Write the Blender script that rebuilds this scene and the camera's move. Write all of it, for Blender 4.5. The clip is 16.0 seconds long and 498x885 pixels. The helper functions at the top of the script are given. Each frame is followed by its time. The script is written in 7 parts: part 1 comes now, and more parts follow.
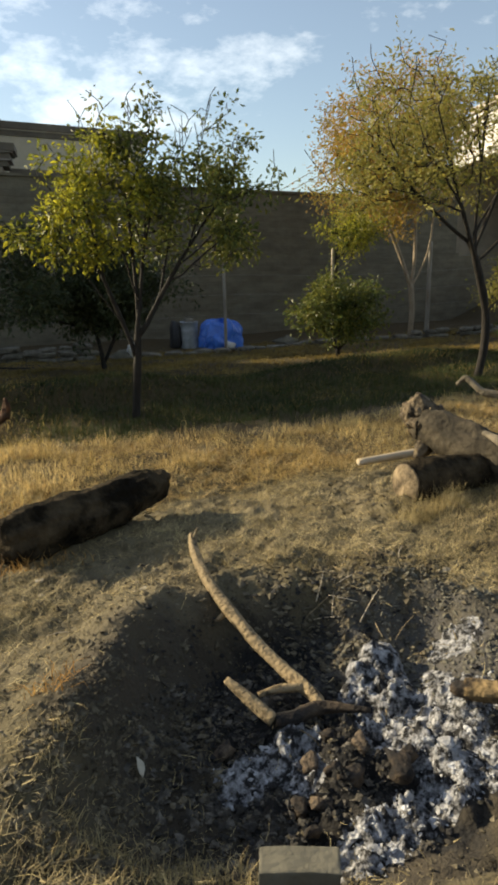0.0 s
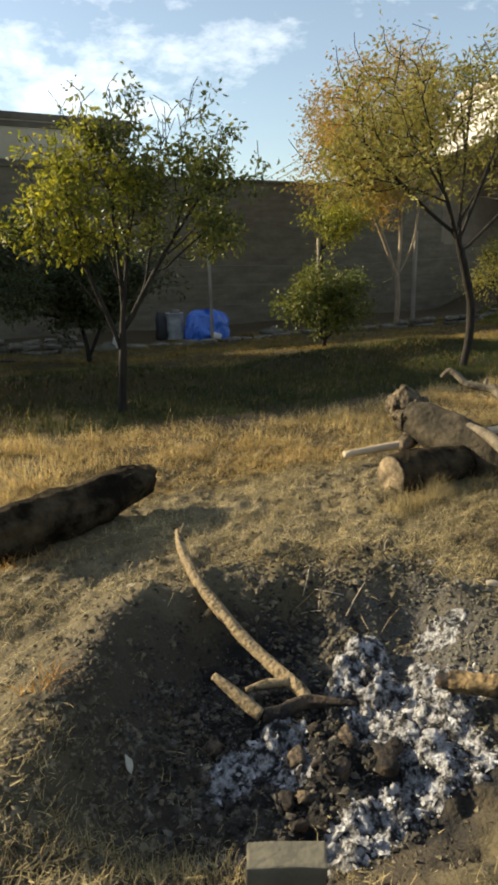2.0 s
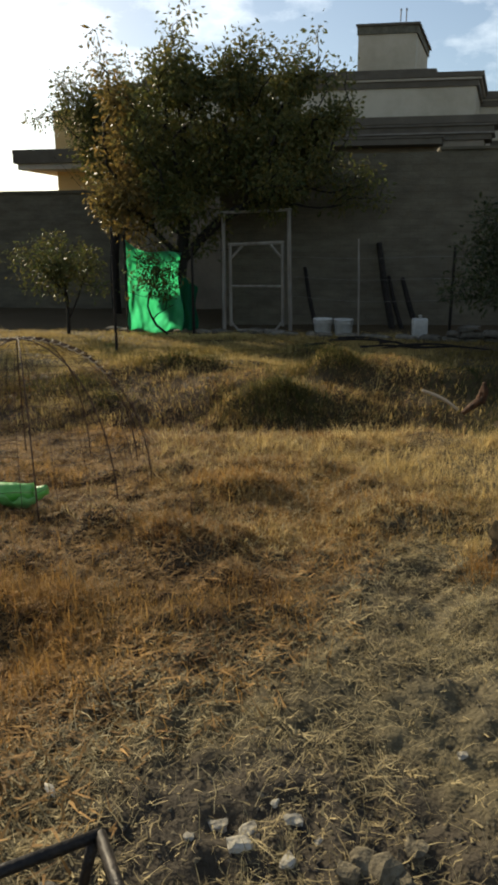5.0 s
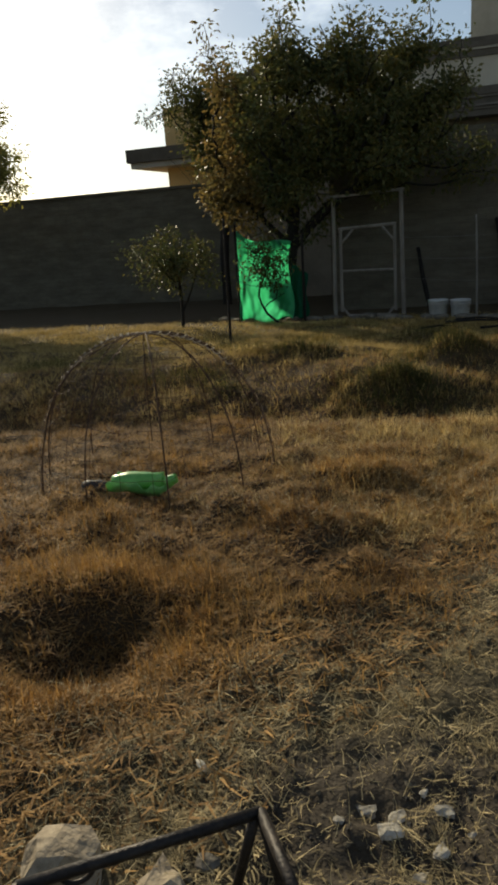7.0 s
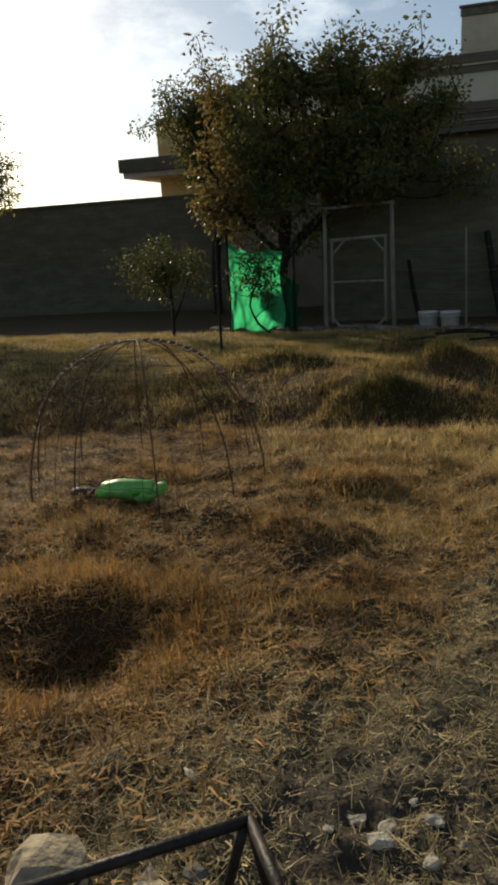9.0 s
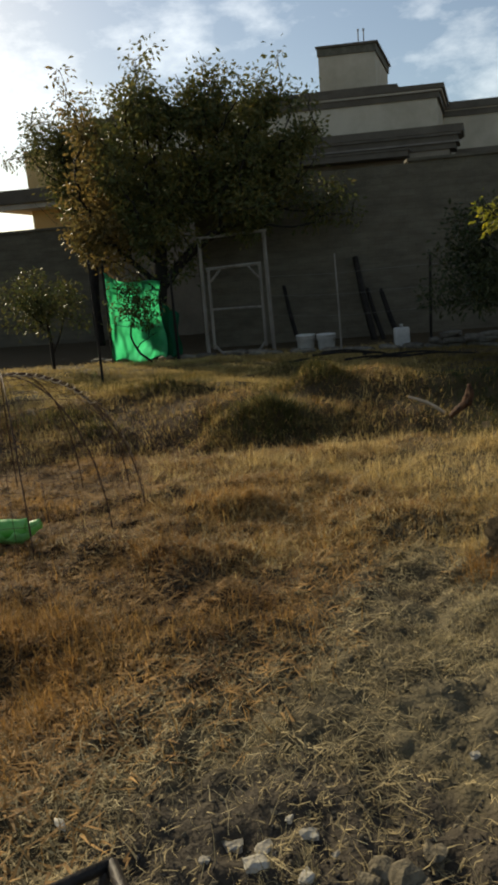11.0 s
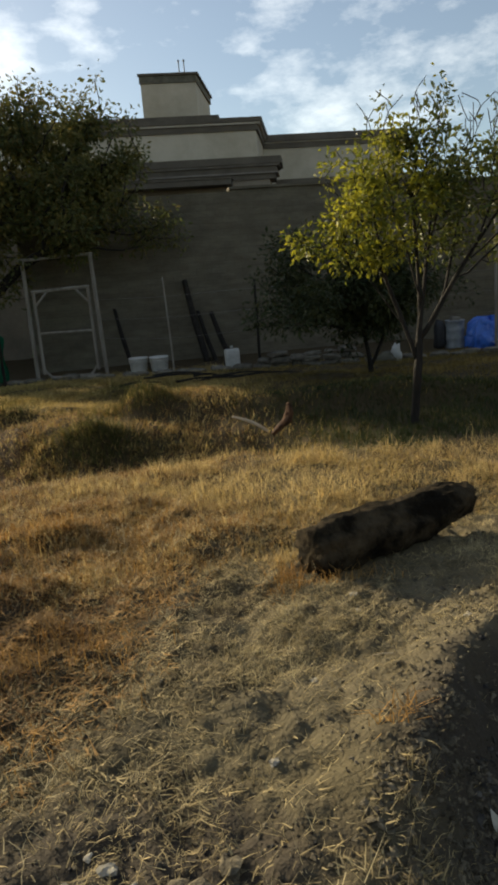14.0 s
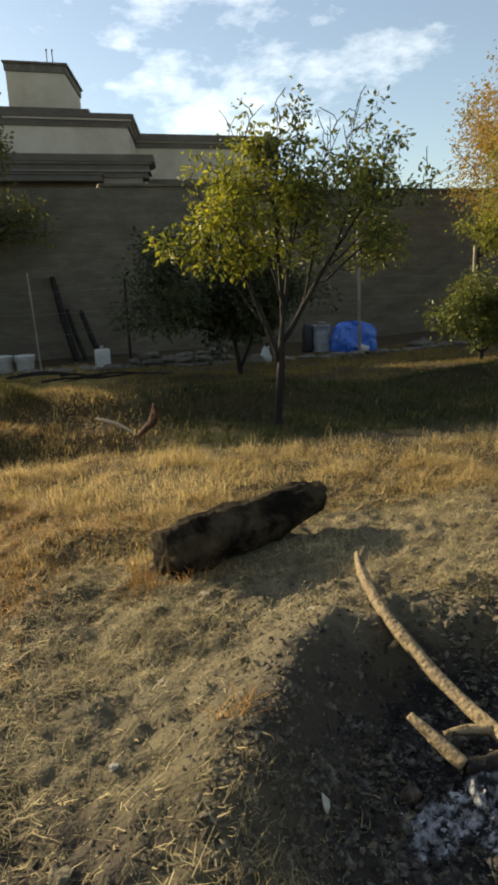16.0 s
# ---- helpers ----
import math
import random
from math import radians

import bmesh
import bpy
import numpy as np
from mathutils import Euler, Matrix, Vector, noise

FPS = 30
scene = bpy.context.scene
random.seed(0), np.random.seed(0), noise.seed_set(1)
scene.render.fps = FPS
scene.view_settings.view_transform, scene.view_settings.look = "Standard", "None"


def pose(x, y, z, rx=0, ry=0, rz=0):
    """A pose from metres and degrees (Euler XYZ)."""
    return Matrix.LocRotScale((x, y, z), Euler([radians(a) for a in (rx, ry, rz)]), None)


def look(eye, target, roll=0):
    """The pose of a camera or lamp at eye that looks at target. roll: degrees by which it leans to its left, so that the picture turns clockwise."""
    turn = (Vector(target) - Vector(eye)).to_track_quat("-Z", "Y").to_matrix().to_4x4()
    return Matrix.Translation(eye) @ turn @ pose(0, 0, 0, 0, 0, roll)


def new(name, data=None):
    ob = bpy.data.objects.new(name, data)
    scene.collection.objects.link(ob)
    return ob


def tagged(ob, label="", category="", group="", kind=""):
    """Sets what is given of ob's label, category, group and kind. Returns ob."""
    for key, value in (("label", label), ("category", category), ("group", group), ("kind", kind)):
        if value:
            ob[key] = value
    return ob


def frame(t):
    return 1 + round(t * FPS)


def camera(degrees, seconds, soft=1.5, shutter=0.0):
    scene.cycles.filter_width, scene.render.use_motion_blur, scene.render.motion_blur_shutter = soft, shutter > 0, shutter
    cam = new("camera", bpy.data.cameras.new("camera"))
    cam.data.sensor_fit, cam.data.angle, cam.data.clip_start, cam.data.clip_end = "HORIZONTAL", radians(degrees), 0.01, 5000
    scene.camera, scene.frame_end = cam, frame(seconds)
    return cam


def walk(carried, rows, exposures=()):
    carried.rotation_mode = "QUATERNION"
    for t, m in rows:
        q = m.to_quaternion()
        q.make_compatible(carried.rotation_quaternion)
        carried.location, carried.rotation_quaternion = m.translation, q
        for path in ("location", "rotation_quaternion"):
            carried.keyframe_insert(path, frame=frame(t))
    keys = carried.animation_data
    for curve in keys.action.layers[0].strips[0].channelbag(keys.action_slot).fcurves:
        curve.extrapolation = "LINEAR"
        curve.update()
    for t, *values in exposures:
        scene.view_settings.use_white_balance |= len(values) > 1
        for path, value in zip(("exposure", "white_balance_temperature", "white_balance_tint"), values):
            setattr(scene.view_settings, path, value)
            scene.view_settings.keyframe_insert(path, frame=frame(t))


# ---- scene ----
cam = camera(40.2, 16.0, soft=3.5)
PATH = [
    (0, (0.017, 0.04, 1.486), (0.931, 1.752, 1.002), -1.0),
    (0.5, (0.032, 0.043, 1.487), (1.018, 1.716, 1.008), -0.8),
    (1, (0.049, 0.033, 1.49), (1.101, 1.664, 1.007), -1.3),
    (1.5, (0.052, 0.032, 1.488), (1.155, 1.629, 1.004), -0.5),
    (2, (0.029, 0.037, 1.515), (0.97, 1.725, 1.001), -1.3),
    (2.5, (-0.016, 0.108, 1.527), (0.725, 1.907, 1.063), -1.7),
    (3, (-0.116, 0.184, 1.571), (0.476, 2.053, 1.173), 0.1),
    (3.5, (-0.226, 0.252, 1.583), (0.154, 2.172, 1.171), 0.8),
    (4, (-0.312, 0.291, 1.58), (-0.189, 2.24, 1.148), -0.5),
    (4.5, (-0.408, 0.317, 1.57), (-0.462, 2.26, 1.097), -0.2),
    (5, (-0.48, 0.331, 1.55), (-0.704, 2.244, 1.011), -0.4),
    (7.5, (-0.583, 0.299, 1.559), (-1.132, 2.139, 0.997), -4.0),
    (8, (-0.593, 0.297, 1.558), (-1.137, 2.137, 0.994), -3.5),
    (10.5, (-0.501, 0.322, 1.525), (-0.827, 2.237, 1.049), -4.3),
    (11, (-0.458, 0.324, 1.525), (-0.661, 2.256, 1.047), -4.7),
    (11.5, (-0.412, 0.321, 1.523), (-0.474, 2.264, 1.052), -4.5),
    (12, (-0.386, 0.319, 1.519), (-0.383, 2.261, 1.04), -4.4),
    (12.5, (-0.364, 0.315, 1.52), (-0.324, 2.26, 1.056), -4.6),
    (13, (-0.345, 0.31, 1.52), (-0.261, 2.256, 1.068), -4.5),
    (13.5, (-0.313, 0.312, 1.519), (-0.133, 2.254, 1.075), -4.3),
    (14, (-0.275, 0.302, 1.525), (-0.026, 2.235, 1.073), -4.5),
    (14.5, (-0.242, 0.288, 1.528), (0.105, 2.206, 1.079), -4.2),
    (15, (-0.207, 0.28, 1.524), (0.242, 2.177, 1.073), -3.2),
    (15.5, (-0.175, 0.268, 1.523), (0.346, 2.143, 1.061), -2.8),
    (16, (-0.149, 0.252, 1.527), (0.444, 2.104, 1.057), -2.5),
]
EXPOSURE = [(0.0, 0.74, 7300, 7), (1.5, 0.92, 7300, 7), (2.5, 0.84, 7450, 7), (3.2, 0.76, 7400, 7), (4.0, 0.50, 7300, 7), (5.0, 0.32, 7050, 7), (7.3, -0.15, 7000, 7), (8.2, -0.15, 7000, 7), (10.3, -0.04, 7150, 7), (11.5, 0.12, 7200, 7), (12.5, 0.32, 7350, 7), (14.0, 0.36, 7350, 7), (15.0, 0.64, 7350, 7), (16.0, 0.76, 7350, 7)]
walk(cam, [(t, look(eye, target, roll)) for t, eye, target, roll in PATH], EXPOSURE)

# ---- light ----
SUN_LEFT, SUN_UP = 41.5, 22.8
# cloud banks: degrees to the right of north, above the horizon, half width, half height
CLOUDS = [(17, 12.5, 7.5, 2.8), (26, 15.5, 5, 1.5), (9.3, 17, 1.7, 0.8), (16, 20, 4.5, 1.6), (-3, 18.6, 2.6, 1.6), (-10, 17, 4, 2.4), (-21, 13, 6, 5), (-30, 14, 9, 9), (4, 24, 10, 2.5), (45, 24, 12, 2), (-60, 20, 14, 7), (100, 25, 20, 6), (180, 30, 25, 8), (-110, 28, 20, 7)]


def sun_and_sky():
    to_sun = Vector((-math.sin(radians(SUN_LEFT)) * math.cos(radians(SUN_UP)), math.cos(radians(SUN_LEFT)) * math.cos(radians(SUN_UP)), math.sin(radians(SUN_UP))))
    lamp = bpy.data.lights.new("sun", "SUN")
    lamp.energy, lamp.angle, lamp.color = 5.0, radians(0.6), (1.0, 0.89, 0.69)
    ob = new("sun", lamp)
    ob.matrix_world = look(to_sun * 60, (0, 0, 0))
    world = bpy.data.worlds.new("sky")
    scene.world = world
    world.use_nodes = True
    nt = world.node_tree
    nt.nodes.clear()
    out, bg = nt.nodes.new("ShaderNodeOutputWorld"), nt.nodes.new("ShaderNodeBackground")
    sky = nt.nodes.new("ShaderNodeTexSky")
    sky.sky_type, sky.sun_disc = "NISHITA", False
    sky.sun_elevation, sky.sun_rotation = radians(SUN_UP), radians(-SUN_LEFT)
    sky.air_density, sky.dust_density, sky.ozone_density = 1.0, 0.8, 2.6
    # broken clouds: soft banks in some quarters of the sky, ragged by noise
    coord = nt.nodes.new("ShaderNodeTexCoord")
    stretch = nt.nodes.new("ShaderNodeMapping")
    stretch.inputs["Scale"].default_value = (1.0, 1.0, 2.1)
    nt.links.new(coord.outputs["Generated"], stretch.inputs[0])
    ragged = nt.nodes.new("ShaderNodeTexNoise")
    ragged.inputs["Scale"].default_value, ragged.inputs["Detail"].default_value, ragged.inputs["Roughness"].default_value = 13.0, 8, 0.62
    nt.links.new(stretch.outputs[0], ragged.inputs["Vector"])
    cover = None
    for right, up, wide, high in CLOUDS:
        a, e = radians(right), radians(up)
        near = nt.nodes.new("ShaderNodeMapping")
        near.vector_type = "TEXTURE"
        near.inputs["Location"].default_value = (math.sin(a) * math.cos(e), math.cos(a) * math.cos(e), math.sin(e))
        near.inputs["Rotation"].default_value = (0, 0, -a)
        near.inputs["Scale"].default_value = (math.sin(radians(wide)), 1.0, math.sin(radians(high)))
        nt.links.new(coord.outputs["Generated"], near.inputs[0])
        away = nt.nodes.new("ShaderNodeVectorMath")
        away.operation = "LENGTH"
        nt.links.new(near.outputs[0], away.inputs[0])
        if cover is None:
            cover = away.outputs["Value"]
        else:
            least = nt.nodes.new("ShaderNodeMath")
            least.operation = "SMOOTH_MIN"
            least.inputs[2].default_value = 0.35
            nt.links.new(cover, least.inputs[0])
            nt.links.new(away.outputs["Value"], least.inputs[1])
            cover = least.outputs[0]
    reach = nt.nodes.new("ShaderNodeMapRange")
    reach.inputs["From Min"].default_value, reach.inputs["From Max"].default_value = 0.3, 1.9
    reach.inputs["To Min"].default_value, reach.inputs["To Max"].default_value = 0.12, -0.16
    nt.links.new(cover, reach.inputs["Value"])
    total = nt.nodes.new("ShaderNodeMath")
    total.operation = "ADD"
    nt.links.new(ragged.outputs["Fac"], total.inputs[0])
    nt.links.new(reach.outputs[0], total.inputs[1])
    ramp = nt.nodes.new("ShaderNodeValToRGB")
    ramp.color_ramp.elements[0].position, ramp.color_ramp.elements[1].position = 0.44, 0.80
    ramp.color_ramp.elements[0].color = (0.12, 0.12, 0.12, 1)
    nt.links.new(total.outputs[0], ramp.inputs[0])
    mixc = nt.nodes.new("ShaderNodeMix")
    mixc.data_type = "RGBA"
    nt.links.new(ramp.outputs[0], mixc.inputs["Factor"])
    nt.links.new(sky.outputs[0], mixc.inputs["A"])
    gain = nt.nodes.new("ShaderNodeMix")
    gain.data_type, gain.blend_type = "RGBA", "ADD"
    gain.inputs["Factor"].default_value = 1.0
    nt.links.new(sky.outputs[0], gain.inputs["A"])
    gain.inputs["B"].default_value = (5.2, 5.1, 4.9, 1)
    nt.links.new(gain.outputs["Result"], mixc.inputs["B"])
    nt.links.new(mixc.outputs["Result"], bg.inputs["Color"])
    bg.inputs["Strength"].default_value = 0.099
    nt.links.new(bg.outputs[0], out.inputs[0])


sun_and_sky()

# ---- materials ----


def material(name, base, second=None, scale=8.0, detail=6.0, rough=0.85, metal=0.0, bump=0.3, bump_scale=None, stretch=(1, 1, 1), low=0.35, high=0.65, island=0.0, translucent=0.0, leafy=None, spec=0.3, each=0.0):
    """Two colours mixed by noise, fine relief by a second noise; island: brightness that varies from piece to piece."""
    mat = bpy.data.materials.new(name)
    mat.use_nodes = True
    nt = mat.node_tree
    nt.nodes.clear()
    out, bsdf = nt.nodes.new("ShaderNodeOutputMaterial"), nt.nodes.new("ShaderNodeBsdfPrincipled")
    bsdf.inputs["Roughness"].default_value, bsdf.inputs["Metallic"].default_value = rough, metal
    bsdf.inputs["Specular IOR Level"].default_value = spec
    coord = nt.nodes.new("ShaderNodeTexCoord")
    mapping = nt.nodes.new("ShaderNodeMapping")
    mapping.inputs["Scale"].default_value = stretch
    nt.links.new(coord.outputs["Object"], mapping.inputs[0])
    noise1 = nt.nodes.new("ShaderNodeTexNoise")
    noise1.inputs["Scale"].default_value, noise1.inputs["Detail"].default_value, noise1.inputs["Roughness"].default_value = scale, detail, 0.65
    nt.links.new(mapping.outputs[0], noise1.inputs["Vector"])
    ramp = nt.nodes.new("ShaderNodeValToRGB")
    ramp.color_ramp.elements[0].position, ramp.color_ramp.elements[1].position = low, high
    ramp.color_ramp.elements[0].color, ramp.color_ramp.elements[1].color = (*base, 1), (*(second or base), 1)
    nt.links.new(noise1.outputs["Fac"], ramp.inputs[0])
    colour = ramp.outputs[0]
    if leafy:
        geo = nt.nodes.new("ShaderNodeNewGeometry")
        pick = nt.nodes.new("ShaderNodeValToRGB")
        pick.color_ramp.interpolation = "LINEAR"
        while len(pick.color_ramp.elements) < len(leafy):
            pick.color_ramp.elements.new(0.5)
        for n, c in enumerate(leafy):
            pick.color_ramp.elements[n].position, pick.color_ramp.elements[n].color = n / (len(leafy) - 1), (*c, 1)
        nt.links.new(geo.outputs["Random Per Island"], pick.inputs[0])
        both = nt.nodes.new("ShaderNodeMix")
        both.data_type = "RGBA"
        both.inputs["Factor"].default_value = 0.5
        nt.links.new(colour, both.inputs["A"])
        nt.links.new(pick.outputs[0], both.inputs["B"])
        colour = both.outputs["Result"]
    for source, amount in (("island", island), ("each", each)):
        if amount:
            if source == "island":
                rnd = nt.nodes.new("ShaderNodeNewGeometry").outputs["Random Per Island"]
            else:
                rnd = nt.nodes.new("ShaderNodeObjectInfo").outputs["Random"]
            span = nt.nodes.new("ShaderNodeMapRange")
            span.inputs["To Min"].default_value, span.inputs["To Max"].default_value = 1 - amount, 1 + amount
            nt.links.new(rnd, span.inputs["Value"])
            hsv = nt.nodes.new("ShaderNodeHueSaturation")
            nt.links.new(span.outputs[0], hsv.inputs["Value"])
            nt.links.new(colour, hsv.inputs["Color"])
            colour = hsv.outputs[0]
    nt.links.new(colour, bsdf.inputs["Base Color"])
    if bump:
        noise2 = nt.nodes.new("ShaderNodeTexNoise")
        noise2.inputs["Scale"].default_value, noise2.inputs["Detail"].default_value = bump_scale or scale * 4, 5
        nt.links.new(mapping.outputs[0], noise2.inputs["Vector"])
        relief = nt.nodes.new("ShaderNodeBump")
        relief.inputs["Strength"].default_value, relief.inputs["Distance"].default_value = bump, 0.02
        nt.links.new(noise2.outputs["Fac"], relief.inputs["Height"])
        nt.links.new(relief.outputs[0], bsdf.inputs["Normal"])
    shader = bsdf.outputs[0]
    if translucent:
        trans = nt.nodes.new("ShaderNodeBsdfTranslucent")
        nt.links.new(colour, trans.inputs["Color"])
        mix = nt.nodes.new("ShaderNodeMixShader")
        mix.inputs[0].default_value = translucent
        nt.links.new(shader, mix.inputs[1])
        nt.links.new(trans.outputs[0], mix.inputs[2])
        shader = mix.outputs[0]
    nt.links.new(shader, out.inputs[0])
    return mat


def ground_material():
    """Dusty soil; ash and charcoal in the fire pit, brown earth under the far grass. The pit's bank and that earth are
    darkened for shade.
    """
    mat = material("soil", (0.034, 0.027, 0.014), (0.155, 0.126, 0.068), scale=3.0, detail=10, rough=0.95, bump=0.75, bump_scale=55, low=0.3, high=0.72)
    nt = mat.node_tree
    bsdf = next(n for n in nt.nodes if n.type == "BSDF_PRINCIPLED")
    base = bsdf.inputs["Base Color"].links[0].from_socket
    coord = next(n for n in nt.nodes if n.type == "TEX_COORD")

    def blotch(centre, reach, soft, scale, wobble, seed):
        """1 inside an ellipse with a ragged edge, 0 outside."""
        m = nt.nodes.new("ShaderNodeMapping")
        m.vector_type = "TEXTURE"
        m.inputs["Location"].default_value, m.inputs["Scale"].default_value = (*centre, 0), (*reach, 50)
        nt.links.new(coord.outputs["Object"], m.inputs[0])
        length = nt.nodes.new("ShaderNodeVectorMath")
        length.operation = "LENGTH"
        nt.links.new(m.outputs[0], length.inputs[0])
        nz = nt.nodes.new("ShaderNodeTexNoise")
        nz.noise_dimensions = "4D"
        nz.inputs["W"].default_value, nz.inputs["Scale"].default_value, nz.inputs["Detail"].default_value = seed, scale, 8
        nt.links.new(coord.outputs["Object"], nz.inputs["Vector"])
        add = nt.nodes.new("ShaderNodeMath")
        add.operation = "MULTIPLY_ADD"
        add.inputs[1].default_value = wobble
        nt.links.new(nz.outputs["Fac"], add.inputs[0])
        nt.links.new(length.outputs["Value"], add.inputs[2])
        span = nt.nodes.new("ShaderNodeMapRange")
        span.inputs["From Min"].default_value, span.inputs["From Max"].default_value = 1 + wobble / 2 - soft, 1 + wobble / 2 + soft
        span.inputs["To Min"].default_value, span.inputs["To Max"].default_value = 1, 0
        nt.links.new(add.outputs[0], span.inputs["Value"])
        return span.outputs[0]

    def lay(over, colour, factor):
        mix = nt.nodes.new("ShaderNodeMix")
        mix.data_type = "RGBA"
        nt.links.new(factor, mix.inputs["Factor"])
        nt.links.new(over, mix.inputs["A"])
        mix.inputs["B"].default_value = (*colour, 1)
        return mix.outputs["Result"]

    # brown earth under the far grass, darkened for the trees' and wall's shade
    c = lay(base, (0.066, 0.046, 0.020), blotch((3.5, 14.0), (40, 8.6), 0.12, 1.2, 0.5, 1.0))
    c = lay(c, (0.050, 0.030, 0.014), blotch((-3.2, 5.0), (3.1, 3.3), 0.25, 2.5, 0.8, 8.0))
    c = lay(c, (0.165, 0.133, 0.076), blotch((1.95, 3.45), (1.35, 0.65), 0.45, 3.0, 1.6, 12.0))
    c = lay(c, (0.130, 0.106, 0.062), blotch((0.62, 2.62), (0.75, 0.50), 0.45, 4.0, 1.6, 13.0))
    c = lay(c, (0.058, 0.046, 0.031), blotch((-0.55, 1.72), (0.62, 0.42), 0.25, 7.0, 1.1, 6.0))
    # burnt soil, spread and darkened to paint in the shade on the pit's bank
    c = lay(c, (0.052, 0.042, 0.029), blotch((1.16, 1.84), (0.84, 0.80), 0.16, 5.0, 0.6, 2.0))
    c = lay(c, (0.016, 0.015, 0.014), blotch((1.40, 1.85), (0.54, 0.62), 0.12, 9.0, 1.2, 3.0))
    c = lay(c, (0.080, 0.074, 0.066), blotch((1.85, 1.95), (0.42, 0.42), 0.30, 9.0, 1.4, 5.0))
    c = lay(c, (0.150, 0.132, 0.100), blotch((1.75, 2.16), (0.19, 0.12), 0.30, 9.0, 0.9, 15.0))
    nt.links.new(c, bsdf.inputs["Base Color"])
    return mat


def wall_courses(mat, wide, high, depth):
    """Adds worn courses of bricks to a wall's colour and relief."""
    nt = mat.node_tree
    bsdf = next(n for n in nt.nodes if n.type == "BSDF_PRINCIPLED")
    relief = next(n for n in nt.nodes if n.type == "BUMP")
    coord = next(n for n in nt.nodes if n.type == "TEX_COORD")
    turn = nt.nodes.new("ShaderNodeMapping")
    turn.inputs["Rotation"].default_value = (radians(90), 0, 0)
    nt.links.new(coord.outputs["Object"], turn.inputs[0])
    bricks = nt.nodes.new("ShaderNodeTexBrick")
    bricks.inputs["Scale"].default_value = 1.0
    bricks.inputs["Brick Width"].default_value, bricks.inputs["Row Height"].default_value, bricks.inputs["Mortar Size"].default_value = wide, high, 0.012
    bricks.inputs["Mortar Smooth"].default_value = 0.6
    bricks.inputs["Color1"].default_value, bricks.inputs["Color2"].default_value, bricks.inputs["Mortar"].default_value = (1, 1, 1, 1), (0.78, 0.76, 0.74, 1), (0.6, 0.58, 0.56, 1)
    nt.links.new(turn.outputs[0], bricks.inputs["Vector"])
    old = bsdf.inputs["Base Color"].links[0].from_socket
    mul = nt.nodes.new("ShaderNodeMix")
    mul.data_type, mul.blend_type = "RGBA", "MULTIPLY"
    mul.inputs["Factor"].default_value = depth
    nt.links.new(old, mul.inputs["A"])
    nt.links.new(bricks.outputs["Color"], mul.inputs["B"])
    nt.links.new(mul.outputs["Result"], bsdf.inputs["Base Color"])
    return mat


SOIL = ground_material()
PLASTER_OLD = material("old_plaster", (0.20, 0.165, 0.125), (0.30, 0.25, 0.19), scale=1.2, detail=9, bump=0.5, bump_scale=14)
MUD_WALL = material("mud_brick", (0.102, 0.089, 0.063), (0.164, 0.142, 0.100), scale=1.6, detail=9, bump=0.6, bump_scale=12, stretch=(1, 1, 3))
wall_courses(MUD_WALL, 0.36, 0.14, 0.4)
BEIGE = material("beige_render", (0.40, 0.345, 0.255), (0.54, 0.475, 0.37), scale=0.9, detail=8, bump=0.15, bump_scale=30)
# beige wall's warm sunlit tone, put into the colour
OCHRE = material("ochre_sunlit_wall", (0.56, 0.36, 0.15), (0.68, 0.46, 0.21), scale=0.9, detail=8, bump=0.15, bump_scale=30)
BROWN_PAINT = material("brown_paint", (0.090, 0.073, 0.054), (0.140, 0.116, 0.086), scale=1.5, detail=7, bump=0.15, rough=0.7)
LEDGE = material("ledge_line", (0.42, 0.36, 0.29), (0.52, 0.46, 0.38), scale=2.0, bump=0.1)
CORNICE_LINE = material("weathered_ledge", (0.17, 0.145, 0.12), (0.25, 0.215, 0.18), scale=2.0, bump=0.1)
WHITE_WALL = material("white_paint", (0.50, 0.48, 0.44), (0.62, 0.60, 0.56), scale=1.0, detail=7, bump=0.12, bump_scale=20)
STAINED = material("stained_plaster", (0.24, 0.21, 0.165), (0.50, 0.46, 0.385), scale=0.8, detail=10, bump=0.4, bump_scale=10, low=0.4, high=0.6)
GLASS_DARK = material("dark_pane", (0.03, 0.035, 0.04), (0.05, 0.055, 0.06), rough=0.15, bump=0, spec=0.6)
BARK = material("bark", (0.009, 0.0075, 0.0058), (0.031, 0.025, 0.019), scale=14, stretch=(1, 1, 0.25), bump=0.8, bump_scale=40)
PALE_BARK = material("pale_bark", (0.20, 0.15, 0.10), (0.34, 0.27, 0.19), scale=12, stretch=(1, 1, 0.3), bump=0.5)
LOG_WOOD = material("weathered_log", (0.009, 0.007, 0.0042), (0.080, 0.060, 0.035), spec=0.08, rough=0.95, scale=6, detail=11, bump=1.0, bump_scale=30, low=0.42, high=0.70)
GREY_WOOD = material("driftwood", (0.024, 0.019, 0.011), (0.082, 0.064, 0.040), scale=7, detail=10, bump=0.7, bump_scale=26, low=0.38, high=0.66)
DEAD_BRANCH = material("bleached_branch", (0.075, 0.062, 0.044), (0.20, 0.165, 0.115), scale=7, detail=9, bump=0.7, bump_scale=35)
CHIP_STONE = material("white_stone_chip", (0.28, 0.25, 0.19), (0.52, 0.48, 0.40), scale=14, detail=7, bump=0.6, bump_scale=50, each=0.25)
ROOT_WOOD = material("gnarled_root", (0.022, 0.016, 0.010), (0.22, 0.165, 0.10), scale=13, detail=10, bump=1.0, bump_scale=34, low=0.40, high=0.66)
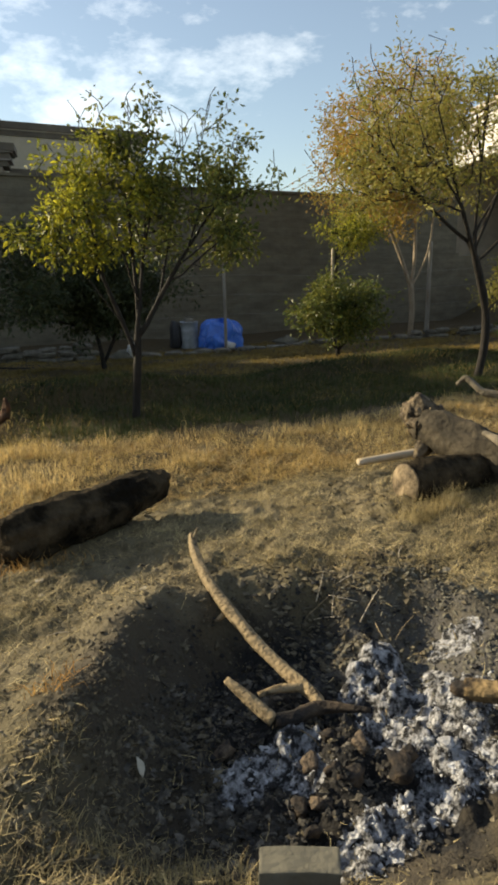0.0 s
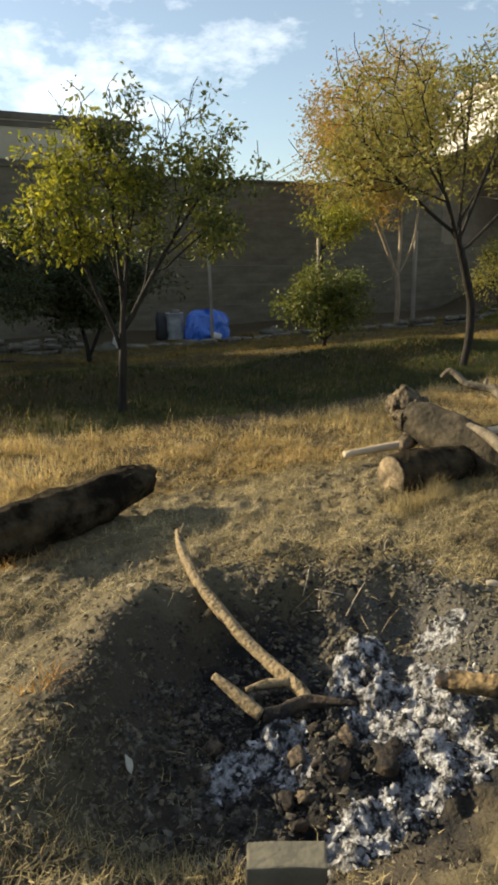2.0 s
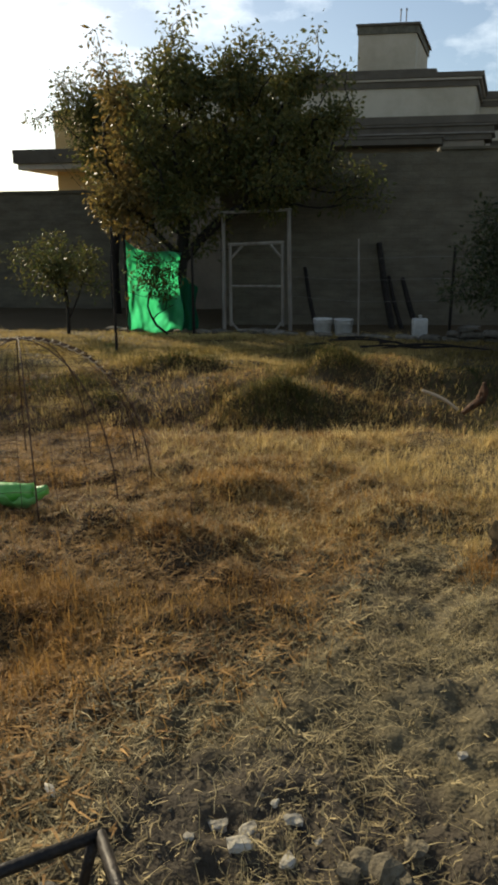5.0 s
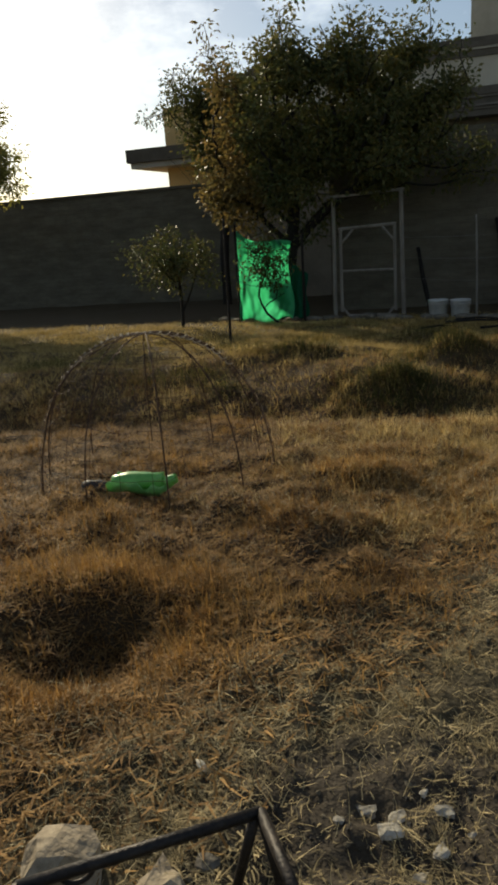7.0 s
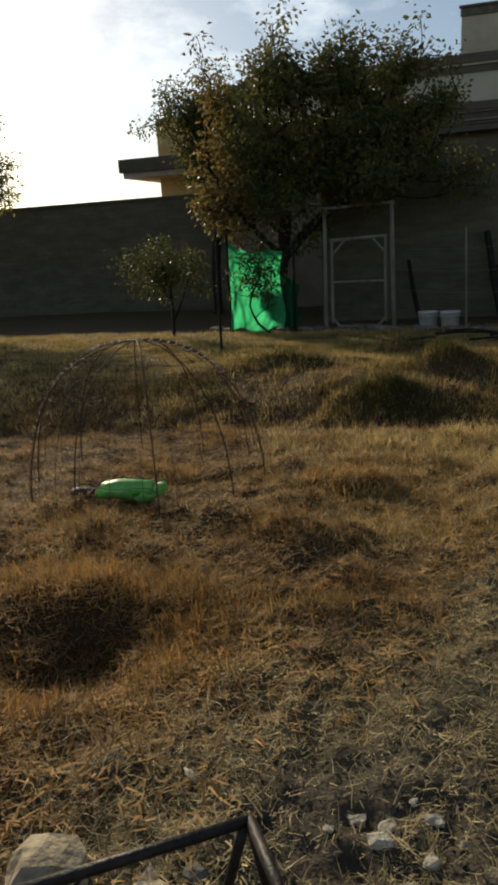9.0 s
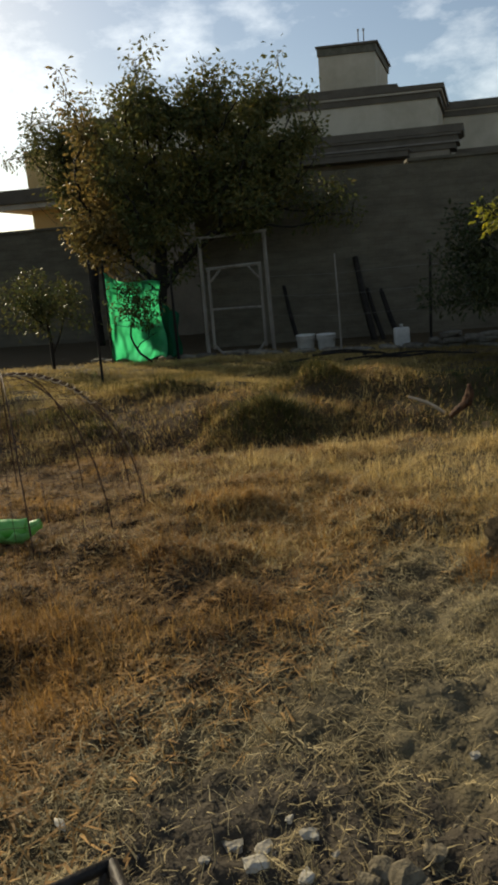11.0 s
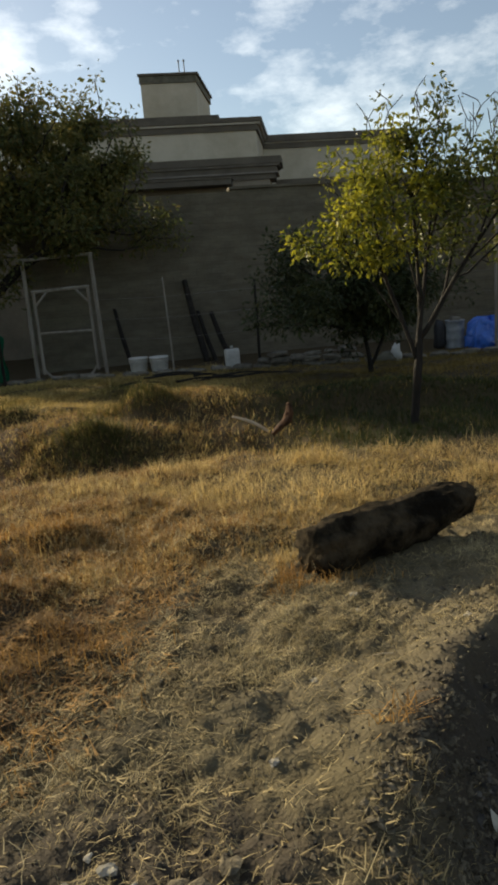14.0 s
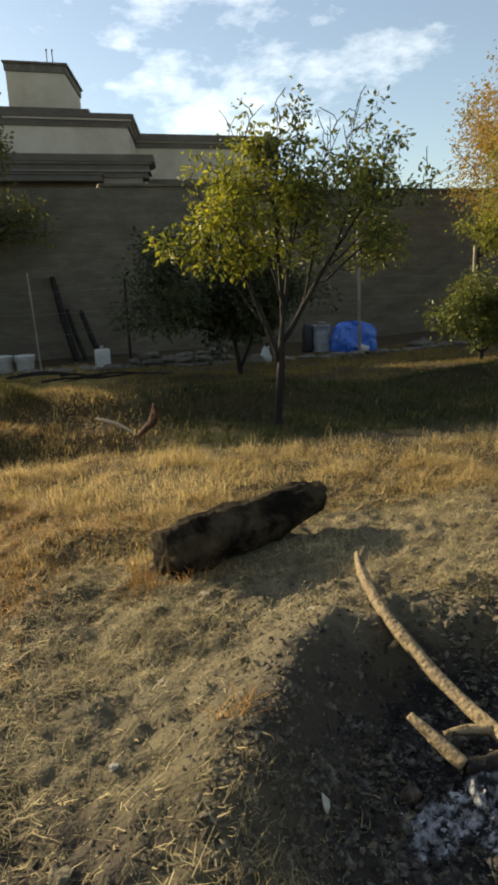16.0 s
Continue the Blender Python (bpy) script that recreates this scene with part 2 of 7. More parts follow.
STUB_WOOD = material("torn_red_wood", (0.025, 0.012, 0.007), (0.13, 0.060, 0.026), scale=16, detail=8, bump=0.7, bump_scale=40)
CUT_WOOD = material("cut_wood", (0.04, 0.029, 0.018), (0.30, 0.225, 0.135), scale=9, detail=9, bump=1.0, bump_scale=30)
PEELED = material("peeled_pole", (0.36, 0.29, 0.195), (0.54, 0.45, 0.33), scale=8, stretch=(0.4, 1, 1), bump=0.3)
STICK_WOOD = material("barkless_stick", (0.028, 0.020, 0.012), (0.27, 0.200, 0.112), scale=24, detail=7, bump=0.9, bump_scale=50, low=0.33, high=0.50)
CHAR_WOOD = material("charred_wood", (0.012, 0.010, 0.009), (0.105, 0.074, 0.047), scale=7, detail=8, bump=0.8, bump_scale=40, low=0.42, high=0.66)
CHAR_CRUST = material("charred_crust", (0.022, 0.018, 0.015), (0.20, 0.145, 0.095), scale=16, detail=9, bump=0.9, bump_scale=60, low=0.36, high=0.64)
ORANGE_WOOD = material("burnt_orange_wood", (0.020, 0.014, 0.009), (0.33, 0.225, 0.105), scale=9, detail=9, bump=0.9, bump_scale=35, low=0.44, high=0.68)
STONE = material("field_stone", (0.072, 0.063, 0.048), (0.205, 0.182, 0.142), scale=7, detail=9, bump=0.7, bump_scale=30, each=0.25)
PALE_STONE = material("pale_stone", (0.20, 0.158, 0.104), (0.44, 0.365, 0.255), scale=12, detail=8, bump=0.6, bump_scale=40, each=0.2)
CONCRETE = material("concrete", (0.090, 0.082, 0.060), (0.165, 0.150, 0.112), scale=6, detail=9, bump=0.25, bump_scale=60)
BLUE_TARP = material("blue_tarp", (0.025, 0.12, 0.50), (0.05, 0.18, 0.60), scale=2.5, rough=0.28, bump=0.5, bump_scale=14, spec=0.6)
WHITE_PLASTIC = material("white_plastic", (0.42, 0.41, 0.37), (0.58, 0.57, 0.53), scale=6, rough=0.45, bump=0.08)
GREY_DRUM = material("grey_metal_drum", (0.20, 0.22, 0.23), (0.34, 0.35, 0.36), scale=5, rough=0.55, metal=0.3, bump=0.2)
DARK_CLOTH = material("black_plastic", (0.02, 0.02, 0.022), (0.04, 0.04, 0.042), rough=0.6, bump=0.3)
GREEN_NET = material("green_shade_net", (0.17, 0.70, 0.43), (0.26, 0.80, 0.54), scale=3, rough=0.7, bump=0.3, bump_scale=60, translucent=0.88)
GREEN_DARK_NET = material("green_net_folded", (0.004, 0.10, 0.05), (0.006, 0.15, 0.07), scale=3, rough=0.7, bump=0.3, translucent=0.3)
GREEN_PLASTIC = material("green_plastic", (0.14, 0.46, 0.10), (0.27, 0.62, 0.20), scale=9, rough=0.3, bump=0.15, spec=0.6, translucent=0.35)
RUST = material("rusty_iron", (0.06, 0.036, 0.024), (0.14, 0.08, 0.048), scale=30, rough=0.75, metal=0.35, bump=0.4)
BLACK_IRON = material("black_iron", (0.018, 0.017, 0.017), (0.05, 0.042, 0.036), scale=20, rough=0.5, metal=0.5, bump=0.25)
WEATHERED_TIMBER = material("weathered_timber", (0.18, 0.155, 0.125), (0.31, 0.28, 0.235), scale=7, stretch=(1, 1, 0.2), bump=0.6, bump_scale=30)
WIRE = material("wire", (0.16, 0.15, 0.14), (0.24, 0.22, 0.20), metal=0.6, rough=0.5, bump=0)
ASH = material("ash", (0.13, 0.13, 0.132), (0.56, 0.56, 0.57), scale=14, detail=7, rough=1.0, bump=0.7, bump_scale=90, island=0.3)
ASH_BED = material("ash_bed", (0.024, 0.023, 0.023), (0.47, 0.467, 0.472), scale=26, detail=10, rough=1.0, bump=1.0, bump_scale=110, low=0.44, high=0.62)
CHARCOAL = material("charcoal", (0.010, 0.010, 0.010), (0.035, 0.032, 0.03), scale=25, rough=0.75, bump=0.8, bump_scale=80, island=0.4)
CLOD = material("soil_clod", (0.050, 0.041, 0.027), (0.180, 0.150, 0.098), scale=14, detail=7, rough=0.95, bump=0.7, bump_scale=60, island=0.3)
BURNT_CLOD = material("burnt_soil", (0.011, 0.010, 0.009), (0.13, 0.115, 0.092), scale=14, detail=7, rough=0.95, bump=0.7, bump_scale=60, island=0.7)
WEED_MAT = material("matted_weeds", (0.11, 0.055, 0.018), (0.42, 0.245, 0.085), scale=5, detail=6, rough=0.85, bump=0, island=0.45, translucent=0.15)
STRAW_MAT = material("matted_straw", (0.065, 0.048, 0.024), (0.47, 0.365, 0.18), scale=6, detail=6, rough=0.8, bump=0, island=0.5, translucent=0.12)
STRAW = material("straw", (0.24, 0.182, 0.078), (0.56, 0.445, 0.225), scale=1.5, rough=0.7, bump=0, island=0.4, translucent=0.2)
GOLD_GRASS = material("dry_golden_grass", (0.50, 0.355, 0.125), (0.79, 0.60, 0.27), scale=1.1, rough=0.75, bump=0, island=0.35, translucent=0.42)
PALE_STRAW = material("pale_straw", (0.24, 0.190, 0.090), (0.58, 0.485, 0.27), scale=1.5, rough=0.65, bump=0, island=0.45, translucent=0.25)
RED_GRASS = material("dry_brown_weeds", (0.25, 0.118, 0.028), (0.56, 0.335, 0.105), scale=1.3, rough=0.8, bump=0, island=0.4, translucent=0.35)
GOLD_MAT = material("grass_mat", (0.17, 0.105, 0.038), (0.56, 0.39, 0.16), scale=5, detail=6, rough=0.8, bump=0, island=0.45, translucent=0.2)
BANK_GRASS = material("bank_grass", (0.28, 0.195, 0.062), (0.68, 0.50, 0.20), scale=1.6, rough=0.75, bump=0, island=0.4, translucent=0.35)
# lighter than green_grass: sunlight on the slope is put into the colour
SLOPE_GRASS = material("slope_grass", (0.07, 0.09, 0.018), (0.26, 0.25, 0.055), scale=1.1, rough=0.75, bump=0, island=0.35, translucent=0.4)
OLIVE_GRASS = material("olive_grass", (0.12, 0.095, 0.028), (0.36, 0.25, 0.075), scale=0.7, rough=0.75, bump=0, island=0.4, translucent=0.4)
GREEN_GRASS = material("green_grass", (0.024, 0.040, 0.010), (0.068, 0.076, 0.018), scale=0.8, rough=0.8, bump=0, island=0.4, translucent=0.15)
TUFT_GRASS = material("olive_tuft_grass", (0.060, 0.064, 0.016), (0.20, 0.165, 0.045), scale=2.2, rough=0.8, bump=0, island=0.4, translucent=0.25)
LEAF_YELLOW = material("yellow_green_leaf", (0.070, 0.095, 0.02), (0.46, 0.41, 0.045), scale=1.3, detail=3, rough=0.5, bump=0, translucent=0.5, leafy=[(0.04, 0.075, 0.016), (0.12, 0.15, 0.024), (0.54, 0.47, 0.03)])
LEAF_OLIVE = material("olive_leaf", (0.17, 0.185, 0.055), (0.42, 0.36, 0.09), scale=0.9, detail=3, rough=0.5, bump=0, translucent=0.45, leafy=[(0.08, 0.09, 0.025), (0.22, 0.20, 0.04), (0.46, 0.36, 0.07)])
LEAF_RUST = material("autumn_leaf", (0.20, 0.17, 0.035), (0.46, 0.26, 0.06), scale=0.8, detail=3, rough=0.55, bump=0, translucent=0.45, leafy=[(0.16, 0.15, 0.04), (0.46, 0.34, 0.05), (0.40, 0.14, 0.05)])
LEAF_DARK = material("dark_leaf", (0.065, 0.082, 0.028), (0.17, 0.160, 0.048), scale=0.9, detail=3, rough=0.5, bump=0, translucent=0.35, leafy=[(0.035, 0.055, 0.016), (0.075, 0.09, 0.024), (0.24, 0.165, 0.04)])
# darker copy of dark_leaf: the small tree's shade is put into the colour
LEAF_SHADE = material("shaded_dark_leaf", (0.022, 0.034, 0.012), (0.060, 0.070, 0.022), scale=0.9, detail=3, rough=0.5, bump=0, translucent=0.2, leafy=[(0.02, 0.032, 0.012), (0.045, 0.06, 0.02), (0.09, 0.085, 0.025)])
LEAF_BROWN = material("brown_sunlit_leaf", (0.10, 0.092, 0.032), (0.29, 0.195, 0.07), scale=0.9, detail=3, rough=0.5, bump=0, translucent=0.45, leafy=[(0.05, 0.06, 0.02), (0.14, 0.11, 0.03), (0.34, 0.20, 0.05)])
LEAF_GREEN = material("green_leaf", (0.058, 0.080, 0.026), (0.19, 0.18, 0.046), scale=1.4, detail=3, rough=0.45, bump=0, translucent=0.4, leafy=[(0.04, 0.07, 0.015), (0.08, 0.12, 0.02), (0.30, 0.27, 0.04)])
DRY_LEAF = material("dry_leaf", (0.46, 0.42, 0.33), (0.60, 0.56, 0.46), rough=0.6, bump=0.2)

# ---- builders ----


def lattice(ix, iy, seed):
    h = (ix.astype(np.int64) * 374761393 + iy.astype(np.int64) * 668265263 + seed * 974634777) & 0x7FFFFFFF
    h = ((h ^ (h >> 13)) * 1274126177) & 0x7FFFFFFF
    return ((h ^ (h >> 16)) & 0xFFFF) / 65535.0


def soft_noise(x, y, seed=0):
    """Smooth noise from 0 to 1 over the plan."""
    ix, iy = np.floor(x), np.floor(y)
    fx, fy = x - ix, y - iy
    fx, fy = fx * fx * (3 - 2 * fx), fy * fy * (3 - 2 * fy)
    a, b = lattice(ix, iy, seed), lattice(ix + 1, iy, seed)
    c, d = lattice(ix, iy + 1, seed), lattice(ix + 1, iy + 1, seed)
    return (a + (b - a) * fx) * (1 - fy) + (c + (d - c) * fx) * fy


def layered(x, y, seed=0, octaves=4):
    total, size = 0.0, 1.0
    for n in range(octaves):
        total = total + size * (soft_noise(x * 2**n + 17.3 * n, y * 2**n - 9.1 * n, seed + n) - 0.5)
        size *= 0.5
    return total


def step(a, b, v):
    u = np.clip((v - a) / (b - a), 0, 1)
    return u * u * (3 - 2 * u)


def hump(x, y, cx, cy, rx, ry, power=1.0):
    return np.exp(-((((x - cx) / rx) ** 2 + ((y - cy) / ry) ** 2) ** power))


def land(x, y):
    """Height of the ground."""
    x, y = np.asarray(x, float), np.asarray(y, float)
    z = 0.045 - 0.14 * step(9.5, 13.0, y) + 0 * x
    z = z - 0.14 * hump(x, y, 2.1, 4.5, 1.0, 0.8) - 0.05 * step(3.0, 5.5, y) * (1 - step(6.0, 7.5, y))
    wx, wy = x + 0.26 * layered(x * 2.4, y * 2.4, 171, 3), y + 0.20 * layered(x * 1.9, y * 1.9, 173, 3)
    knolls = 0.23 * hump(wx, wy, -0.92, 6.98, 0.44, 0.36, 1.3) + 0.22 * hump(wx, wy, -0.42, 8.2, 0.34, 0.30, 1.3) + 0.17 * hump(wx, wy, -2.20, 8.3, 0.55, 0.34, 1.3) + 0.06 * hump(wx, wy, -2.75, 7.0, 0.34, 0.22, 1.3)
    z = z + 0.20 * np.maximum(layered(x * 1.25, y * 1.5, 231, 3), -0.1) * step(6.7, 7.6, y) * step(12.0, 10.5, y) * step(0.2, -0.6, x)
    z = z + 0.13 * np.maximum(layered(x * 2.3, y * 2.3, 251, 3), -0.06) * step(2.4, 3.2, y) * step(7.2, 6.4, y) * step(0.1, -0.7, x - 0.4 * (y - 3.8))
    # furrow, bank and clumps behind the dry field
    z = z - 0.10 * np.exp(-(((y - 6.55 - 0.15 * (x + 1)) / 0.4) ** 2)) * (1 - step(0.6, 1.8, x))
    z = z + 0.15 * np.exp(-(((y - 8.3 - 0.15 * x) / 0.7) ** 2)) * (1 - step(0.5, 2.0, x))
    z = z + knolls + 0.14 * hump(x, y, 0.25, 8.3, 0.5, 0.5) + 0.10 * hump(x, y, -1.05, 4.55, 0.24, 0.16) + 0.09 * hump(x, y, -1.31, 3.72, 0.26, 0.16) + 0.06 * hump(x, y, 0.05, 4.3, 0.35, 0.2)
    z = z + 0.03 * hump(x, y, 0.75, 7.2, 0.55, 0.4)
    z = z + 0.24 * hump(x, y, 2.3, 8.0, 1.5, 0.38, 1.5) + 0.2 * hump(x, y, 6.9, 8.2, 2.3, 0.36, 1.5) - 0.05 * hump(x, y, 3.5, 6.9, 3.5, 0.5)
    z = z - 0.035 * hump(x, y, 0.09, 2.39, 0.09, 0.07)
    # hollow under a clump near the camera
    z = z - 0.23 * hump(wx, wy, -1.98, 2.40, 0.38, 0.23, 1.8) + 0.08 * hump(x, y, -2.05, 2.90, 0.5, 0.16)
    # grassy slope that climbs beside the old wall
    z = z + 1.3 * step(12.8, 17.0, x - 0.55 * (y - 11)) * step(4.0, 9.0, y)
    # fire pit with its raised rim
    inside = (x - 0.34) * 0.734 - (y - 1.95) * 0.68 + 0.07 * layered(x * 3.7, y * 3.7, 5, 3)
    along = (x - 0.34) * 0.68 + (y - 1.95) * 0.734
    away = np.hypot((x - 1.18) / 1.08, (y - 1.80) / 0.92) + 0.12 * layered(x * 2.9, y * 2.9, 6, 3)
    z = z - 0.07 * hump(x, y, 2.52, 1.74, 0.34, 0.30) - 0.27 * step(-0.04, 0.24, inside) * (1 - step(0.50 + 0.24 * step(1.85, 2.2, y), 1.08 - 0.03 * step(1.85, 2.2, y), away))
    z = z + 0.07 * np.exp(-(((inside + 0.10) / 0.13) ** 2)) * step(-0.5, 0.1, along) * step(1.35, 0.75, along)
    z = z + 0.05 * hump(x, y, 1.72, 2.35, 0.22, 0.16) + 0.06 * hump(x, y, 1.45, 1.62, 0.30, 0.32) + 0.06 * hump(x, y, 1.75, 2.18, 0.20, 0.13, 1.5)
    near = np.exp(-((np.hypot(x - 0.5, y - 3) / 7) ** 2))
    z = z + 0.05 * layered(x * 0.9, y * 0.9, 11, 3) + near * (0.050 * layered(x * 3.3, y * 3.3, 21, 4) + 0.040 * layered(x * 12, y * 12, 31, 4)) + 0.055 * hump(x, y, 1.9, 3.2, 1.5, 0.8, 2) * np.maximum(layered(x * 6.5, y * 6.5, 281, 4), -0.05) + 0.07 * hump(x, y, 0.92, 1.75, 0.34, 0.45, 2) * layered(x * 13, y * 13, 43, 3) + 0.13 * hump(x, y, 1.45, 1.65, 0.42, 0.42, 2) * layered(x * 11, y * 11, 41, 3)
    return z


def spot(x, y, up=0.0):
    return Vector((x, y, float(land(x, y)) + up))


def mesh_part(name, verts, faces, mat, parent=None, label="", smooth=True):
    me = bpy.data.meshes.new(name)
    me.from_pydata([tuple(v) for v in verts] if not isinstance(verts, np.ndarray) else verts.tolist(), [], faces if isinstance(faces, list) else faces.tolist())
    me.materials.append(mat)
    if smooth:
        me.polygons.foreach_set("use_smooth", np.ones(len(me.polygons), bool))
    me.update()
    ob = new(name, me)
    if parent is not None:
        ob.parent = parent
    if label:
        ob["label"] = label
    return ob


def part(name, bm, mat, parent=None, label="", smooth=False):
    """One mesh object from a bmesh, in the place of its parent."""
    bmesh.ops.recalc_face_normals(bm, faces=bm.faces)
    me = bpy.data.meshes.new(name)
    bm.to_mesh(me)
    bm.free()
    me.materials.append(mat)
    if smooth:
        me.polygons.foreach_set("use_smooth", np.ones(len(me.polygons), bool))
    ob = new(name, me)
    if parent is not None:
        ob.parent = parent
    if label:
        ob["label"] = label
    return ob


def thing(name, place, label, category, group="", kind="", turn=0.0):
    ob = new(name)
    ob.empty_display_size = 0.1
    ob.matrix_world = pose(*place, 0, 0, turn)
    return tagged(ob, label, category, group, kind)


def add_box(bm, x0, x1, y0, y1, z0, z1, bevel=0.0):
    made = bmesh.ops.create_cube(bm, size=1, matrix=Matrix.LocRotScale(((x0 + x1) / 2, (y0 + y1) / 2, (z0 + z1) / 2), None, (x1 - x0, y1 - y0, z1 - z0)))["verts"]
    if bevel:
        edges = list({e for v in made for e in v.link_edges})
        bmesh.ops.bevel(bm, geom=edges, offset=bevel, segments=2, affect="EDGES", profile=0.6)


def box_part(name, x0, x1, y0, y1, z0, z1, mat, parent=None, label="", bevel=0.0):
    bm = bmesh.new()
    add_box(bm, x0, x1, y0, y1, z0, z1, bevel)
    return part(name, bm, mat, parent, label)


def sweep(points, radii, sides=8, rough=0.0, seed=0, flat=1.0, close=True):
    """Vertices and faces of a limb that runs along points with the given radii; rough: uneven skin."""
    pts = [Vector(p) for p in points]
    verts, faces, frame_x = [], [], None
    for n, p in enumerate(pts):
        way = (pts[min(n + 1, len(pts) - 1)] - pts[max(n - 1, 0)]).normalized()
        if frame_x is None:
            frame_x = way.orthogonal().normalized()
        frame_x = (frame_x - way * frame_x.dot(way)).normalized()
        frame_y = way.cross(frame_x)
        r = radii[n] if isinstance(radii, (list, tuple)) else radii
        for k in range(sides):
            a = 2 * math.pi * k / sides
            side = frame_x * math.cos(a) + frame_y * math.sin(a) * flat
            rr = r
            if rough:
                at = p + Vector((seed * 7.1, 0, 0))
                lump = noise.noise(at * 5 + side * 1.2) + 0.6 * noise.noise(side * 3.2 + p * 1.6 + Vector((0, seed, 0))) + 0.45 * noise.noise((p + side * r) * 34)
                rr = r * (1 + rough * lump)
            jag = 0.0
            if rough and close and n in (0, len(pts) - 1):
                jag = r * min(rough, 0.25) * 1.1 * noise.noise(side * 2.4 + Vector((seed, n, 3)))
            verts.append(p + side * rr + way * jag)
    for n in range(len(pts) - 1):
        for k in range(sides):
            k2 = (k + 1) % sides
            faces.append((n * sides + k, n * sides + k2, (n + 1) * sides + k2, (n + 1) * sides + k))
    if close:
        for n, flip in ((0, True), (len(pts) - 1, False)):
            verts.append(pts[n] + (pts[n] - pts[n + (1 if flip else -1)]).normalized() * 0.02 * (radii[n] if isinstance(radii, (list, tuple)) else radii))
            for k in range(sides):
                k2 = (k + 1) % sides
                faces.append((n * sides + k2, n * sides + k, len(verts) - 1) if flip else (n * sides + k, n * sides + k2, len(verts) - 1))
    return verts, faces


def merge(*pieces):
    verts, faces = [], []
    for v, f in pieces:
        start = len(verts)
        verts += list(v)
        faces += [tuple(i + start for i in face) for face in f]
    return verts, faces


def curve_points(points, count):
    """A smooth line through the given points."""
    p = [Vector(q) for q in points]
    p = [p[0] * 2 - p[1]] + p + [p[-1] * 2 - p[-2]]
    out = []
    spans = len(p) - 3
    for n in range(count):
        s = n / (count - 1) * spans
        i = min(int(s), spans - 1)
        u = s - i
        a, b, c, d = p[i : i + 4]
        out.append(0.5 * ((2 * b) + (c - a) * u + (2 * a - 5 * b + 4 * c - d) * u * u + (3 * b - a - 3 * c + d) * u**3))
    return out


def spread(values, count):
    """Values spread evenly over count steps."""
    return [float(v) for v in np.interp(np.linspace(0, len(values) - 1, count), range(len(values)), values)]


def limb(points, radii, count=14, sides=9, rough=0.12, seed=0, flat=1.0, fine=1):
    count, sides = count * fine, sides * fine
    return sweep(curve_points(points, count), spread(radii, count), sides, rough, seed, flat)


def rock(size, seed, lumps=0.28):
    """A rough stone, as vertices and faces, resting on its base."""
    bm = bmesh.new()
    bmesh.ops.create_icosphere(bm, subdivisions=2, radius=1)
    rng = random.Random(seed)
    off = Vector((rng.uniform(-50, 50), rng.uniform(-50, 50), rng.uniform(-50, 50)))
    for v in bm.verts:
        d = v.co.normalized()
        sq = max(abs(d.x), abs(d.y), abs(d.z))
        k = (1 / sq) ** 0.78 * (1 + lumps * noise.noise(d * 1.3 + off) + 0.12 * noise.noise(d * 4 + off))
        v.co = Vector((d.x * size[0], d.y * size[1], d.z * size[2])) * k * 0.5
    verts = [v.co.copy() for v in bm.verts]
    faces = [tuple(v.index for v in f.verts) for f in bm.faces]
    bm.free()
    return verts, faces


def strips(name, x, y, z, length, width, lean, bearing, curl, mat, label, category, levels=3):
    """Many narrow tapering blades in one mesh. lean: 0 upright, pi/2 lying."""
    n = len(x)
    rows_v = []
    px, py, pz = x.copy(), y.copy(), z.copy()
    sx, sy = -np.sin(bearing), np.cos(bearing)
    veer = np.random.default_rng(n).normal(0, 1.1, n)
    for k in range(levels):
        u = k / (levels - 1)
        w = width * (1 - 0.85 * u) * 0.5
        if k < levels - 1:
            rows_v.append(np.stack([px - sx * w, py - sy * w, pz], 1))
            rows_v.append(np.stack([px + sx * w, py + sy * w, pz], 1))
        else:
            rows_v.append(np.stack([px, py, pz], 1))
        ang = lean + curl * u
        seg = length / (levels - 1)
        turned = bearing + veer * u
        px, py, pz = px + np.cos(turned) * np.sin(ang) * seg, py + np.sin(turned) * np.sin(ang) * seg, pz + np.cos(ang) * seg
    per = 2 * (levels - 1) + 1
    verts = np.stack(rows_v, 1).reshape(-1, 3)
    start = (np.arange(n) * per)[:, None]
    loops, sizes = [], []
    for k in range(levels - 2):
        loops.append(start + np.array([[2 * k, 2 * k + 1, 2 * k + 3, 2 * k + 2]]))
        sizes.append(4)
    loops.append(start + np.array([[per - 3, per - 2, per - 1]]))
    sizes.append(3)
    me = bpy.data.meshes.new(name)
    flat = np.concatenate([l for l in loops], 1).ravel()
    totals = np.tile(sizes, n)
    me.vertices.add(len(verts))
    me.vertices.foreach_set("co", verts.ravel())
    me.loops.add(len(flat))
    me.loops.foreach_set("vertex_index", flat.astype(np.int32))
    me.polygons.add(len(totals))
    me.polygons.foreach_set("loop_start", np.concatenate([[0], np.cumsum(totals)[:-1]]).astype(np.int32))
    me.polygons.foreach_set("loop_total", totals.astype(np.int32))
    me.update(calc_edges=True)
    me.materials.append(mat)
    return tagged(new(name, me), label, category, kind="stuff")


# ---- ground ----


def axis_lines(fine0, fine1, pitch, mid0, mid1, mid_pitch, far):
    fine = np.arange(fine0, fine1 + 1e-6, pitch)
    low, high = np.arange(mid0, fine0 - 1e-6, mid_pitch), np.arange(fine1 + mid_pitch, mid1 + 1e-6, mid_pitch)
    out = np.geomspace(1, far, 14)
    return np.concatenate([mid0 - out[::-1], low, fine, high, mid1 + out])


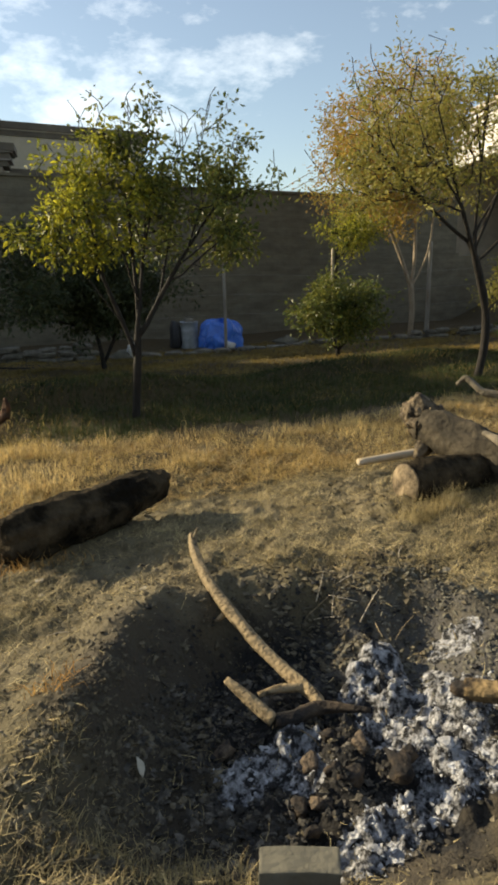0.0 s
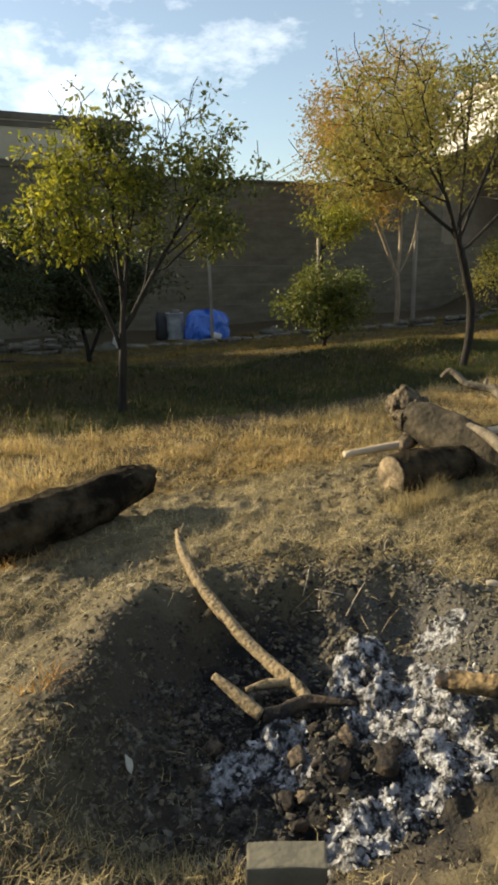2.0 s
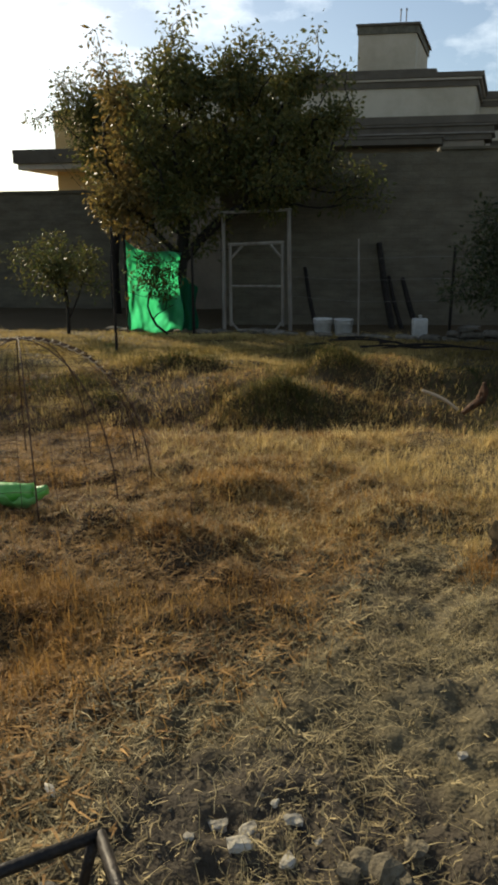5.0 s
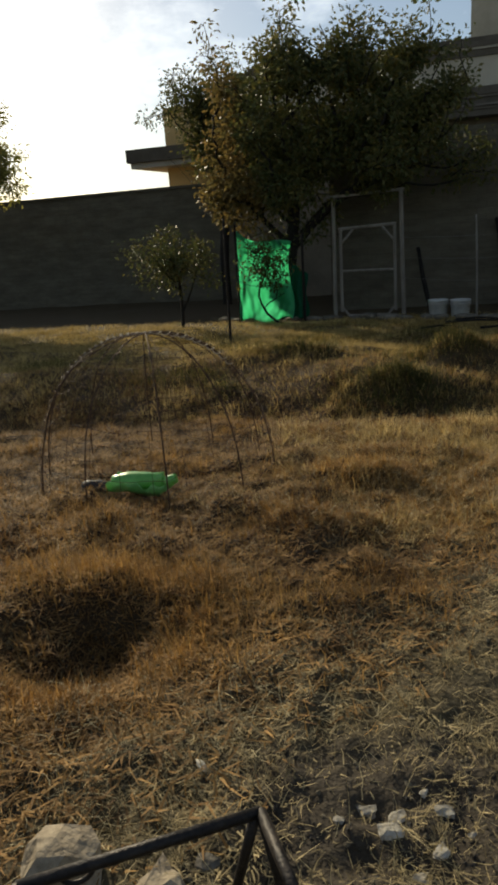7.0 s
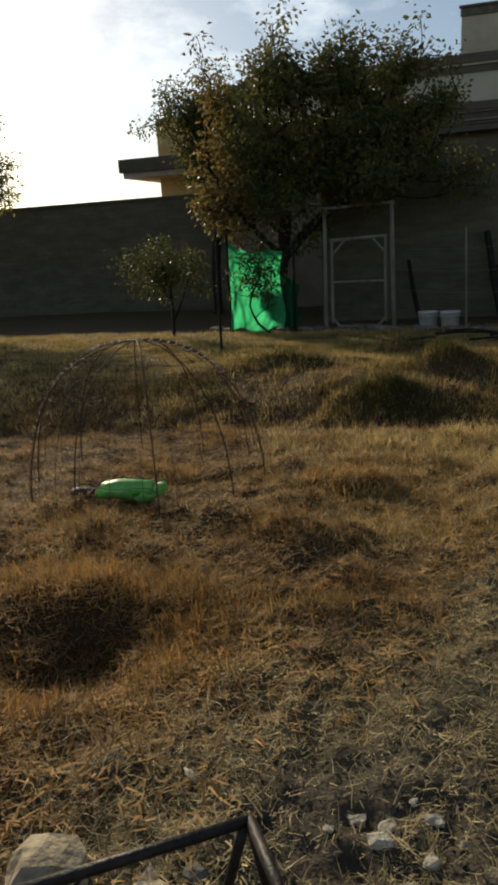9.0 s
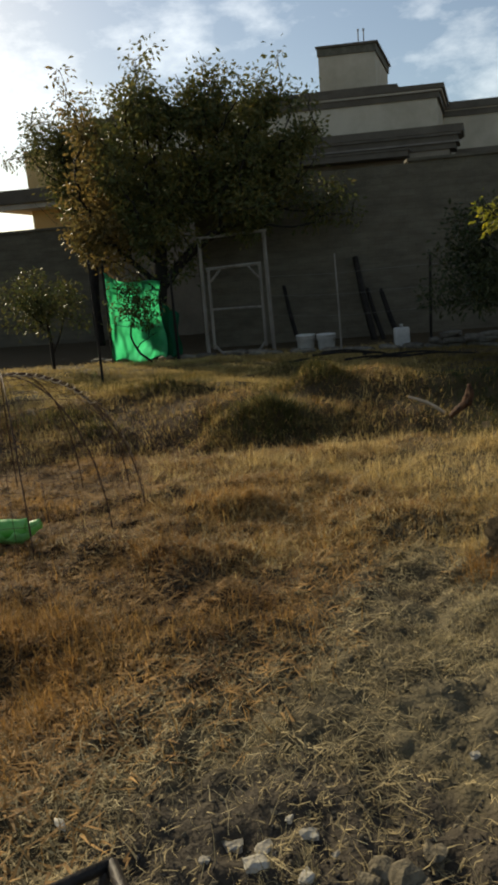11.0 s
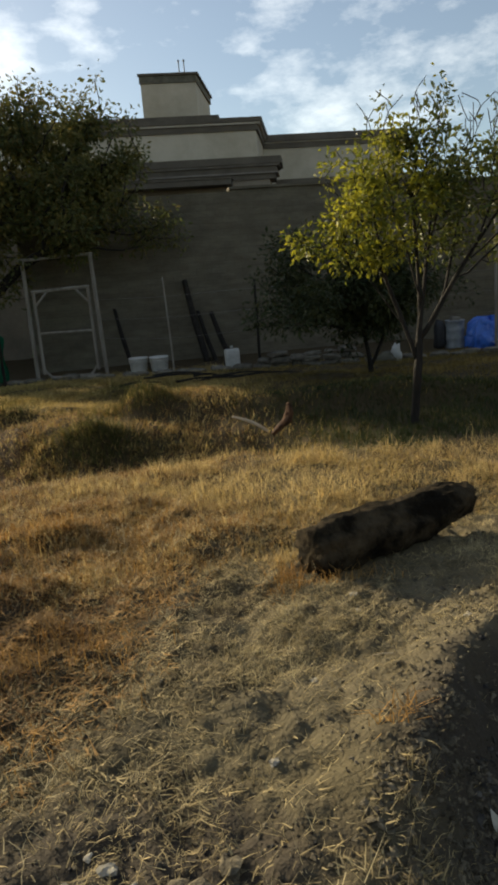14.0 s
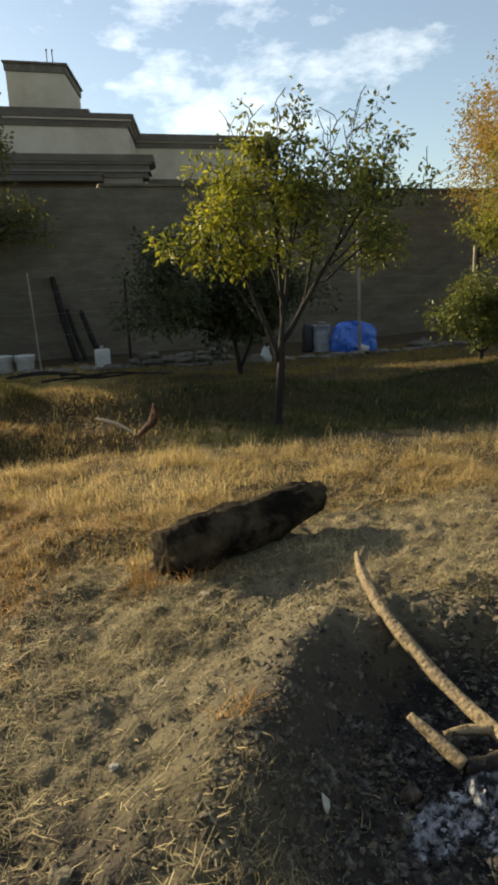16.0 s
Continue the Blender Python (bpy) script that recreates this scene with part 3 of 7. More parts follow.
def build_ground():
    xs = axis_lines(-3.0, 3.2, 0.021, -16, 26, 0.2, 500)
    ys = axis_lines(0.6, 5.0, 0.021, -3, 22, 0.16, 600)
    ys = np.concatenate([ys[ys < -3.0], np.arange(-3.0, 0.59, 0.05), ys[ys > 0.59]])
    gx, gy = np.meshgrid(xs, ys)
    gz = land(gx, gy)
    verts = np.stack([gx.ravel(), gy.ravel(), gz.ravel()], 1)
    nx, ny = len(xs), len(ys)
    i = (np.arange(ny - 1)[:, None] * nx + np.arange(nx - 1)[None]).ravel()
    faces = np.stack([i, i + 1, i + nx + 1, i + nx], 1)
    me = bpy.data.meshes.new("ground")
    me.vertices.add(len(verts))
    me.vertices.foreach_set("co", verts.ravel())
    me.loops.add(faces.size)
    me.loops.foreach_set("vertex_index", faces.ravel().astype(np.int32))
    me.polygons.add(len(faces))
    me.polygons.foreach_set("loop_start", (np.arange(len(faces)) * 4).astype(np.int32))
    me.polygons.foreach_set("loop_total", np.full(len(faces), 4, np.int32))
    me.polygons.foreach_set("use_smooth", np.ones(len(faces), bool))
    me.update(calc_edges=True)
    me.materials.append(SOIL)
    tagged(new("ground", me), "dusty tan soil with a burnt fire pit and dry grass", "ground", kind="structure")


build_ground()


# ---- boundary walls ----


def wall_run(name, x0, x1, y0, y1, top, label, cap=0.0, base=-0.6):
    bm = bmesh.new()
    add_box(bm, x0, x1, y0, y1, base, top - cap)
    ob = part(name, bm, MUD_WALL)
    tagged(ob, label, "wall", kind="structure")
    if cap:
        box_part("coping", x0 - 0.03 if x0 > -20 else x0, x1, y0 - 0.05, y1 + 0.05, top - cap, top, MUD_WALL, ob)
    return ob


wall_run("wall_north_1", -30, -2.7, 21.05, 21.3, 3.35, "tall dark mud-plastered boundary wall", 0.07)
wall_run("wall_north_2", -3.0, 1.83, 16.5, 16.8, 3.60, "tall dark mud-brick boundary wall below the house")
tagged(box_part("wall_return", -3.0, -2.7, 16.804, 21.046, -0.6, 3.35, MUD_WALL), "short mud-plastered return between two boundary walls", "wall", kind="structure")
wall_run("wall_north_3", 1.83, 7.0, 16.5, 16.8, 3.70, "tall dark mud-brick boundary wall with pale coping", 0.06)
wall_run("wall_north_4", 7.0, 16.3, 16.5, 16.8, 3.58, "tall dark mud-brick boundary wall behind the trees", 0.06)
wall_run("wall_north_5", 16.3, 20.8, 16.5, 16.8, 1.9, "low broken end of the mud-brick boundary wall")
ledge = box_part("wall_footing", 5.5, 16.3, 16.38, 16.5, -0.6, 1.97, MUD_WALL)
tagged(ledge, "thicker lower course of the dark mud-brick wall", "wall", kind="structure")
east = box_part("wall_east", 20.8, 21.2, -14, 16.8, -0.6, 3.05, STAINED)
tagged(east, "sunlit stained and flaking plaster boundary wall", "wall", kind="structure")
tagged(box_part("wall_west", -30.3, -30, -14, 21.3, -0.6, 2.9, MUD_WALL), "mud-plastered boundary wall of the garden", "wall", kind="structure")
tagged(box_part("wall_south", -30.3, 21.2, -14.3, -14, -0.6, 2.9, MUD_WALL), "mud-plastered boundary wall of the garden", "wall", kind="structure")


# ---- houses ----


def slant_box(name, x0, x1, y0, y1, z0, z1, mat, parent, label="", slope=0.25):
    """A box whose sides run back askew, as the house stands on its plot."""
    s = slope * (y1 - y0)
    verts = [(x0, y0, z0), (x1, y0, z0), (x1 + s, y1, z0), (x0 + s, y1, z0), (x0, y0, z1), (x1, y0, z1), (x1 + s, y1, z1), (x0 + s, y1, z1)]
    faces = [(0, 3, 2, 1), (4, 5, 6, 7), (0, 1, 5, 4), (1, 2, 6, 5), (2, 3, 7, 6), (3, 0, 4, 7)]
    return mesh_part(name, verts, faces, mat, parent, label, smooth=False)


def bands(parent, x0, x1, y0, y1, levels):
    """Stacked projecting bands: (bottom, top, how far it stands out, material)."""
    for z0, z1, out, mat in levels:
        slant_box("cornice", x0 - out, x1 + out * 1.2, y0 - out, y1 + out, z0, z1, mat, parent)


def big_house():
    house = thing("house", (0, 0, 0), "large beige house with stepped dark brown cornices and a roof tower", "house")
    slant_box("wall", -6.5, 3.45, 21.9, 29.0, -0.5, 6.02, BEIGE, house)
    bands(house, -6.5, 3.45, 21.9, 29.0, [(5.98, 6.14, 0.05, BROWN_PAINT), (6.144, 6.20, 0.10, LEDGE), (6.204, 6.33, 0.14, BROWN_PAINT)])
    bands(house, -6.5, 2.45, 24.0, 28.6, [(6.334, 6.70, 0.0, BROWN_PAINT), (6.704, 6.76, 0.07, LEDGE), (6.764, 6.91, 0.12, BROWN_PAINT)])
    tower = slant_box("tower", 0.25, 2.10, 25.4, 28.4, 6.914, 8.30, BEIGE, house, "beige rendered water-tank tower with rain streaks")
    slant_box("tower_band", 0.21, 2.14, 25.36, 28.44, 8.304, 8.53, CONCRETE, tower)
    slant_box("tower_cap", 0.16, 2.19, 25.31, 28.49, 8.534, 8.60, BROWN_PAINT, tower)
    for x in (1.62, 1.80):
        bm = bmesh.new()
        bmesh.ops.create_cone(bm, cap_ends=True, segments=6, radius1=0.02, radius2=0.02, depth=0.42, matrix=Matrix.Translation((x, 25.9, 8.89)))
        bmesh.ops.create_cone(bm, cap_ends=True, segments=6, radius1=0.035, radius2=0.035, depth=0.06, matrix=Matrix.Translation((x, 25.9, 9.12)))
        part("antenna", bm, WIRE, house, "thin metal rod on the tower")
    # lower storey cornice that stands out in front
    slant_box("lower_wall", -6.5, 3.60, 20.95, 21.896, -0.5, 4.45, PLASTER_OLD, house)
    bands(house, -6.5, 3.70, 20.95, 21.7, [(4.454, 4.60, 0.05, BROWN_PAINT), (4.604, 4.65, 0.11, CORNICE_LINE), (4.654, 4.80, 0.09, BROWN_PAINT), (4.804, 4.85, 0.15, CORNICE_LINE), (4.854, 5.05, 0.19, BROWN_PAINT)])
    slant_box("sill_band", -6.5, 2.38, 20.40, 20.94, 4.30, 4.45, BROWN_PAINT, house)
    slant_box("sill_line", -6.5, 2.40, 20.37, 20.92, 4.454, 4.50, BROWN_PAINT, house)
    # lower wing with its own roofline
    slant_box("wing", 3.64, 9.0, 24.5, 29.0, -0.5, 5.90, BEIGE, house)
    bands(house, 3.80, 9.0, 24.5, 29.0, [(5.904, 6.06, 0.05, BROWN_PAINT), (6.064, 6.10, 0.09, LEDGE), (6.104, 6.32, 0.14, BROWN_PAINT)])
    slant_box("wing_sill", 3.95, 9.0, 21.9, 24.3, 3.9, 4.55, BROWN_PAINT, house)
    # wing behind the large tree
    slant_box("side_wall", -9.0, -6.52, 22.2, 28.5, -0.5, 5.75, OCHRE, house, "ochre toned wall under the eave, coloured as if sunlit")
    slant_box("eave", -9.95, -6.53, 21.5, 29.2, 4.0, 4.16, LEDGE, house)
    slant_box("eave_band", -10.05, -6.53, 21.4, 29.3, 4.164, 4.55, BROWN_PAINT, house, "dark sloping eave slab")
    return house


big_house()


def white_house():
    house = thing("house", (0, 0, 0), "white painted house with balcony parapet and flat roof", "house")
    back = 0.40
    slant_box("wall", 27.6, 36.0, 21.9, 25.35, -0.5, 6.1, STAINED, house, slope=back)
    slant_box("back_wall", 22.2, 36.0, 25.4, 25.6, -0.5, 6.1, PLASTER_OLD, house, slope=back)
    slant_box("floor_slab", 22.6, 36.5, 19.7, 26.2, 6.104, 6.38, WHITE_WALL, house, slope=back)
    # front parapet and cap take darker materials than the sunlit side: shade as colour
    slant_box("parapet", 22.9, 36.2, 20.0, 20.2, 6.384, 7.92, BEIGE, house, slope=back)
    slant_box("parapet", 22.984, 23.2, 20.204, 26.0, 6.384, 7.92, WHITE_WALL, house, slope=back)
    slant_box("parapet_cap", 22.8, 36.3, 19.9, 20.3, 7.924, 8.04, LEDGE, house, slope=back)
    slant_box("parapet_cap", 22.93, 23.35, 20.304, 26.1, 7.924, 8.04, WHITE_WALL, house, slope=back)
    slant_box("upper_wall", 25.2, 36.0, 22.2, 26.0, 6.384, 8.75, BEIGE, house, slope=back)
    slant_box("roof", 24.7, 36.4, 21.7, 26.4, 8.754, 9.0, LEDGE, house, slope=back)
    for x in (28.4, 31.0, 33.6):
        w = box_part("window", x, x + 1.2, 21.84, 21.896, 3.6, 5.0, GLASS_DARK, house)
        box_part("lintel", x - 0.08, x + 1.28, 21.80, 21.896, 5.004, 5.12, WHITE_WALL, w)
        box_part("sill", x - 0.08, x + 1.28, 21.78, 21.896, 3.50, 3.596, WHITE_WALL, w)
    v, f = limb([(24.2, 19.4, 8.2), (24.9, 19.4, 8.62), (25.8, 19.4, 8.75), (26.8, 19.4, 8.6)], [0.02, 0.06, 0.06, 0.06], count=12, sides=8, rough=0.0, flat=0.4)
    mesh_part("awning", v, f, WHITE_WALL, house, "curved white awning edge")


white_house()

# ---- trees ----


def crown_targets(rng, blobs, count, clump, per, shoots):
    """Places in a crown made of a few ellipsoids: gathered in clumps, with upright shoots on the outer ones."""
    out = []
    weights = [b[3] * b[4] * b[5] for b in blobs]
    centres = []
    for _ in range(max(1, count // per)):
        cx, cy, cz, rx, ry, rz, *thick = rng.choices(blobs, weights)[0]
        d = Vector((rng.gauss(0, 1), rng.gauss(0, 1), rng.gauss(0, 1))).normalized()
        r = rng.random() ** 0.38
        c = Vector((cx + d.x * rx * r, cy + d.y * ry * r, cz + d.z * rz * r))
        centres.append((c, d, thick[0] if thick else 1.0))
        size = clump * rng.uniform(0.6, 1.35)
        for _ in range(max(2, int(per * rng.uniform(0.5, 1.5)))):
            out.append((c + Vector((rng.gauss(0, 1), rng.gauss(0, 1), rng.gauss(0, 0.75))) * size, thick[0] if thick else 1.0))
    high = sorted(centres, key=lambda q: -(q[0].z + 0.5 * q[1].z))[: max(1, len(centres) // 2)]
    for _ in range(shoots):
        c, d, thick = rng.choice(high)
        out.append((c + Vector((d.x * 0.6 + rng.gauss(0, 0.25), d.y * 0.6, 1.0 + rng.random())) * clump * rng.uniform(1.0, 2.2), 0.75))
    return out


def grow(name, label, stems, blobs, twigs, leaves_per, leaf, trunk_r, bark, leaf_mat, seed, spread_leaf=0.16, droop=0.3, category="tree", min_r=0.004, bare=0.0, step_len=0.17, second=None, split=0.0, clump=0.14, per=9, shoots=0, slim=1.0):
    rng = random.Random(seed)
    pos, parent, path = [], [], []
    for stem in stems:
        first = None
        pts = curve_points(stem, max(4, int(sum((Vector(b) - Vector(a)).length for a, b in zip(stem, stem[1:])) / 0.14)))
        if pos:
            first = min(range(len(pos)), key=lambda i: (pos[i] - pts[0]).length)
        for p in pts if first is None else pts[1:]:
            parent.append(first if first is not None else -1)
            path.append((path[first] + (p - pos[first]).length) if first is not None else 0.0)
            pos.append(p)
            first = len(pos) - 1
    fork = pos[0] + (pos[-1] - pos[0]) * 0.4
    targets = sorted(crown_targets(rng, blobs, twigs, clump, per, shoots), key=lambda p: (p[0] - fork).length)
    trunk_low = pos[0].z + 0.45 * (max(p.z for p in pos) - pos[0].z)
    ends, leafy = [], []
    for t, thick in targets:
        arr = np.array([tuple(p) for p in pos])
        dist = np.linalg.norm(arr - np.array(t), axis=1)
        cost = dist + 0.28 * np.array(path) + 3.0 * (arr[:, 2] < trunk_low) + 0.6 * (arr[:, 2] > t.z + 0.1)
        at = int(np.argmin(cost))
        run = t - pos[at]
        n = max(2, int(run.length / step_len))
        side = run.orthogonal().normalized() * rng.uniform(-0.12, 0.12) * run.length
        sag = Vector((0, 0, -0.10 * run.length * rng.random()))
        prev, chain = at, []
        for k in range(1, n + 1):
            u = k / n
            q = pos[at] + run * u + (side + sag) * math.sin(math.pi * u) + Vector((rng.uniform(-1, 1), rng.uniform(-1, 1), rng.uniform(-1, 1))) * 0.018
            parent.append(prev)
            path.append(path[prev] + (q - pos[prev]).length)
            pos.append(q)
            prev = len(pos) - 1
            chain.append(prev)
        ends.append(chain)
        leafy.append(thick)
    load = np.zeros(len(pos))
    for chain in ends:
        load[chain[-1]] += 1
    for i in range(len(pos) - 1, 0, -1):
        if parent[i] >= 0:
            load[parent[i]] += load[i]
    radius = np.maximum(min_r, trunk_r * (np.maximum(load, 0.4) / max(load[0], 1)) ** 0.47)
    radius = np.minimum(radius, trunk_r)
    children = {}
    for i, p in enumerate(parent):
        children.setdefault(p, []).append(i)
    # limbs as runs of nodes that follow the heaviest child
    verts, faces = [], []
    stack = [(-1, 0)]
    while stack:
        frm, i = stack.pop()
        line = [frm, i] if frm >= 0 else [i]
        while children.get(i):
            kids = sorted(children[i], key=lambda c: -load[c])
            for k in kids[1:]:
                stack.append((i, k))
            i = kids[0]
            line.append(i)
        radii = [float(radius[j]) for j in line]
        if frm >= 0:
            radii[0] = radii[1]
        if len(line) > 1:
            big = radii[0] > 0.02
            v, f = sweep([pos[j] for j in line], radii, 8 if big else 4, 0.14 if big else 0.0, seed + i, close=big)
            start = len(verts)
            verts += v
            faces += [tuple(q + start for q in face) for face in f]
    base = pos[0].copy()
    tree = thing(name, base, label, category)
    mesh_part("trunk", [v - base for v in verts], faces, bark, tree)
    # leaves on the outer shoots
    lv, lf = [], []
    for chain, thick in zip(ends, leafy):
        if rng.random() < bare or rng.random() > thick:
            continue
        for _ in range(leaves_per):
            j = chain[-1 - min(len(chain) - 1, int(abs(rng.gauss(0, 1.3))))]
            size = leaf * rng.uniform(0.6, 1.25)
            p = pos[j] + Vector((rng.gauss(0, 1), rng.gauss(0, 1), rng.gauss(0, 0.9))) * spread_leaf * 0.55
            way = (p - pos[j]).normalized() + Vector((rng.uniform(-1, 1), rng.uniform(-1, 1), rng.uniform(-1, 0.6) - droop)) * 0.8
            way.normalize()
            wide = way.cross(Vector((rng.uniform(-1, 1), rng.uniform(-1, 1), rng.uniform(-1, 1)))).normalized()
            nrm = way.cross(wide)
            w = size * rng.uniform(0.19, 0.27) * slim
            p = p - base
            start = len(lv)
            lv += [p, p + way * size * 0.5 + wide * w + nrm * w * 0.45, p + way * size - nrm * size * 0.12, p + way * size * 0.5 - wide * w + nrm * w * 0.45]
            lf += [(start, start + 1, start + 2), (start, start + 2, start + 3)]
    crown = mesh_part("crown", lv, lf, leaf_mat, tree, smooth=False)
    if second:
        # leaves on one side take the second material
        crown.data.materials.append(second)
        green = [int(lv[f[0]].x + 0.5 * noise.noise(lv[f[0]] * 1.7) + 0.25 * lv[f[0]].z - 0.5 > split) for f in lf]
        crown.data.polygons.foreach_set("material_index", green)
    return tree


def fan(fork, tips, rise):
    """Stems that leave one fork and bow upwards to their tips."""
    out = []
    for x, y, z in tips:
        tip = Vector((x, y, z))
        out.append([fork, fork.lerp(tip, 0.35) + Vector((0, 0, -rise * 0.6)), fork.lerp(tip, 0.7) + Vector((0, 0, -rise * 0.5)), tip])
    return out


def plant_trees():
    b = spot(2.33, 6.95, -0.06)
    fork = b + Vector((0.07, 0, 0.86))
    shoots = []
    rng = random.Random(61)
    for x0, y0, z0, x1, y1, z1 in ((3.10, 7.05, 2.30, 3.36, 7.0, 3.26), (2.95, 7.2, 2.25, 3.06, 7.1, 3.08), (2.95, 7.2, 2.25, 3.22, 7.2, 3.00), (2.05, 7.1, 2.30, 1.98, 7.1, 3.00), (2.20, 7.1, 2.30, 2.14, 7.0, 3.08), (2.42, 7.0, 2.35, 2.45, 7.0, 3.16), (2.42, 7.0, 2.35, 2.64, 6.9, 3.02), (3.35, 6.9, 2.1, 3.62, 6.9, 2.80)):
        p, q = Vector((x0, y0, z0)), Vector((x1, y1, z1))
        mid = p.lerp(q, 0.5) + Vector((rng.uniform(-0.07, 0.07), 0, 0))
        shoots.append([p, mid, q])
        for u in (0.45, 0.6, 0.75, 0.88):
            c = p.lerp(q, u) + Vector((mid - p.lerp(q, 0.5))) * (1 - abs(2 * u - 1))
            shoots.append([c, c + Vector((rng.uniform(-0.09, 0.09), rng.uniform(-0.05, 0.05), 0.09)), c + Vector((rng.uniform(-0.16, 0.16), rng.uniform(-0.08, 0.08), rng.uniform(0.18, 0.30)))])
    left, right = b + Vector((0.06, 0, 0.70)), b + Vector((0.08, 0, 0.90))
    far_left, far_right, top = Vector((1.72, 7.05, 2.25)), Vector((3.45, 6.85, 2.35)), Vector((2.75, 7.2, 2.75))
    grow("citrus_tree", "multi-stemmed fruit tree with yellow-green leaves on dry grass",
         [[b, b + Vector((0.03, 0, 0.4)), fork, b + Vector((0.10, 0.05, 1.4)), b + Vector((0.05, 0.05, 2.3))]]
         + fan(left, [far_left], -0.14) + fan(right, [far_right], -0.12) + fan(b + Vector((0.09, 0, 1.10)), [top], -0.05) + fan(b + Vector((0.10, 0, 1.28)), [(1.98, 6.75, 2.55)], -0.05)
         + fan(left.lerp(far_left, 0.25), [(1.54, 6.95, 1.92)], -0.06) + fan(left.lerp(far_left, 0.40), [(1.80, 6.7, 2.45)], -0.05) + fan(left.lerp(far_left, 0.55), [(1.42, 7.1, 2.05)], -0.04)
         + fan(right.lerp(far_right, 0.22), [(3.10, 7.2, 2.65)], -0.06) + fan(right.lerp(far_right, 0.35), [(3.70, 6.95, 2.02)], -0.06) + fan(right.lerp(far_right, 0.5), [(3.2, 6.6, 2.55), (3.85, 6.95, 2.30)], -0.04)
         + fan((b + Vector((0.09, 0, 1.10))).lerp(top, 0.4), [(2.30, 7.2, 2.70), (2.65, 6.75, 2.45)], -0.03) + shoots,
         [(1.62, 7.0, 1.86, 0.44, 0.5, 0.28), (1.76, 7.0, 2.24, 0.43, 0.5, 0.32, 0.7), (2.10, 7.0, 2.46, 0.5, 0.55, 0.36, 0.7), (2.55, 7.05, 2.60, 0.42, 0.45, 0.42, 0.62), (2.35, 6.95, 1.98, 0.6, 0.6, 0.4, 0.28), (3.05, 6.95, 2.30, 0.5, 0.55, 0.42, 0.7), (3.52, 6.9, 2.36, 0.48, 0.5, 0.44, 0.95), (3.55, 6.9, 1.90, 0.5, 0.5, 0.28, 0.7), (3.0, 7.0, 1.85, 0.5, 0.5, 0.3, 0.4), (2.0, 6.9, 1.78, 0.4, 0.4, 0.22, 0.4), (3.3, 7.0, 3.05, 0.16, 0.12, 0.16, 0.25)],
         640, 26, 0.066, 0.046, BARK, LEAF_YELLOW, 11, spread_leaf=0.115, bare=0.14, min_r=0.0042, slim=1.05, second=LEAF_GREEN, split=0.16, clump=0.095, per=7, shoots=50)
    b = spot(7.42, 6.98, -0.05)
    grow("fruit_tree", "slender fruit tree with a curved trunk and thinning olive leaves",
         [[b, b + Vector((0.10, 0, 0.5)), b + Vector((0.08, 0, 0.95)), b + Vector((-0.06, 0, 1.40)), b + Vector((-0.18, 0, 1.72)), b + Vector((-0.22, 0, 2.2)), b + Vector((-0.14, 0.05, 2.9)), b + Vector((-0.20, 0.1, 3.5))]]
         + fan(b + Vector((-0.15, 0, 1.62)), [(6.2, 6.7, 3.35), (8.95, 6.8, 3.05), (6.6, 7.3, 3.75)], 0.06)
         + fan(b + Vector((-0.19, 0, 1.82)), [(8.1, 6.9, 3.85), (5.75, 7.2, 2.9)], 0.10)
         + fan(b + Vector((-0.21, 0, 2.05)), [(7.6, 7.3, 3.7), (8.5, 7.2, 3.45), (6.9, 6.6, 3.6)], 0.05)
         + fan((b + Vector((-0.15, 0, 1.62))).lerp(Vector((8.95, 6.8, 3.05)), 0.4), [(9.2, 7.1, 2.45), (8.6, 6.5, 2.7)], -0.08)
         + fan((b + Vector((-0.15, 0, 1.62))).lerp(Vector((6.2, 6.7, 3.35)), 0.35), [(5.6, 6.9, 2.45), (5.9, 6.5, 2.8)], -0.06),
         [(6.5, 7.0, 3.2, 1.25, 1.0, 0.75, 0.95), (8.4, 6.9, 2.9, 1.05, 0.9, 0.7, 0.40), (5.9, 7.1, 2.7, 0.85, 0.9, 0.5, 0.8), (7.3, 7.0, 3.75, 1.0, 0.6, 0.35, 0.8), (8.4, 6.9, 3.65, 0.5, 0.5, 0.45, 0.5)],
         900, 24, 0.076, 0.056, BARK, LEAF_OLIVE, 23, spread_leaf=0.14, bare=0.30, clump=0.15, per=7, shoots=40, slim=0.7, min_r=0.005)
    b = spot(11.37, 12.9, -0.05)
    grow("autumn_tree", "pale-barked tree with three limbs and rusty autumn leaves",
         [[b, b + Vector((0.03, 0, 0.7)), b + Vector((-0.02, 0, 1.25))],
          [b + Vector((-0.02, 0, 1.2)), b + Vector((-0.35, 0, 1.9)), b + Vector((-0.85, 0, 2.8))],
          [b + Vector((-0.02, 0, 1.2)), b + Vector((0.15, 0.1, 2.0)), b + Vector((0.1, 0.1, 3.2))],
          [b + Vector((-0.02, 0, 1.2)), b + Vector((0.45, 0, 2.0)), b + Vector((0.6, 0, 2.9))]],
         [(10.6, 12.9, 4.25, 1.7, 1.6, 1.25), (9.8, 12.9, 3.7, 1.05, 1.2, 0.8), (11.6, 12.9, 5.0, 1.3, 1.3, 1.0), (11.0, 13.0, 3.1, 1.4, 1.2, 0.55)],
         720, 34, 0.085, 0.066, PALE_BARK, LEAF_RUST, 37, spread_leaf=0.24, step_len=0.25, clump=0.27, per=9, shoots=30)
    b = spot(-3.9, 15.3, -0.05)
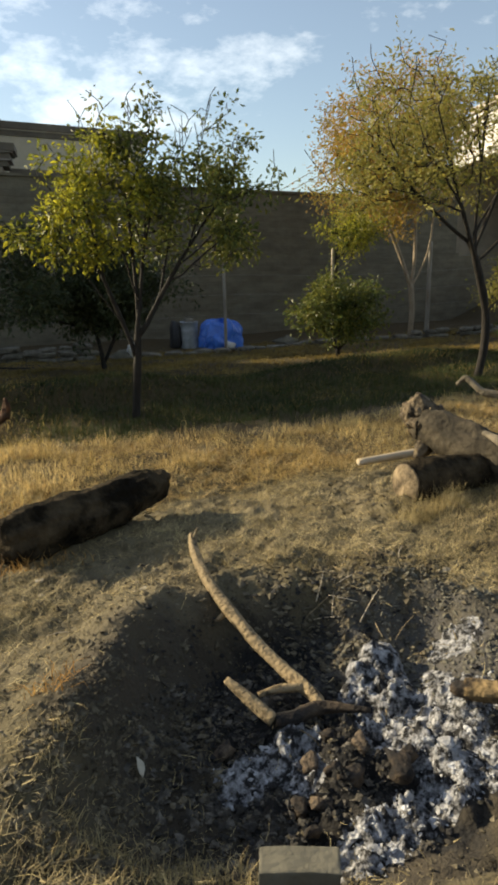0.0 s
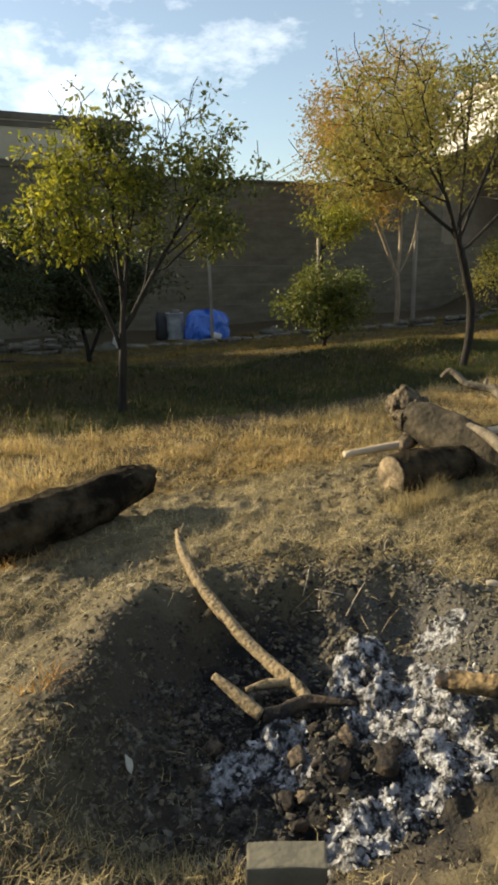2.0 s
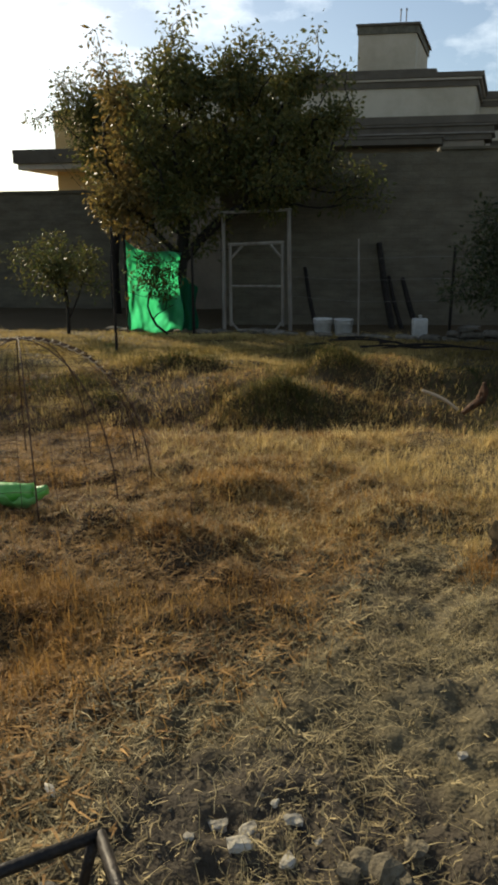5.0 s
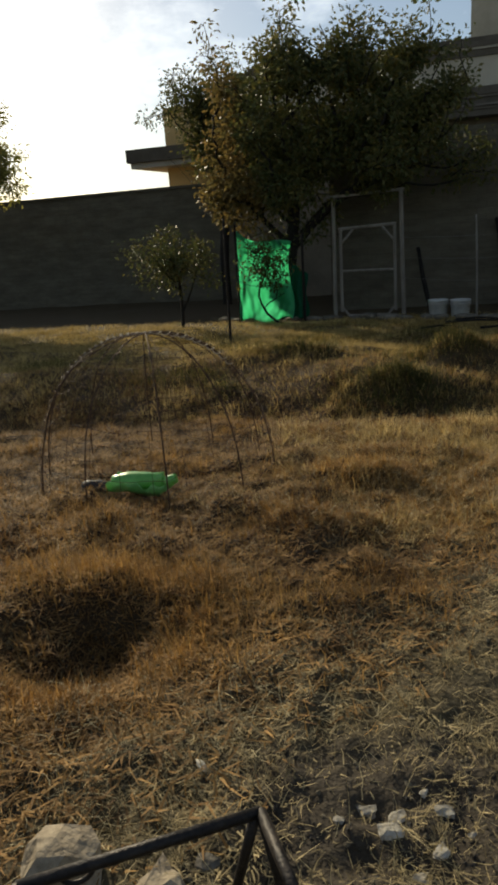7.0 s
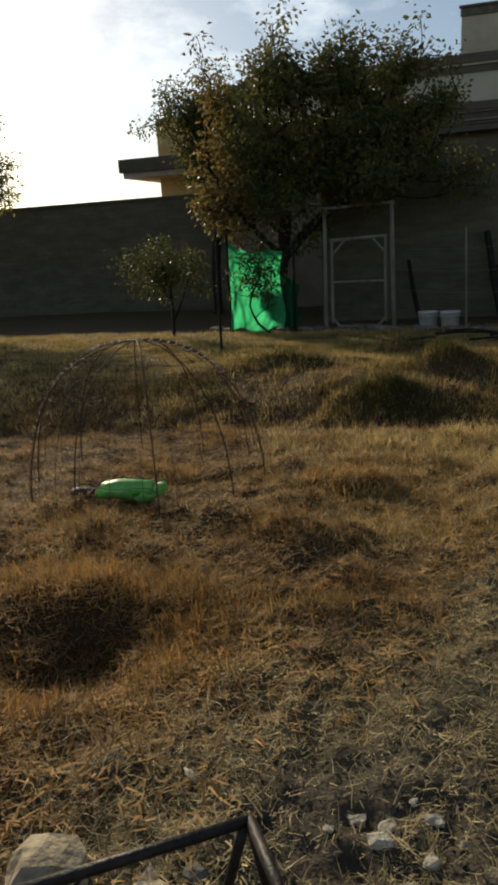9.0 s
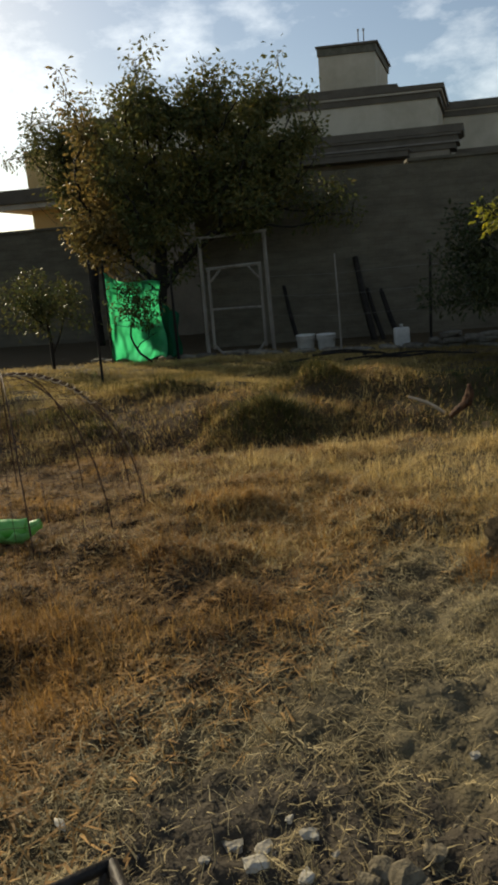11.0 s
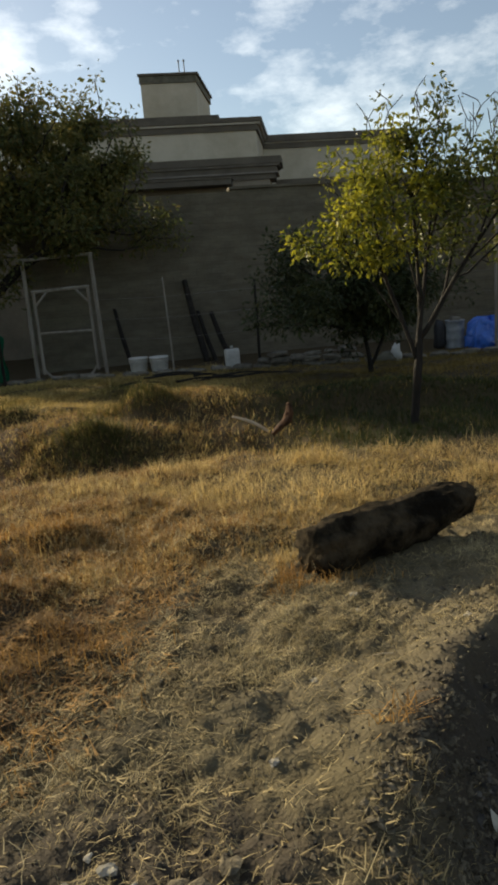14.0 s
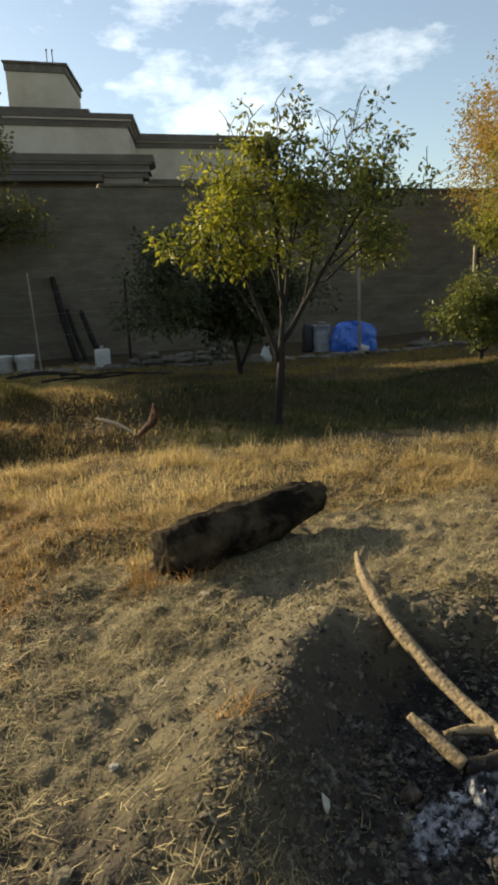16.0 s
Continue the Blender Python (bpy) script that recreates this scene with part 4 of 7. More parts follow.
    # brown leaf towards the sun, coloured lighter for the sunlight coming through it
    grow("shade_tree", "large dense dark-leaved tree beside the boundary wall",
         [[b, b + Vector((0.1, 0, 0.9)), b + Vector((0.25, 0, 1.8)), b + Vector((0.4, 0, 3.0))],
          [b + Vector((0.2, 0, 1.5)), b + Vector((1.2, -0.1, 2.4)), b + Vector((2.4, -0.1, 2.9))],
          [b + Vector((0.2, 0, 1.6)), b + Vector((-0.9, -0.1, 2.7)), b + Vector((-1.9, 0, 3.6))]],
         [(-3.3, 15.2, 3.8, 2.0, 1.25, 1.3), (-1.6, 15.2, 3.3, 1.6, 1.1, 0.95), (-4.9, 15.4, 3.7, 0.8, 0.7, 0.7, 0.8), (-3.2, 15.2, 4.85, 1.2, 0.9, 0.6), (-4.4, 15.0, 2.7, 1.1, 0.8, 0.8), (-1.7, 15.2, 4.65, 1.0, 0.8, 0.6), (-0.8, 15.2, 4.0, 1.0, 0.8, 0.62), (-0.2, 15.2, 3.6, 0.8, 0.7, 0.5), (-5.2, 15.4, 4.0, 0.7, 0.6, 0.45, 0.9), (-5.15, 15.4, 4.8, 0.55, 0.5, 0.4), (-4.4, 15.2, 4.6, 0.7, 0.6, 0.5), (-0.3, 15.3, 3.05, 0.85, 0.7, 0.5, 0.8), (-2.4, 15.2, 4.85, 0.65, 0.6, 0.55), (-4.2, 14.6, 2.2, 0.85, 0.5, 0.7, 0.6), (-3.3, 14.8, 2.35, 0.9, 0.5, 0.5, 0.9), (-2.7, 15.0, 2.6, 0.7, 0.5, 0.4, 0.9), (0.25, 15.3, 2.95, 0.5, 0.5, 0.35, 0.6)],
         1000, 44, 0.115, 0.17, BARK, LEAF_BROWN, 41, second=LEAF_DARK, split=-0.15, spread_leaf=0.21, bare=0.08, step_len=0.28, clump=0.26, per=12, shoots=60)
    b = spot(-6.4, 19.2, -0.05)
    grow("shade_tree", "dark-leaved tree standing behind the boundary wall",
         [[b, b + Vector((0.0, 0, 1.2)), b + Vector((0.1, 0, 2.6)), b + Vector((0.1, 0, 3.6))],
          [b + Vector((0.05, 0, 2.2)), b + Vector((-0.7, -0.1, 3.3)), b + Vector((-1.5, 0, 4.2))]],
         [(-6.2, 19.2, 4.9, 1.7, 1.2, 1.05), (-7.6, 19.2, 5.5, 0.9, 0.8, 0.6, 0.8), (-6.2, 19.2, 3.7, 0.9, 0.9, 0.7, 0.7)],
         380, 44, 0.115, 0.13, BARK, LEAF_DARK, 43, spread_leaf=0.23, bare=0.1, step_len=0.3, clump=0.27, per=10, shoots=20)
    b = spot(7.1, 9.9, -0.05)
    grow("bush", "round leafy green bush with yellowing leaves", [[b, b + Vector((0, 0, 0.35)), b + Vector((0.05, 0, 0.7))], [b + Vector((0, 0, 0.1)), b + Vector((-0.3, 0, 0.5)), b + Vector((-0.55, 0, 0.85))], [b + Vector((0, 0, 0.1)), b + Vector((0.3, 0, 0.5)), b + Vector((0.5, 0, 0.85))]],
         [(6.8, 9.8, 0.85, 0.52, 0.5, 0.45), (7.3, 9.8, 0.80, 0.52, 0.5, 0.42), (7.05, 9.8, 1.2, 0.42, 0.4, 0.24)], 250, 26, 0.075, 0.04, BARK, LEAF_GREEN, 53, spread_leaf=0.15, category="bush")
    b = spot(12.3, 10.4, -0.05)
    grow("bush", "straggly bush with sparse yellowing leaves below the slope", [[b, b + Vector((0, 0, 0.35)), b + Vector((0.1, 0, 0.8))], [b + Vector((0, 0, 0.1)), b + Vector((-0.35, 0, 0.7)), b + Vector((-0.5, 0, 1.1))]],
         [(12.5, 10.4, 1.15, 1.15, 0.8, 0.65), (12.3, 10.4, 1.75, 0.75, 0.5, 0.45), (13.4, 10.5, 1.1, 0.7, 0.5, 0.5)], 300, 18, 0.065, 0.035, BARK, LEAF_OLIVE, 59, spread_leaf=0.17, category="bush")
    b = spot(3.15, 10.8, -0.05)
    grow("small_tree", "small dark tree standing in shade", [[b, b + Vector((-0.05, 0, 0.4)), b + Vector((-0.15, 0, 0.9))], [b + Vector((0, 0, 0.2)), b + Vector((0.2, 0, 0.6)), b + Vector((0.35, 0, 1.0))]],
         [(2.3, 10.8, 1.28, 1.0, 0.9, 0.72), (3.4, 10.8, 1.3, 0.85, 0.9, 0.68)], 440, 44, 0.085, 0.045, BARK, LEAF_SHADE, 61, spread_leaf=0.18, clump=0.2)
    b = spot(-5.9, 14.2, -0.05)
    grow("small_tree", "small hazy-leaved tree by the boundary wall", [[b, b + Vector((0.02, 0, 0.5)), b + Vector((0.0, 0, 1.0))], [b + Vector((0, 0, 0.3)), b + Vector((0.25, 0, 0.8)), b + Vector((0.4, 0, 1.2))]],
         [(-6.1, 14.2, 1.4, 0.85, 0.7, 0.65), (-5.4, 14.1, 1.1, 0.5, 0.6, 0.5)], 190, 18, 0.08, 0.04, BARK, LEAF_DARK, 67, spread_leaf=0.18)
    b = spot(8.55, 12.05, -0.05)
    grow("sapling", "young staked tree with yellow-green leaves", [[b, b + Vector((0.02, 0, 0.9)), b + Vector((0.0, 0, 2.0))]],
         [(8.75, 12.0, 2.35, 0.75, 0.6, 0.4), (9.2, 12.0, 2.1, 0.6, 0.5, 0.35)], 150, 20, 0.07, 0.03, BARK, LEAF_YELLOW, 71, spread_leaf=0.18)
    b = spot(-13.4, 17.0, -0.05)
    grow("fruit_tree", "tree with thin pale foliage at the garden's edge", [[b, b + Vector((0.0, 0, 1.4)), b + Vector((0.1, 0, 3.0))], [b + Vector((0, 0, 1.2)), b + Vector((0.6, 0, 2.3)), b + Vector((1.0, 0, 3.4))]],
         [(-13.0, 17.0, 4.5, 1.7, 1.3, 1.2), (-12.2, 17.0, 3.9, 0.9, 0.8, 0.7), (-14.0, 17.0, 3.6, 1.6, 1.2, 1.2)], 700, 44, 0.11, 0.09, BARK, LEAF_OLIVE, 73, spread_leaf=0.22, step_len=0.28, clump=0.26, per=10, shoots=20)
    b = spot(-3.75, 14.3, -0.02)
    grow("sapling", "thin leafless-stemmed sapling in front of the green net", [[b, b + Vector((-0.35, 0, 0.35)), b + Vector((0.1, 0, 0.65))], [b + Vector((-0.35, 0, 0.3)), b + Vector((-0.45, 0, 0.7)), b + Vector((-0.2, 0, 1.2))]],
         [(-4.1, 14.25, 1.1, 0.58, 0.25, 0.42)], 130, 8, 0.09, 0.026, BARK, LEAF_DARK, 79, spread_leaf=0.13, min_r=0.007)


plant_trees()


# ---- grass ----


def scatter(rng, x0, x1, y0, y1, per_m2, keep):
    n = int((x1 - x0) * (y1 - y0) * per_m2)
    x, y = rng.uniform(x0, x1, n), rng.uniform(y0, y1, n)
    ok = rng.random(n) < keep(x, y)
    return x[ok], y[ok]


def in_pit(x, y):
    return step(1.42, 1.15, np.hypot((x - 1.30) / 0.85, (y - 1.86) / 0.75))


def brink(x, y):
    """1 on the trodden bare soil between the pit and the log."""
    inside = (x - 0.34) * 0.734 - (y - 1.95) * 0.68 + 0.10 * layered(x * 2.7, y * 2.7, 181, 3)
    along = (x - 0.34) * 0.68 + (y - 1.95) * 0.734
    return step(-0.62, -0.42, inside) * step(0.06, -0.04, inside) * step(-0.1, 0.35, along) * step(1.7, 1.1, along)


def log_clear(x, y):
    """1 away from the lying logs."""
    t = np.clip(((x - 0.43) * 1.01 + (y - 3.58) * 0.42) / (1.01**2 + 0.42**2), 0, 1)
    return (np.hypot(x - 0.43 - 1.01 * t, y - 3.58 - 0.42 * t) > 0.16) * 1.0


def grow_grass():
    rng = np.random.default_rng(7)

    def gold(x, y):
        edge = 3.75 + 0.25 * layered(x * 1.5, y * 1.5, 61, 3) - 0.15 * step(-1.0, 0.5, -x) + 0.75 * step(0.6, 2.0, x) - 0.35 * step(2.4, 3.4, x)
        far = 6.35 - 0.45 * step(-0.6, 1.4, x) - 0.3 * step(1.8, 2.8, x) + 0.3 * step(5.0, 6.5, x) + 0.4 * layered(x * 1.2, y * 1.2, 67, 3)
        return step(edge - 0.15, edge + 0.25, y) * step(far + 0.3, far - 0.3, y) * step(-2.3, -0.5, x) * (0.35 + 0.65 * step(-0.2, 0.2, layered(x * 2.2, y * 2.2, 71, 3))) * log_clear(x, y)

    x, y = scatter(rng, -2.4, 9.5, 2.6, 7.0, 7800, lambda x, y: gold(x, y) * (1 - 0.2 * step(5.0, 6.5, x)))
    n = len(x)
    tall = (0.5 + 0.9 * step(-0.25, 0.3, layered(x * 3.5, y * 3.5, 73, 3))) * (1 + 0.6 * step(4.4, 5.4, y + 0.3 * layered(x * 2, y * 2, 233, 2)))
    strips("dry_grass", x, y, land(x, y) - 0.01, rng.uniform(0.025, 0.11, n) * tall, rng.uniform(0.0028, 0.006, n), np.abs(rng.normal(1.0, 0.5, n)), rng.uniform(0, 6.28, n), rng.uniform(-0.6, 2.4, n), GOLD_GRASS, "short golden dry grass covering the sunlit field", "grass", 3)

    x, y = scatter(rng, -2.4, 9.0, 2.6, 7.0, 3600, gold)
    n = len(x)
    strips("grass_mat", x, y, land(x, y) + rng.uniform(0.0, 0.03, n), rng.uniform(0.03, 0.10, n), rng.uniform(0.005, 0.011, n), rng.normal(1.25, 0.3, n), rng.uniform(0, 6.28, n), rng.uniform(-0.5, 0.6, n), GOLD_MAT, "matted golden grass lying under the standing blades", "grass", 2)

    x, y = scatter(rng, -1.6, 6.0, 2.8, 6.6, 620, gold)
    n = len(x)
    strips("grass_stalks", x, y, land(x, y) + rng.uniform(0.01, 0.06, n), 0.05 + 0.14 * rng.random(n) ** 1.6, rng.uniform(0.0025, 0.0048, n), rng.normal(1.35, 0.3, n), rng.uniform(0, 6.28, n), rng.uniform(-1.6, 1.6, n), PALE_STRAW, "long pale stalks tangled over the dry grass", "grass", 4)

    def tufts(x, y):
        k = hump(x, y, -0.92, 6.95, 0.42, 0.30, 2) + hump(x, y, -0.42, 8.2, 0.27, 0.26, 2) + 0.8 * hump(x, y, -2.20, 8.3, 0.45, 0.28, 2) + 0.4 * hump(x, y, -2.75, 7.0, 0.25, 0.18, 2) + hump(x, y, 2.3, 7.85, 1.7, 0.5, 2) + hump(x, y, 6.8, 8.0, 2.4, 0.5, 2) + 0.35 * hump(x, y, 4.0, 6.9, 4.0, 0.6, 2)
        # band of dark grass that also stands in for the trees' shade
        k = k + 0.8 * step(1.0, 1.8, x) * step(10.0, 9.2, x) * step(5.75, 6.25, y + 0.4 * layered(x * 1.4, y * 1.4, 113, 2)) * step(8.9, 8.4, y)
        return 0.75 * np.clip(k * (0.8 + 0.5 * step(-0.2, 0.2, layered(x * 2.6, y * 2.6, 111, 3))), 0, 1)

    def zone(x, y):
        """1 where the reddish weeds grow."""
        return step(0.45, -0.75, x - 0.6 * np.minimum(y - 3.8, 0) - 0.25 * np.clip(y - 3.8, 0, 1.4) + 0.2 + 0.9 * layered(x * 1.3, y * 1.3, 241, 3) - 0.8 * step(6.0, 7.0, y)) * step(1.0, 1.9, y - 0.1 * x) * step(9.8, 8.8, y)

    def red(x, y):
        clump = step(-0.12, 0.22, layered(x * 1.7, y * 1.7, 83, 3))
        return (1 - 0.85 * tufts(x, y)) * zone(x, y) * (1 - 0.65 * step(6.2, 6.9, y)) * (0.68 + 0.32 * clump)

    x, y = scatter(rng, -4.8, 1.6, 0.4, 8.6, 5200, red)
    n = len(x)
    tall = 0.5 + 1.0 * step(-0.25, 0.3, layered(x * 2.6, y * 2.6, 89, 3))
    strips("brown_weeds", x, y, land(x, y) - 0.01, rng.uniform(0.02, 0.105, n) * tall, rng.uniform(0.003, 0.0062, n), np.abs(rng.normal(0.95, 0.5, n)), rng.uniform(0, 6.28, n), rng.uniform(-0.6, 2.6, n), RED_GRASS, "reddish brown dried weeds in low clumps", "weeds", 3)
    x, y = scatter(rng, -5.5, 1.6, 0.4, 9.0, 3200, lambda x, y: zone(x, y) * (1 - 0.6 * step(6.2, 6.9, y)))
    n = len(x)
    strips("weed_mat", x, y, land(x, y) + rng.uniform(0.0, 0.022, n), rng.uniform(0.03, 0.11, n), rng.uniform(0.005, 0.012, n), rng.normal(1.35, 0.22, n), rng.uniform(0, 6.28, n), rng.uniform(-0.5, 0.6, n), WEED_MAT, "matted rust-brown weeds lying over the soil", "weeds", 2)

    def olive(x, y):
        return (1 - 0.8 * tufts(x, y)) * (1 - 0.75 * step(1.6, 0.2, x) * step(11.5, 10.5, y)) * step(6.0, 6.8, y + 0.4 * layered(x, y, 91, 2)) * step(14.2, 13.2, y) * (0.25 + 0.75 * step(-0.2, 0.2, layered(x * 1.3, y * 1.3, 97, 3)))

    x, y = scatter(rng, -11, 15.5, 6.0, 14.2, 2400, olive)
    n = len(x)
    strips("olive_grass", x, y, land(x, y) - 0.01, rng.uniform(0.025, 0.09, n), rng.uniform(0.008, 0.015, n), np.abs(rng.normal(0.95, 0.45, n)), rng.uniform(0, 6.28, n), rng.uniform(0.1, 1.0, n), OLIVE_GRASS, "mixed olive and straw coloured grass under the trees", "grass", 2)

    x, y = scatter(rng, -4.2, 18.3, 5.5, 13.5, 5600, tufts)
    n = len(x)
    strips("green_grass", x, y, land(x, y) - 0.01, rng.uniform(0.03, 0.12, n), rng.uniform(0.005, 0.010, n), np.abs(rng.normal(0.85, 0.45, n)), rng.uniform(0, 6.28, n), rng.uniform(0.2, 1.0, n), GREEN_GRASS, "dark green grass in dense tufts, with a band darkened for tree shade", "grass", 2)

    x, y = scatter(rng, 11.5, 18.6, 6.0, 13.5, 1800, lambda x, y: step(12.3, 13.4, x - 0.55 * (y - 11)))
    n = len(x)
    strips("slope_grass", x, y, land(x, y) - 0.01, rng.uniform(0.04, 0.14, n), rng.uniform(0.010, 0.018, n), np.abs(rng.normal(0.7, 0.4, n)), rng.uniform(0, 6.28, n), rng.uniform(0.2, 1.0, n), SLOPE_GRASS, "grass on the bank by the old wall, coloured yellow-green as if sunlit", "grass", 2)
    for n in range(26):
        cx, cy, r = rng.uniform(-6.0, 0.6), rng.uniform(7.3, 11.6), rng.uniform(0.12, 0.34)
        k = int(5200 * r * r) + 160
        x, y = rng.normal(cx, r, k), rng.normal(cy, r * 0.6, k)
        strips("green_tuft", x, y, land(x, y) - 0.01, rng.uniform(0.05, 0.20, k), rng.uniform(0.005, 0.010, k), np.abs(rng.normal(0.6, 0.4, k)), rng.uniform(0, 6.28, k), rng.uniform(0.3, 1.5, k), TUFT_GRASS if n % 3 else OLIVE_GRASS, "loose olive green grass tuft on the bank", "grass")
    for cx, cy, sx, sy, k in ((-0.92, 6.95, 0.34, 0.22, 3200), (-0.42, 8.2, 0.24, 0.20, 1700), (-2.20, 8.3, 0.30, 0.18, 1800), (-2.75, 7.0, 0.16, 0.12, 500)):
        x, y = rng.normal(cx, sx, k), rng.normal(cy, sy, k)
        strips("green_tuft", x, y, land(x, y) - 0.01, rng.uniform(0.05, 0.17, k), rng.uniform(0.004, 0.009, k), np.abs(rng.normal(0.7, 0.45, k)), rng.uniform(0, 6.28, k), rng.uniform(0.3, 1.6, k), TUFT_GRASS, "bushy olive green grass tuft on a mound", "grass")

    def bank(x, y):
        return (1 - 0.9 * tufts(x, y)) * step(6.0, 6.6, y) * step(15.2, 14.2, y) * step(1.6, 0.4, x) * (0.3 + 0.7 * step(-0.2, 0.15, layered(x * 1.6, y * 1.6, 107, 3)))

    x, y = scatter(rng, -11, 1.6, 6.0, 15.2, 2600, bank)
    n = len(x)
    strips("bank_grass", x, y, land(x, y) - 0.01, rng.uniform(0.03, 0.12, n), rng.uniform(0.007, 0.013, n), np.abs(rng.normal(0.95, 0.45, n)), rng.uniform(0, 6.28, n), rng.uniform(0.1, 1.3, n), BANK_GRASS, "olive and golden dry grass on the uneven bank", "grass", 2)

    def litter(x, y):
        return (1 - 0.965 * in_pit(x, y)) * (1 - 0.45 * brink(x, y)) * (0.08 + 0.92 * step(-0.08, 0.26, layered(x * 2.1, y * 2.1, 101, 4))) * step(5.4, 3.8, y + 0.4 * x * (x < 0)) * (1 - 0.90 * zone(x, y)) * log_clear(x, y)

    x, y = scatter(rng, -3.4, 4.4, 0.7, 5.4, 6800, litter)
    n = len(x)
    strips("straw_litter", x, y, land(x, y) + 0.004, 0.012 + 0.12 * rng.random(n) ** 2.4, rng.uniform(0.0012, 0.0032, n), rng.uniform(0.7, 1.6, n), rng.uniform(0, 6.28, n), rng.uniform(-0.9, 1.3, n), STRAW, "broken straw lying on the soil", "straw", 3)
    x, y = scatter(rng, -3.4, 4.4, -1.6, 0.7, 1500, lambda x, y: 0.2 + 0.8 * step(-0.15, 0.22, layered(x * 2.1, y * 2.1, 101, 4)))
    n = len(x)
    strips("straw_litter", x, y, land(x, y) + 0.004, 0.012 + 0.11 * rng.random(n) ** 2.6, rng.uniform(0.002, 0.005, n), rng.uniform(0.7, 1.6, n), rng.uniform(0, 6.28, n), rng.uniform(-0.9, 1.3, n), STRAW, "thin straw scattered over trodden soil", "straw", 2)
    def coarse(x, y):
        return (1 - in_pit(x, y)) * (1 - 0.88 * zone(x, y) * step(1.7, 2.4, y)) * (1 - 0.75 * hump(x, y, -0.5, 1.74, 0.5, 0.34, 2)) * (1 - 0.9 * brink(x, y)) * log_clear(x, y) * step(1.0, 0.2, x) * step(4.4, 3.2, y + 0.3 * x * (x < 0)) * step(-0.16, 0.2, layered(x * 3.4, y * 3.4, 223, 4)) * (0.5 + 0.5 * step(1.7, 2.3, y))

    x, y = scatter(rng, -3.2, 1.0, 0.7, 4.4, 1700, coarse)
    n = len(x)
    strips("coarse_straw", x, y, land(x, y) + rng.uniform(0.004, 0.024, n), 0.04 + 0.18 * rng.random(n) ** 2.2, rng.uniform(0.0013, 0.0033, n), rng.uniform(1.0, 1.65, n), rng.uniform(0, 6.28, n), rng.uniform(-1.5, 1.5, n), PALE_STRAW, "coarse pale straw stalks matted on dark soil", "straw", 5)
    def mat(x, y):
        return (1 - 0.97 * in_pit(x, y)) * (1 - 0.25 * brink(x, y)) * log_clear(x, y) * (1 - 0.8 * zone(x, y)) * (1 - 0.6 * hump(x, y, -0.5, 1.74, 0.5, 0.34, 2)) * (0.12 + 0.88 * step(-0.22, 0.16, layered(x * 2.6, y * 2.6, 261, 4))) * (0.62 + 0.38 * step(1.3, 0.4, x))

    x, y = scatter(rng, -3.4, 4.4, 0.7, 5.0, 5200, mat)
    n = len(x)
    strips("straw_mat", x, y, land(x, y) + rng.uniform(0.0, 0.012, n), rng.uniform(0.012, 0.08, n), rng.uniform(0.002, 0.007, n), rng.normal(1.4, 0.2, n), rng.uniform(0, 6.28, n), rng.uniform(-0.7, 0.7, n), STRAW_MAT, "trodden brown straw and chaff matted on the soil", "straw", 3)
    # small standing tufts on the bare soil, denser at the pit's brink
    cx, cy = scatter(rng, -2.6, 3.8, 0.9, 4.4, 13, lambda x, y: (1 - in_pit(x, y)) * (1 - brink(x, y)) * log_clear(x, y))
    extra = np.array([(0.36, 1.98), (0.30, 1.86), (0.5, 1.30), (0.62, 1.24), (0.38, 1.44), (0.26, 1.60), (0.40, 1.60), (0.47, 1.53), (0.54, 1.49), (0.60, 1.45), (0.66, 1.43), (0.72, 1.40), (0.77, 1.36), (0.30, 1.72), (0.36, 1.66), (0.52, 1.56), (0.58, 1.50), (0.64, 1.49), (0.70, 1.46), (1.62, 2.85), (1.75, 2.72), (2.9, 3.05), (3.05, 2.95), (3.2, 2.85), (3.35, 2.8), (2.75, 3.15), (1.35, 3.2)])
    cx, cy = np.concatenate([cx, np.repeat(extra[:, 0], 3)]), np.concatenate([cy, np.repeat(extra[:, 1], 3)])
    k = 26
    x, y = np.repeat(cx, k) + rng.normal(0, 0.03, len(cx) * k), np.repeat(cy, k) + rng.normal(0, 0.03, len(cy) * k)
    n = len(x)
    strips("straw_tufts", x, y, land(x, y) - 0.008, rng.uniform(0.025, 0.10, n), rng.uniform(0.0018, 0.0042, n), np.abs(rng.normal(0.75, 0.4, n)), rng.uniform(0, 6.28, n), rng.uniform(0.0, 1.1, n), STRAW, "little tufts of dry straw on bare soil", "grass")
    n = 2600
    x, y = rng.uniform(2.62, 4.0, n), rng.normal(3.0, 0.05, n) - 0.05 * rng.random(n)
    strips("log_grass", x, y, land(x, y) - 0.01, rng.uniform(0.04, 0.15, n) * (0.5 + 0.8 * step(-0.1, 0.2, layered(x * 7, y * 2, 191, 2))), rng.uniform(0.002, 0.004, n), np.abs(rng.normal(0.45, 0.35, n)), rng.uniform(0, 6.28, n), rng.uniform(0.0, 1.0, n), STRAW, "dry grass standing before the logs", "grass")
